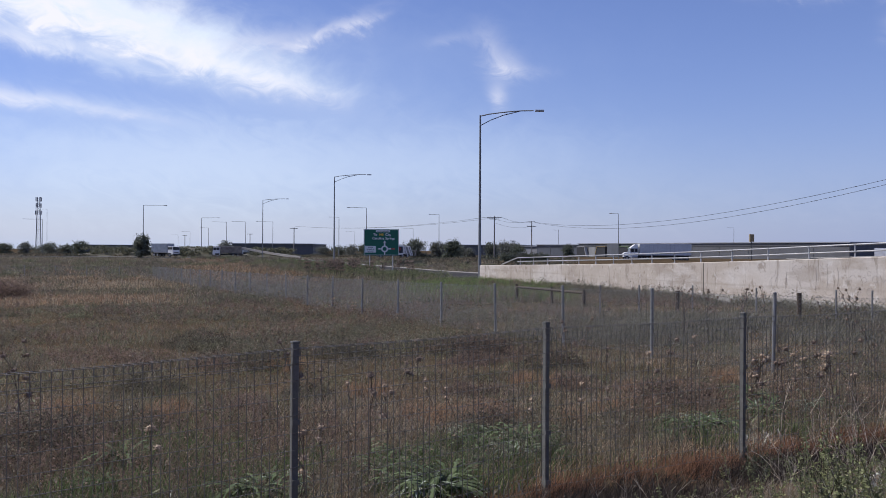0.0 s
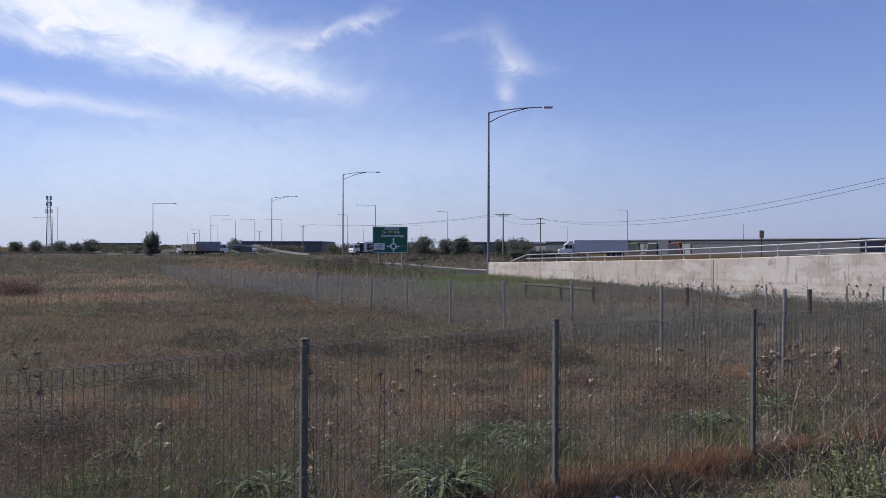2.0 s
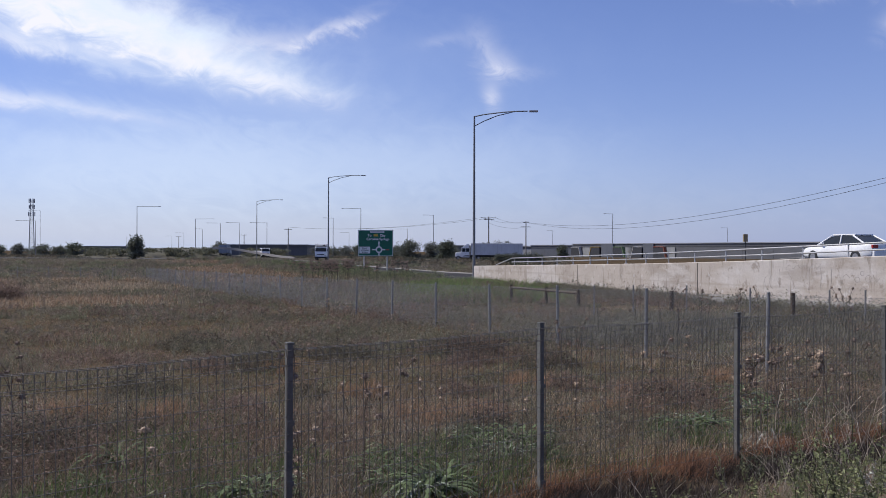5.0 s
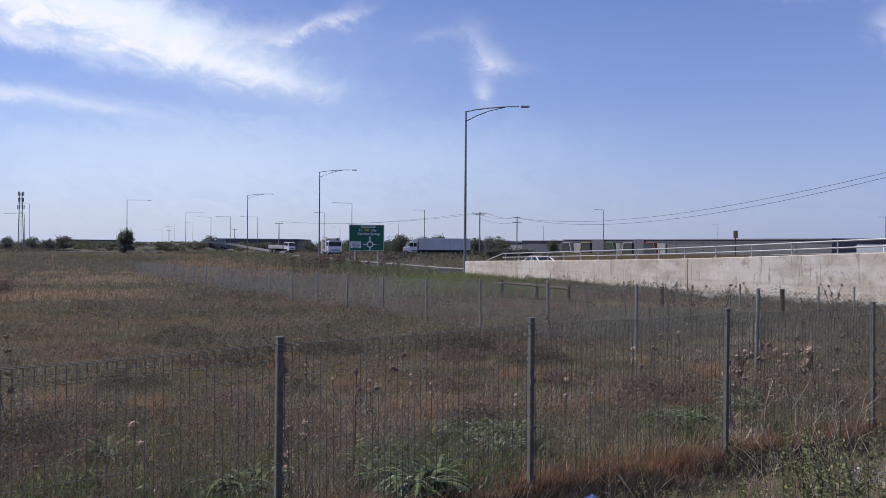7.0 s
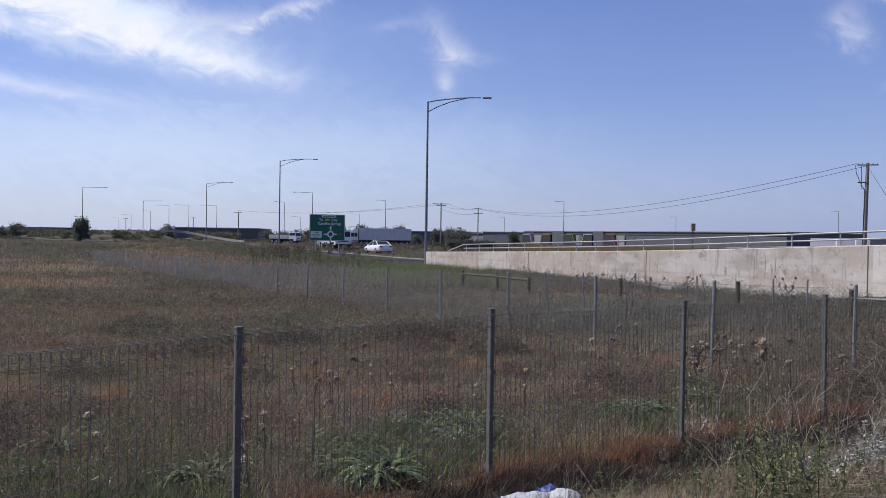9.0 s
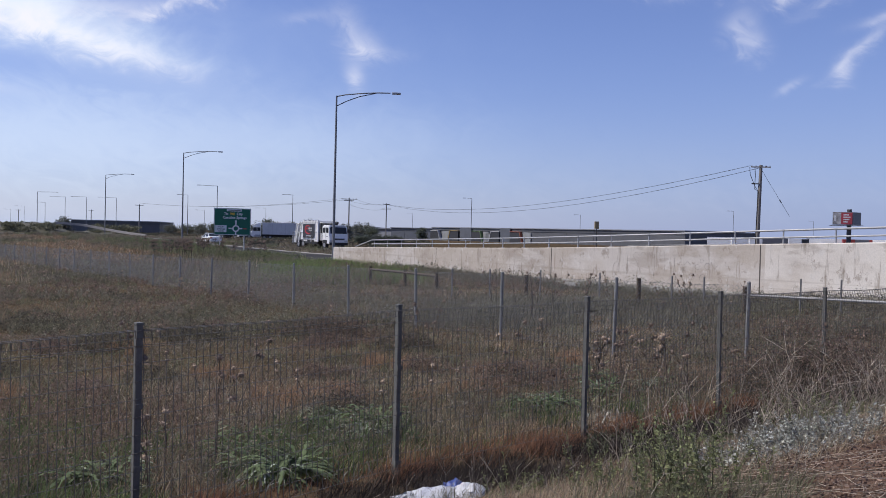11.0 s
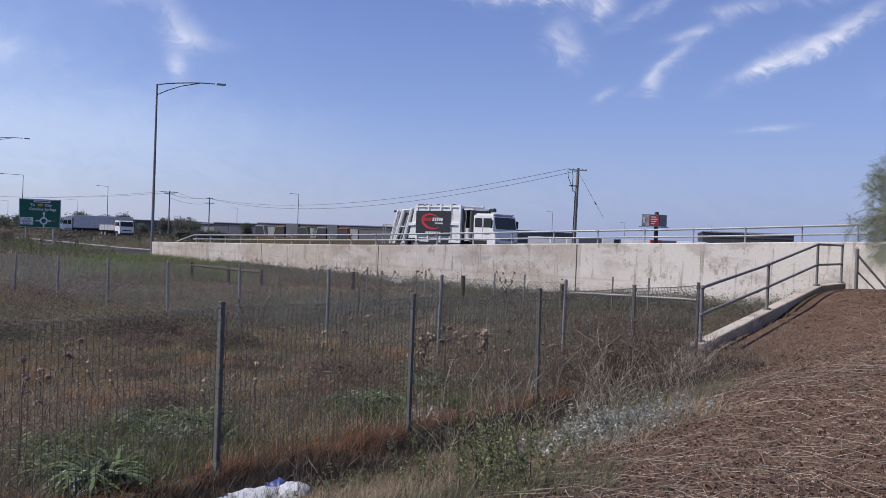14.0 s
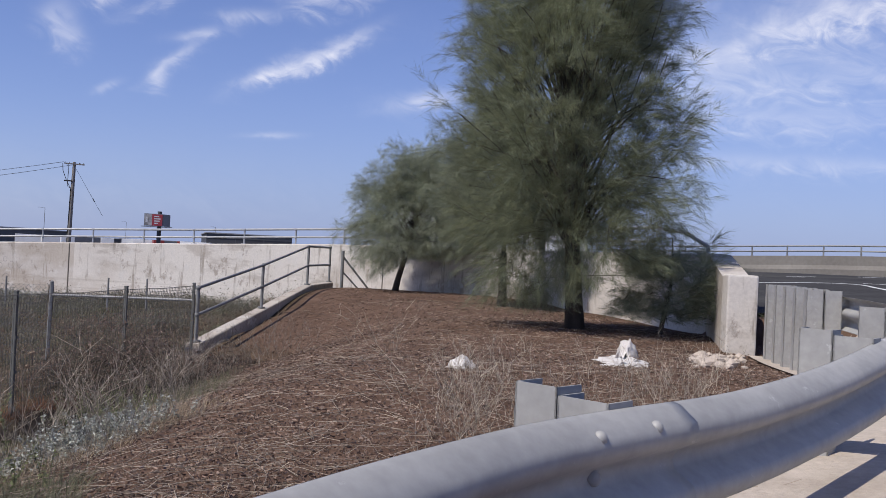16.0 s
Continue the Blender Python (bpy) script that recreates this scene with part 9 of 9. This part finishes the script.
# ---- she-oaks ----
def she_oak(name, base, height, width, label, seed, sprays, lean=(0, 0), low=0.25, needles=70, tone=(0.085, 0.10, 0.060), wid=0.007, crown_at=0.58, bare=0.22, fine=1.0, plume=0.5, skirt=0.12, bare_side=0.0):
    """A casuarina: a tapered trunk, rising limbs, and long drooping needles in brushes at the twig ends."""
    rng = np.random.default_rng(seed)
    ob = thing(name, Matrix.Translation(base), label, "tree", "she-oaks on the bank")
    bark = mat("she_oak_bark", (0.075, 0.060, 0.050), (0.045, 0.037, 0.032), rough=0.95, scale=6, bump=0.5, bump_scale=25, stretch=(1, 1, 0.25))
    bend = lambda t: Vector((lean[0] * t ** 0.8, lean[1] * t ** 0.8, height * 0.93 * t)) + Vector((0.05 * math.sin(5 * t + seed), 0.05 * math.cos(4 * t), 0))
    pts = [bend(t) for t in np.linspace(0, 1, 14)]
    pts[0].z -= 0.25
    r0 = 0.035 * height ** 0.75 * 0.75
    part("trunk", tube(fresh(), pts, r0, 9, taper=[1.35, 1.0] + list(np.linspace(0.92, 0.12, 12))), bark, ob, smooth=True)
    segs, tips = [], []
    c = Vector((lean[0] * 0.6, lean[1] * 0.6, height * crown_at))
    for k in range(sprays):
        # an end point within the crown's uneven shell
        n = Vector(rng.normal(size=3)).normalized()
        lump = 0.82 + 0.20 * math.sin(n.x * 5 + seed) * math.cos(n.z * 4 + 1.3 * seed) + 0.13 * math.sin(n.y * 9 + n.z * 7)
        q = (0.45 + 0.55 * rng.random() ** 0.5) * lump
        full = 1 + 0.35 * max(0.0, -n.z) - 0.12 * max(0.0, n.z)
        e = c + Vector((n.x * width / 2 * q * full, n.y * width / 2 * q * full, n.z * height * (1 - crown_at) * q if n.z > 0 else n.z * height * (crown_at - low * 0.6) * min(1, q * 1.3)))
        t0 = min(0.95, max(bare, (e.z / height) * 0.72 - 0.06 + 0.08 * rng.normal()))
        s = bend(t0)
        mid = s.lerp(e, 0.5) + Vector((rng.normal(), rng.normal(), rng.normal() + 0.6)) * 0.06 * width
        clear = skirt + bare_side * min(1, max(0, (e.x * 0.63 - e.y * 0.78 + 0.4) / 0.8))
        if e.z < clear + 0.1:
            continue
        if k % 5 == 0 and e.z > 0.26 * height:
            rr = 0.010 * height / 4
            segs += [(s, mid, rr), (mid, mid.lerp(e, 0.6), rr * 0.5)]
        else:
            segs.append((mid.lerp(e, 0.3), mid.lerp(e, 0.8), 0.004))
        tips.append((mid, e, (e - mid).normalized()))
    V, F = prisms(segs)
    tagged(mesh_object("limb_wood", V, F, bark, ob), kind="stuff")
    # plumes: from each twig end a few branchlets arch out and hang, feathered with fine needles
    m = len(tips)
    per = max(8, needles // 8)
    mids, ends = np.array([t[0][:] for t in tips]), np.array([t[1][:] for t in tips])
    heads = np.array([t[2][:] for t in tips])
    nb = m * 8
    tip_of = np.repeat(np.arange(m), 8)
    start = mids[tip_of] + (ends - mids)[tip_of] * (0.35 + 0.65 * rng.random((nb, 1)))
    d0 = heads[tip_of] * 0.85 + rng.normal(size=(nb, 3)) * 0.50 + np.array([0.06, -0.05, 0.30])
    d0 /= np.linalg.norm(d0, axis=1)[:, None]
    reach = plume * rng.uniform(0.6, 1.3, nb)
    sag = reach * rng.uniform(0.05, 0.5, nb)
    k = np.repeat(np.arange(nb), per)
    n = len(k)
    t = rng.random(n) ** 0.85
    pos = start[k] + d0[k] * (reach[k] * t)[:, None]
    pos[:, 2] -= sag[k] * t * t
    pos += rng.normal(size=(n, 3)) * 0.05 * plume
    tang = d0[k] * reach[k][:, None]
    tang[:, 2] -= 2 * sag[k] * t
    tang /= np.linalg.norm(tang, axis=1)[:, None]
    tip = tang + rng.normal(size=(n, 3)) * 0.33
    tip /= np.linalg.norm(tip, axis=1)[:, None]
    tip *= (rng.uniform(0.13, 0.30, n) * fine)[:, None]
    tip[:, 2] -= 0.25 * np.linalg.norm(tip, axis=1) * rng.random(n)
    sd = np.cross(tip, rng.normal(size=(n, 3)))
    sd *= (wid / 2 / np.maximum(np.linalg.norm(sd, axis=1), 1e-6))[:, None]
    low_z = pos[:, 2] + tip[:, 2] > skirt * (0.8 + 0.5 * rng.random(n)) + bare_side * np.clip((pos[:, 0] * 0.63 - pos[:, 1] * 0.78 + 0.4) / 0.8, 0, 1)
    V = np.stack([pos - sd, pos + sd, pos + tip], 1)[low_z].reshape(-1, 3)
    F = np.arange(len(V)).reshape(-1, 3)
    fo = mesh_object("foliage", V, F, mat("needles_" + name + str(seed), tone, tuple(v * 0.62 for v in tone), rough=0.75, scale=1.2, island=0.4, translucent=0.46), ob)
    tagged(fo, kind="stuff")
    return ob


def make_trees():
    def foot(az, d):
        p = polar(az, d)
        return Vector((p.x, p.y, land1(p.x, p.y)))
    she_oak("she_oak", foot(-60.2, 13.0), 7.6, 3.9, "tall dark green she-oak with long drooping needles", 3, 1250, (-0.28, 0.28), 0.04, 250, tone=(0.29, 0.315, 0.19), wid=0.0037, crown_at=0.52, bare=0.15, plume=0.36, fine=1.0, skirt=0.12, bare_side=0.55)
    she_oak("she_oak", foot(-55.4, 18.4), 4.9, 2.7, "she-oak with a slim trunk and grey-green needles", 6, 460, (-0.1, 0.2), 0.42, 220, tone=(0.29, 0.315, 0.21), wid=0.0045, crown_at=0.62, bare=0.28, plume=0.36, skirt=1.0)
    she_oak("she_oak", foot(-48.3, 22.6), 4.0, 3.9, "small leaning she-oak with a round grey-green crown", 9, 820, (0.75, -0.55), 0.02, 210, tone=(0.37, 0.40, 0.285), wid=0.0046, crown_at=0.54, bare=0.34, plume=0.36, skirt=0.10, bare_side=0.6)
    she_oak("she_oak_sapling", foot(-65.4, 13.4), 1.5, 2.1, "low bushy she-oak sapling by the wall's end", 12, 130, (0.1, 0.0), 0.05, 180, tone=(0.30, 0.325, 0.21), wid=0.004, crown_at=0.45, bare=0.05, plume=0.3)


make_trees()


# ---- litter, apron, scribbles ----
def crumpled(name, m, sx, sy, h, material, label, category, seed, n=14):
    rng = np.random.default_rng(seed)
    bm = fresh()
    g = [[None] * n for _ in range(n)]
    for i in range(n):
        for j in range(n):
            u, v = i / (n - 1) - 0.5, j / (n - 1) - 0.5
            r = math.hypot(u, v)
            z = h * max(0, 1 - (r / 0.55) ** 2) * (0.35 + 0.65 * float(value_noise(np.array([u * 9 + seed]), np.array([v * 9]), 1.3, seed)[0])) + 0.25 * h * rng.random() * (r < 0.5)
            g[i][j] = bm.verts.new((u * sx * (1 + 0.15 * rng.normal()), v * sy * (1 + 0.15 * rng.normal()), z))
    for i in range(n - 1):
        for j in range(n - 1):
            if math.hypot(i / (n - 1) - 0.5, j / (n - 1) - 0.5) < 0.56:
                bm.faces.new((g[i][j], g[i + 1][j], g[i + 1][j + 1], g[i][j + 1]))
    bmesh.ops.delete(bm, geom=[v for v in bm.verts if not v.link_faces], context="VERTS")
    ob = part(name, bm, material, smooth=True)
    ob.matrix_basis = m
    return tagged(ob, label, category)


def make_litter():
    white = mat("white_plastic", (0.62, 0.63, 0.66), (0.50, 0.51, 0.55), rough=0.4, scale=4)
    cloth = mat("white_cloth", (0.66, 0.63, 0.60), (0.50, 0.46, 0.42), rough=0.9, scale=6)
    blue = mat("blue_plastic", (0.08, 0.12, 0.35), rough=0.4)

    def at(az, d, turn, dz=0.0):
        p = polar(az, d)
        return pose(p.x, p.y, land1(p.x, p.y) + dz, 0, 0, turn)
    crumpled("plastic_sack", at(-9.0, 6.02, 20), 0.60, 0.32, 0.09, white, "crumpled white plastic sack on the ground by the fence", "sack", 3)
    crumpled("plastic_sack", at(-11.2, 6.1, 60), 0.35, 0.26, 0.09, white, "crumpled white plastic sack on the ground by the fence", "sack", 5)
    crumpled("blue_wrapper", at(-10.3, 6.2, 60, 0.02), 0.22, 0.14, 0.09, blue, "crumpled blue plastic wrapper", "wrapper", 7)
    crumpled("paper_tissue", at(-53.3, 8.1, 10), 0.30, 0.22, 0.11, cloth, "crumpled white paper on the mulch", "paper", 11)
    crumpled("white_rag", at(-63.2, 9.1, 40), 0.75, 0.45, 0.08, cloth, "dirty white rag lying on the mulch", "rag", 13)
    crumpled("white_rag", at(-63.4, 9.2, 0, 0.05), 0.24, 0.2, 0.2, cloth, "dirty white rag lying on the mulch", "rag", 17)
    crumpled("drink_can", at(-32.5, 7.2, 0), 0.12, 0.08, 0.06, mat("can_red", (0.35, 0.04, 0.05), rough=0.3), "crushed red drink can", "can", 19, n=8)


make_litter()


def make_apron():
    bm = fresh()
    pts = spline(RAIL_PTS[6:], 40)
    rows = []
    for i, p in enumerate(pts):
        d = pts[min(i + 1, 39)] - pts[max(i - 1, 0)]
        d.z = 0
        d.normalize()
        s = Vector((d.y, -d.x, 0))
        row = []
        for k in np.linspace(-0.45, 1.9, 9):
            q = p + s * k
            row.append(bm.verts.new((q.x, q.y, land1(q.x, q.y) + 0.025)))
        rows.append(row)
    for a, b in zip(rows, rows[1:]):
        for j in range(8):
            bm.faces.new((a[j], a[j + 1], b[j + 1], b[j]))
    bmesh.ops.recalc_face_normals(bm, faces=bm.faces)
    ob = part("apron", bm, mat("pale_gravel", (0.50, 0.43, 0.36), (0.38, 0.32, 0.26), rough=0.95, scale=3, bump=0.6, bump_scale=50, space="World", stain=(0.22, 0.17, 0.13), stain_scale=2.0, stain_at=(0.6, 0.7)), smooth=True)
    tagged(ob, "pale cracked concrete and gravel under the crash barrier", "pavement", kind="structure")
    # broken lumps by the pillar
    rng = random.Random(3)
    for k in range(44):
        p = polar(-67.2 - 3.2 * rng.random(), 9.0 + 2.0 * rng.random())
        r = rng.uniform(0.03, 0.10)
        bm = fresh()
        bmesh.ops.create_icosphere(bm, subdivisions=1, radius=r)
        for v in bm.verts:
            v.co *= rng.uniform(0.7, 1.25)
            v.co.z *= 0.7
        q = part("rubble", bm, mat("rubble_pale", (0.52, 0.44, 0.37), (0.4, 0.33, 0.27), rough=0.95, scale=6))
        q.matrix_basis = Matrix.Translation((p.x, p.y, land1(p.x, p.y) + r * 0.3))
        tagged(q, "pale lump of broken concrete", "rubble", "broken concrete by the pillar")


make_apron()


def make_scribbles():
    """Thin dark spray strokes on the wall: loops and strokes, no words."""
    ink = mat("spray_ink", (0.21, 0.19, 0.175), (0.30, 0.275, 0.25), rough=0.9, scale=3)

    def stroke(points, w=0.011):
        bm = fresh()
        prev = None
        P = spline([(a, z, 0) for a, z in points], max(6, 5 * len(points)))
        for i, q in enumerate(P):
            d = P[min(i + 1, len(P) - 1)] - P[max(i - 1, 0)]
            d.normalize()
            nrm = Vector((-d.y, d.x, 0)) * w / 2
            cur = []
            for v in (q - nrm, q + nrm):
                k = K0 + (v.x / LEN)
                p, way, back = wall_at(k)
                f = Vector((p.x, p.y, 0)) - back * 0.006
                cur.append(bm.verts.new((f.x, f.y, p.z - 1.75 + v.y)))
            if prev:
                bm.faces.new((prev[0], prev[1], cur[1], cur[0]))
            prev = cur
        part("spray_stroke", bm, ink, wall)
    LEN = sum((a - b).length for a, b in zip(WALL_PTS, WALL_PTS[1:]))
    K0 = wall_share(-19.9)
    for x, n in ((1.15, 5), ):
        pts = []
        for k in range(n):
            pts += [(x + k * 0.36, 1.38), (x + k * 0.36 + 0.18, 1.52)]
        stroke(pts)
    stroke([(0.30, 1.15), (0.12, 1.0), (0.15, 0.75), (0.32, 0.55)])
    stroke([(0.52, 1.20), (0.35, 0.98), (0.42, 0.70), (0.55, 0.60)])
    stroke([(1.15, 1.38), (1.4, 1.05), (1.62, 0.60)])
    for x in (0.85, 2.25, 2.75, 3.2):
        stroke([(x, 1.4), (x + 0.03, 1.0), (x - 0.02, 0.6)])
    stroke([(0.8, 0.55), (1.1, 0.42), (1.5, 0.6)])
    stroke([(2.6, 0.55), (2.85, 0.35), (3.1, 0.52)])
    for k in range(3):
        stroke([(3.05 + 0.09 * k, 0.2), (3.2, 0.38 - 0.07 * k), (3.42 - 0.09 * k, 0.2)])
    stroke([(3.5, 0.9), (3.75, 0.75), (3.85, 0.3)])
    for cx, cz, r in ((4.3, 0.92, 0.10), (4.05, 0.55, 0.13), (4.55, 0.5, 0.14), (4.75, 0.95, 0.12), (4.5, 1.15, 0.08)):
        stroke([(cx + r * math.cos(a), cz + r * math.sin(a)) for a in np.linspace(0, 6.0, 8)])
    stroke([(3.70, 1.02), (3.85, 1.12), (4.0, 0.98)])
    stroke([(4.92, 1.12), (5.05, 0.85), (5.2, 0.98)])


make_scribbles()


motions()
